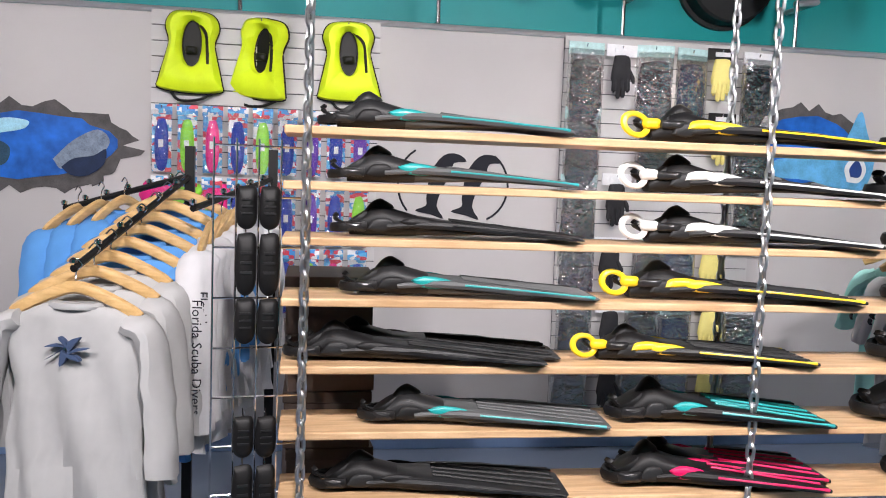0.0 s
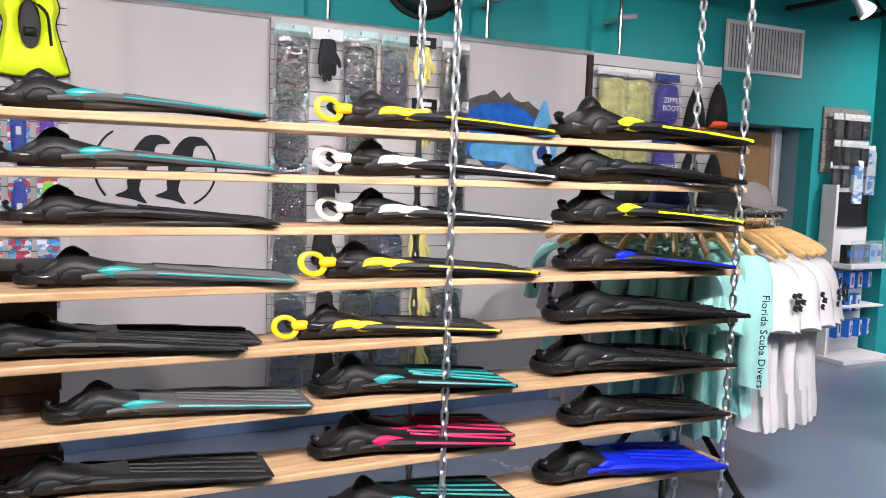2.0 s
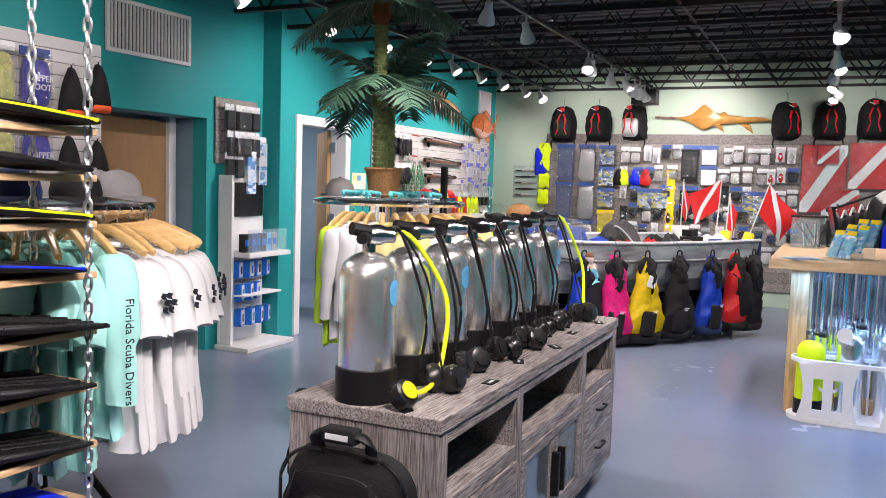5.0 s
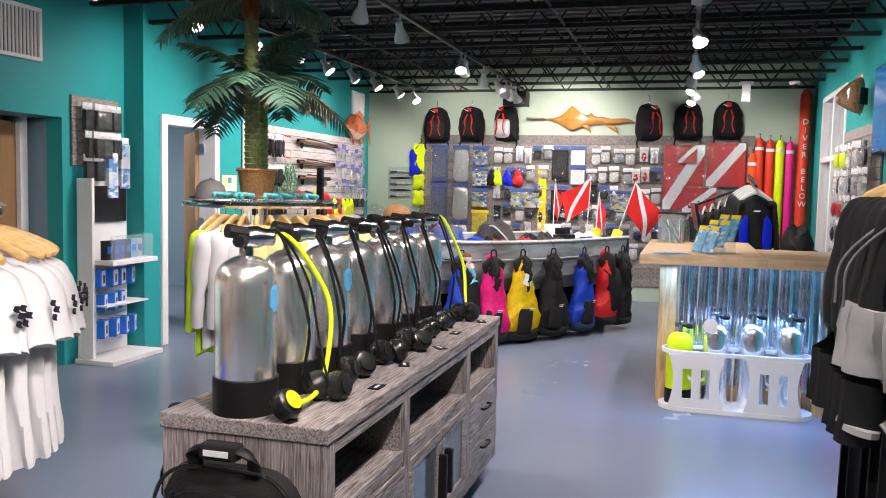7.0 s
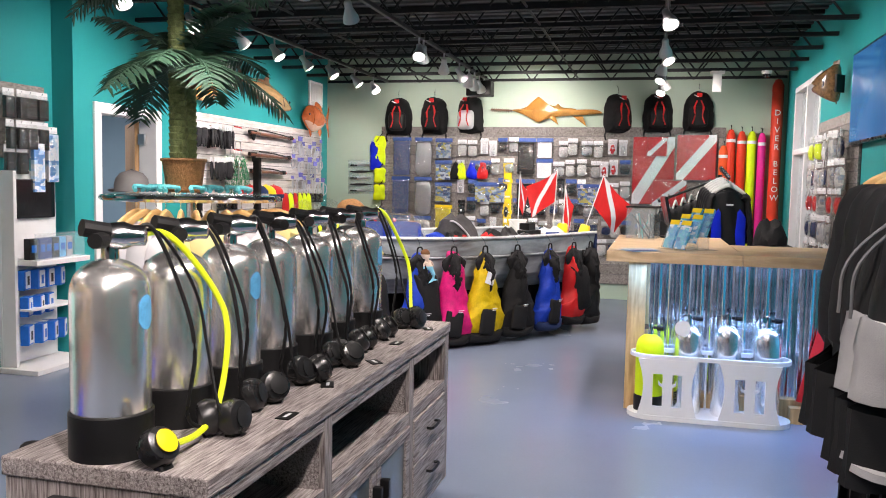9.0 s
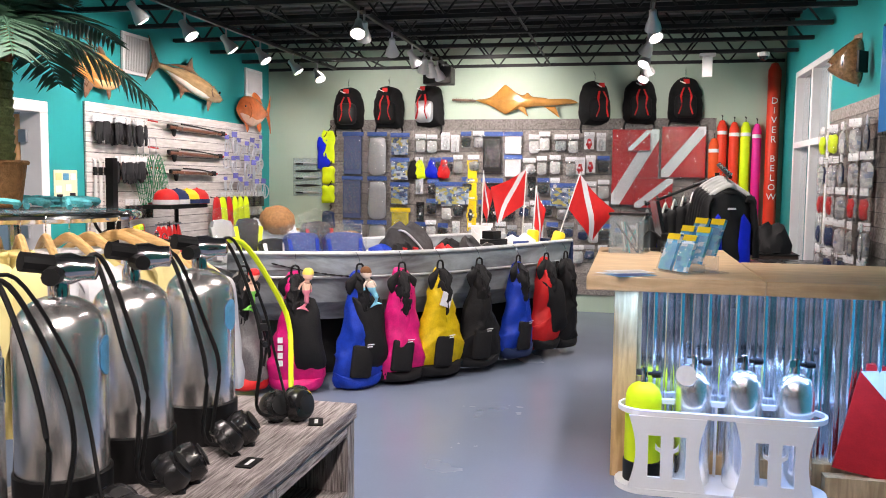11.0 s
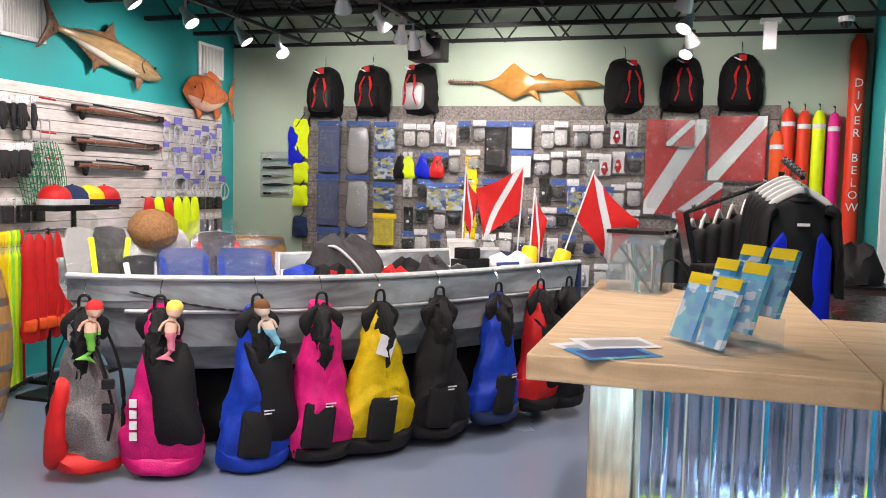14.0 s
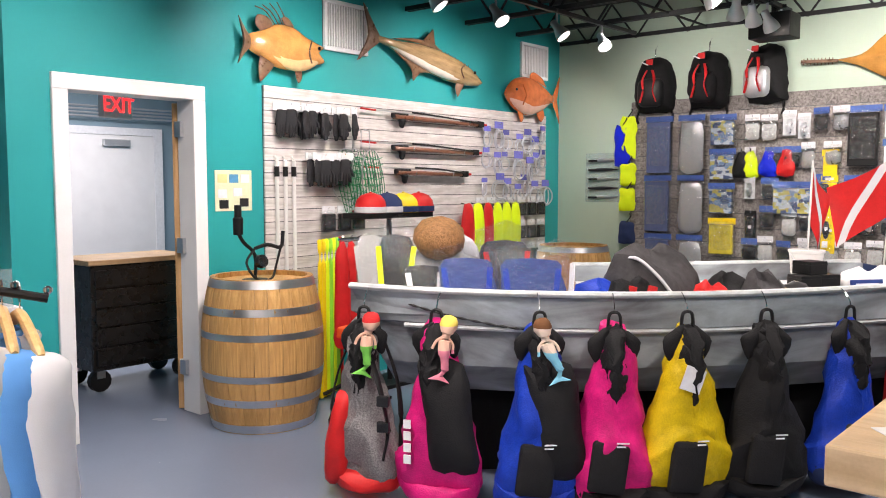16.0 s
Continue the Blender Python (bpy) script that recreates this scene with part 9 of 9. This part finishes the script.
for sg in (-1, 1):
    part("chest_panel", puff(B(), curve_outline([(sg * 0.225, -0.42), (sg * 0.15, -0.36), (sg * 0.06, -0.40), (sg * 0.05, -0.60), (sg * 0.13, -0.64), (sg * 0.22, -0.62)][::sg], 4), 0.028, pose(0, -0.105, 0), 0.0), M_PANEL, S_JKT, "pale grey chest panel", True)
    part("waist_piping", tube(B(), smoothline([(sg * 0.22, -0.11, -0.70), (sg * 0.15, -0.135, -0.76), (sg * 0.09, -0.135, -0.66), (sg * 0.07, -0.135, -0.54)], 5), 0.006, 6), M_PANEL, S_JKT, smooth=True)
    part("leg_piping", tube(B(), smoothline([(sg * 0.12, -0.12, -0.80), (sg * 0.16, -0.125, -0.96), (sg * 0.18, -0.12, -1.18)], 5), 0.0035, 5), M_PIPE, S_JKT)
part("zip", box(B(), -0.004, -0.078, -0.95, 0.004, -0.066, -0.36), M_ZINC, S_JKT)
for k in range(2, 5):
    copy_thing(S_JKT, pose(3.10 + 0.135 * k, -0.59, 1.635, 0, 0, -104 + 8 * (k % 3)))
for sg in (-1, 1):
    part("sleeve_panel", crumple(tube(B(), smoothline([(sg * 0.258, -0.010, -0.42), (sg * 0.264, -0.013, -0.51), (sg * 0.268, -0.016, -0.60)], 4), 0.077, 12, flat=0.62), 0.010, 14, sg), M_PANEL, S_JKT, "pale grey sleeve panel", True)
    part("cuff", tube(B(), smoothline([(sg * 0.272, -0.019, -0.735), (sg * 0.274, -0.020, -0.752)], 2), 0.072, 12, flat=0.62), M_PANEL, S_JKT, "pale grey cuff edging", True)
    part("shoulder_piping", tube(B(), smoothline([(sg * 0.12, -0.05, -0.13), (sg * 0.23, -0.058, -0.20), (sg * 0.318, -0.03, -0.30), (sg * 0.330, -0.012, -0.42)], 5), 0.004, 5), M_PIPE, S_JKT, smooth=True)
gr = thing("rail_rack", "chrome straight clothes rail near the window side", "garment rack")
part("rail", tube(B(), [(3.0, -0.59, 1.65), (3.72, -0.59, 1.65)], 0.014, 8), M_CHROME, gr)
for x in (3.0, 3.72):
    part("upright", tube(B(), [(x, -0.59, 0.03), (x, -0.59, 1.66)], 0.014, 8), M_CHROME, gr)
    part("foot", box(B(), x - 0.03, -0.87, 0.0, x + 0.03, -0.31, 0.03, bev=0.004), M_CHROME, gr)
spread_out(S_JKT, [pose(3.10 + 0.135 * k, -0.59, 1.635, 0, 0, -104 + 8 * k) for k in range(2)])

# slippers, grid side and clutter at the fin shelf's end
gs = thing("grid_panel", "wire grid panel on the end of the fin shelf", "grid panel", at=(-0.045, 2.36, 0), rz=8)
for k in range(5):
    part("wire", tube(B(), [(-0.12 + 0.06 * k, 0, 0.05), (-0.12 + 0.06 * k, 0, 1.62)], 0.003, 5), M_CHROME, gs)
for k in range(12):
    part("wire", tube(B(), [(-0.12, 0.004, 0.06 + 0.14 * k), (0.12, 0.004, 0.06 + 0.14 * k)], 0.003, 5), M_CHROME, gs)
part("foot", box(B(), -0.14, -0.15, 0.0, 0.14, 0.15, 0.05), M_BLACK, gs)
for r, z in enumerate((1.49, 1.36, 1.18, 0.85, 0.71, 0.55)):
    for c in range(2):
        sp = thing("water_shoe", "black water shoe hung sole outward on the grid", "shoe", "hanging water shoes", at=(-0.075 + 0.062 * c, 2.335, z), rz=8)
        sp.scale = (0.76, 0.8, (0.62, 0.9, 0.66)[r % 3])
        part("sole", puff(B(), curve_outline([(-0.03, 0.0), (0.03, 0.0), (0.038, -0.07), (0.034, -0.16), (0.0, -0.19), (-0.034, -0.16), (-0.038, -0.07)], 4), 0.025, ID, 0.02), M_BLACK, sp, smooth=True)
        for q in range(3):
            part("tread", box(B(), -0.02, -0.028, -0.06 - 0.03 * q, 0.02, -0.024, -0.052 - 0.03 * q), M_CHAR, sp)
        part("clip", tube(B(), [(0, 0.0, -0.004), (0, 0.052, 0.02)], 0.003, 5), M_CHROME, sp)
for k in range(7):
    st = thing("boot_box", "dark brown shoe box stacked behind the shoes", "box", "stacked shoe boxes", at=(0.16, 2.66, 0.0 + 0.175 * k), rz=4 * (k % 2))
    part("carton", box(B(), -0.13, -0.15, 0.0006, 0.13, 0.15, 0.14, bev=0.003), mat("brown_carton", (0.11, 0.08, 0.068), 0.6, spread=0.3) if k == 0 else bpy.data.materials["brown_carton"], st)
    part("lid", box(B(), -0.134, -0.154, 0.1405, 0.134, 0.154, 0.1745, bev=0.003), bpy.data.materials["brown_carton"], st)


# knife board on the end wall, red mesh vests, shelf clutter
kb = thing("knife_board", "clear acrylic board holding five dive knives", "knife board", at=(XE - 0.001, 4.22, 1.32), rz=-90)
part("board", box(B(), -0.20, -0.010, 0.0, 0.20, -0.002, 0.48), M_ACRYL, kb)
for k in range(5):
    kn = part("knife", puff(B(), curve_outline([(-0.16, 0.05 + 0.09 * k), (-0.02, 0.065 + 0.09 * k), (0.14, 0.055 + 0.09 * k), (0.16, 0.045 + 0.09 * k), (0.0, 0.03 + 0.09 * k), (-0.14, 0.035 + 0.09 * k)], 3), 0.016, pose(0, -0.011, 0), 0.0), M_CHAR if k % 2 else M_ZINC, kb, "dive knife in a sheath", True)
    part("handle", box(B(), -0.16, -0.032, 0.035 + 0.09 * k, -0.06, -0.012, 0.055 + 0.09 * k, bev=0.005), M_BLACK, kn)
vr = thing("vest_stand", "black floor stand hung with red mesh vests", "stand", at=(9.17, 4.20, 0))
part("base", box(B(), -0.16, -0.14, 0.0, 0.16, 0.14, 0.025, bev=0.005), M_BLACK, vr)
part("post", tube(B(), [(0, 0, 0.025), (0, 0, 1.145)], 0.014, 8), M_BLACK, vr)
part("bar", tube(B(), [(-0.2, 0, 1.13), (0.2, 0, 1.13)], 0.010, 7), M_CHROME, vr)
for k in range(5):
    v = thing("mesh_vest", "red mesh vest in a clear bag on the stand", "vest", "red mesh vests", at=(9.00 + 0.085 * k, 4.20, 1.13), rz=-35 + 14 * k)
    part("vest", crumple(puff(B(), curve_outline([(-0.02, -0.02), (0.02, -0.02), (0.045, -0.16), (0.055, -0.55), (0.05, -0.72), (-0.05, -0.72), (-0.055, -0.55), (-0.045, -0.16)], 4), 0.03, ID, 0.02), 0.014, 12, k), M_RED, v, smooth=True)
    part("orange_band", crumple(puff(B(), rounded(0.09, 0.08, 0.02, 4, 0, -0.62), 0.015, pose(0, -0.026, 0), 0.0), 0.01, 14, k), M_ORANGE, v, smooth=True)
    part("hook", tube(B(), smoothline([(0, 0, -0.03), (0.0, 0, 0.015), (0.012, 0, 0.02)], 3), 0.003, 5), M_CHROME, v)

# black duct end above the grey display wall
ad = thing("air_duct", "black round air duct end on the teal wall", "duct", at=(2.55, 4.949, 2.80), rz=0)
part("collar", lathe(B(), [(0.30, 0.0), (0.30, 0.03), (0.275, 0.034), (0.275, 0.15), (0.262, 0.162), (0.02, 0.17)], 32, pose(0, 0, 0, 90)), mat("duct_black", (0.018, 0.019, 0.020), 0.55, var=0.2), ad, smooth=False)
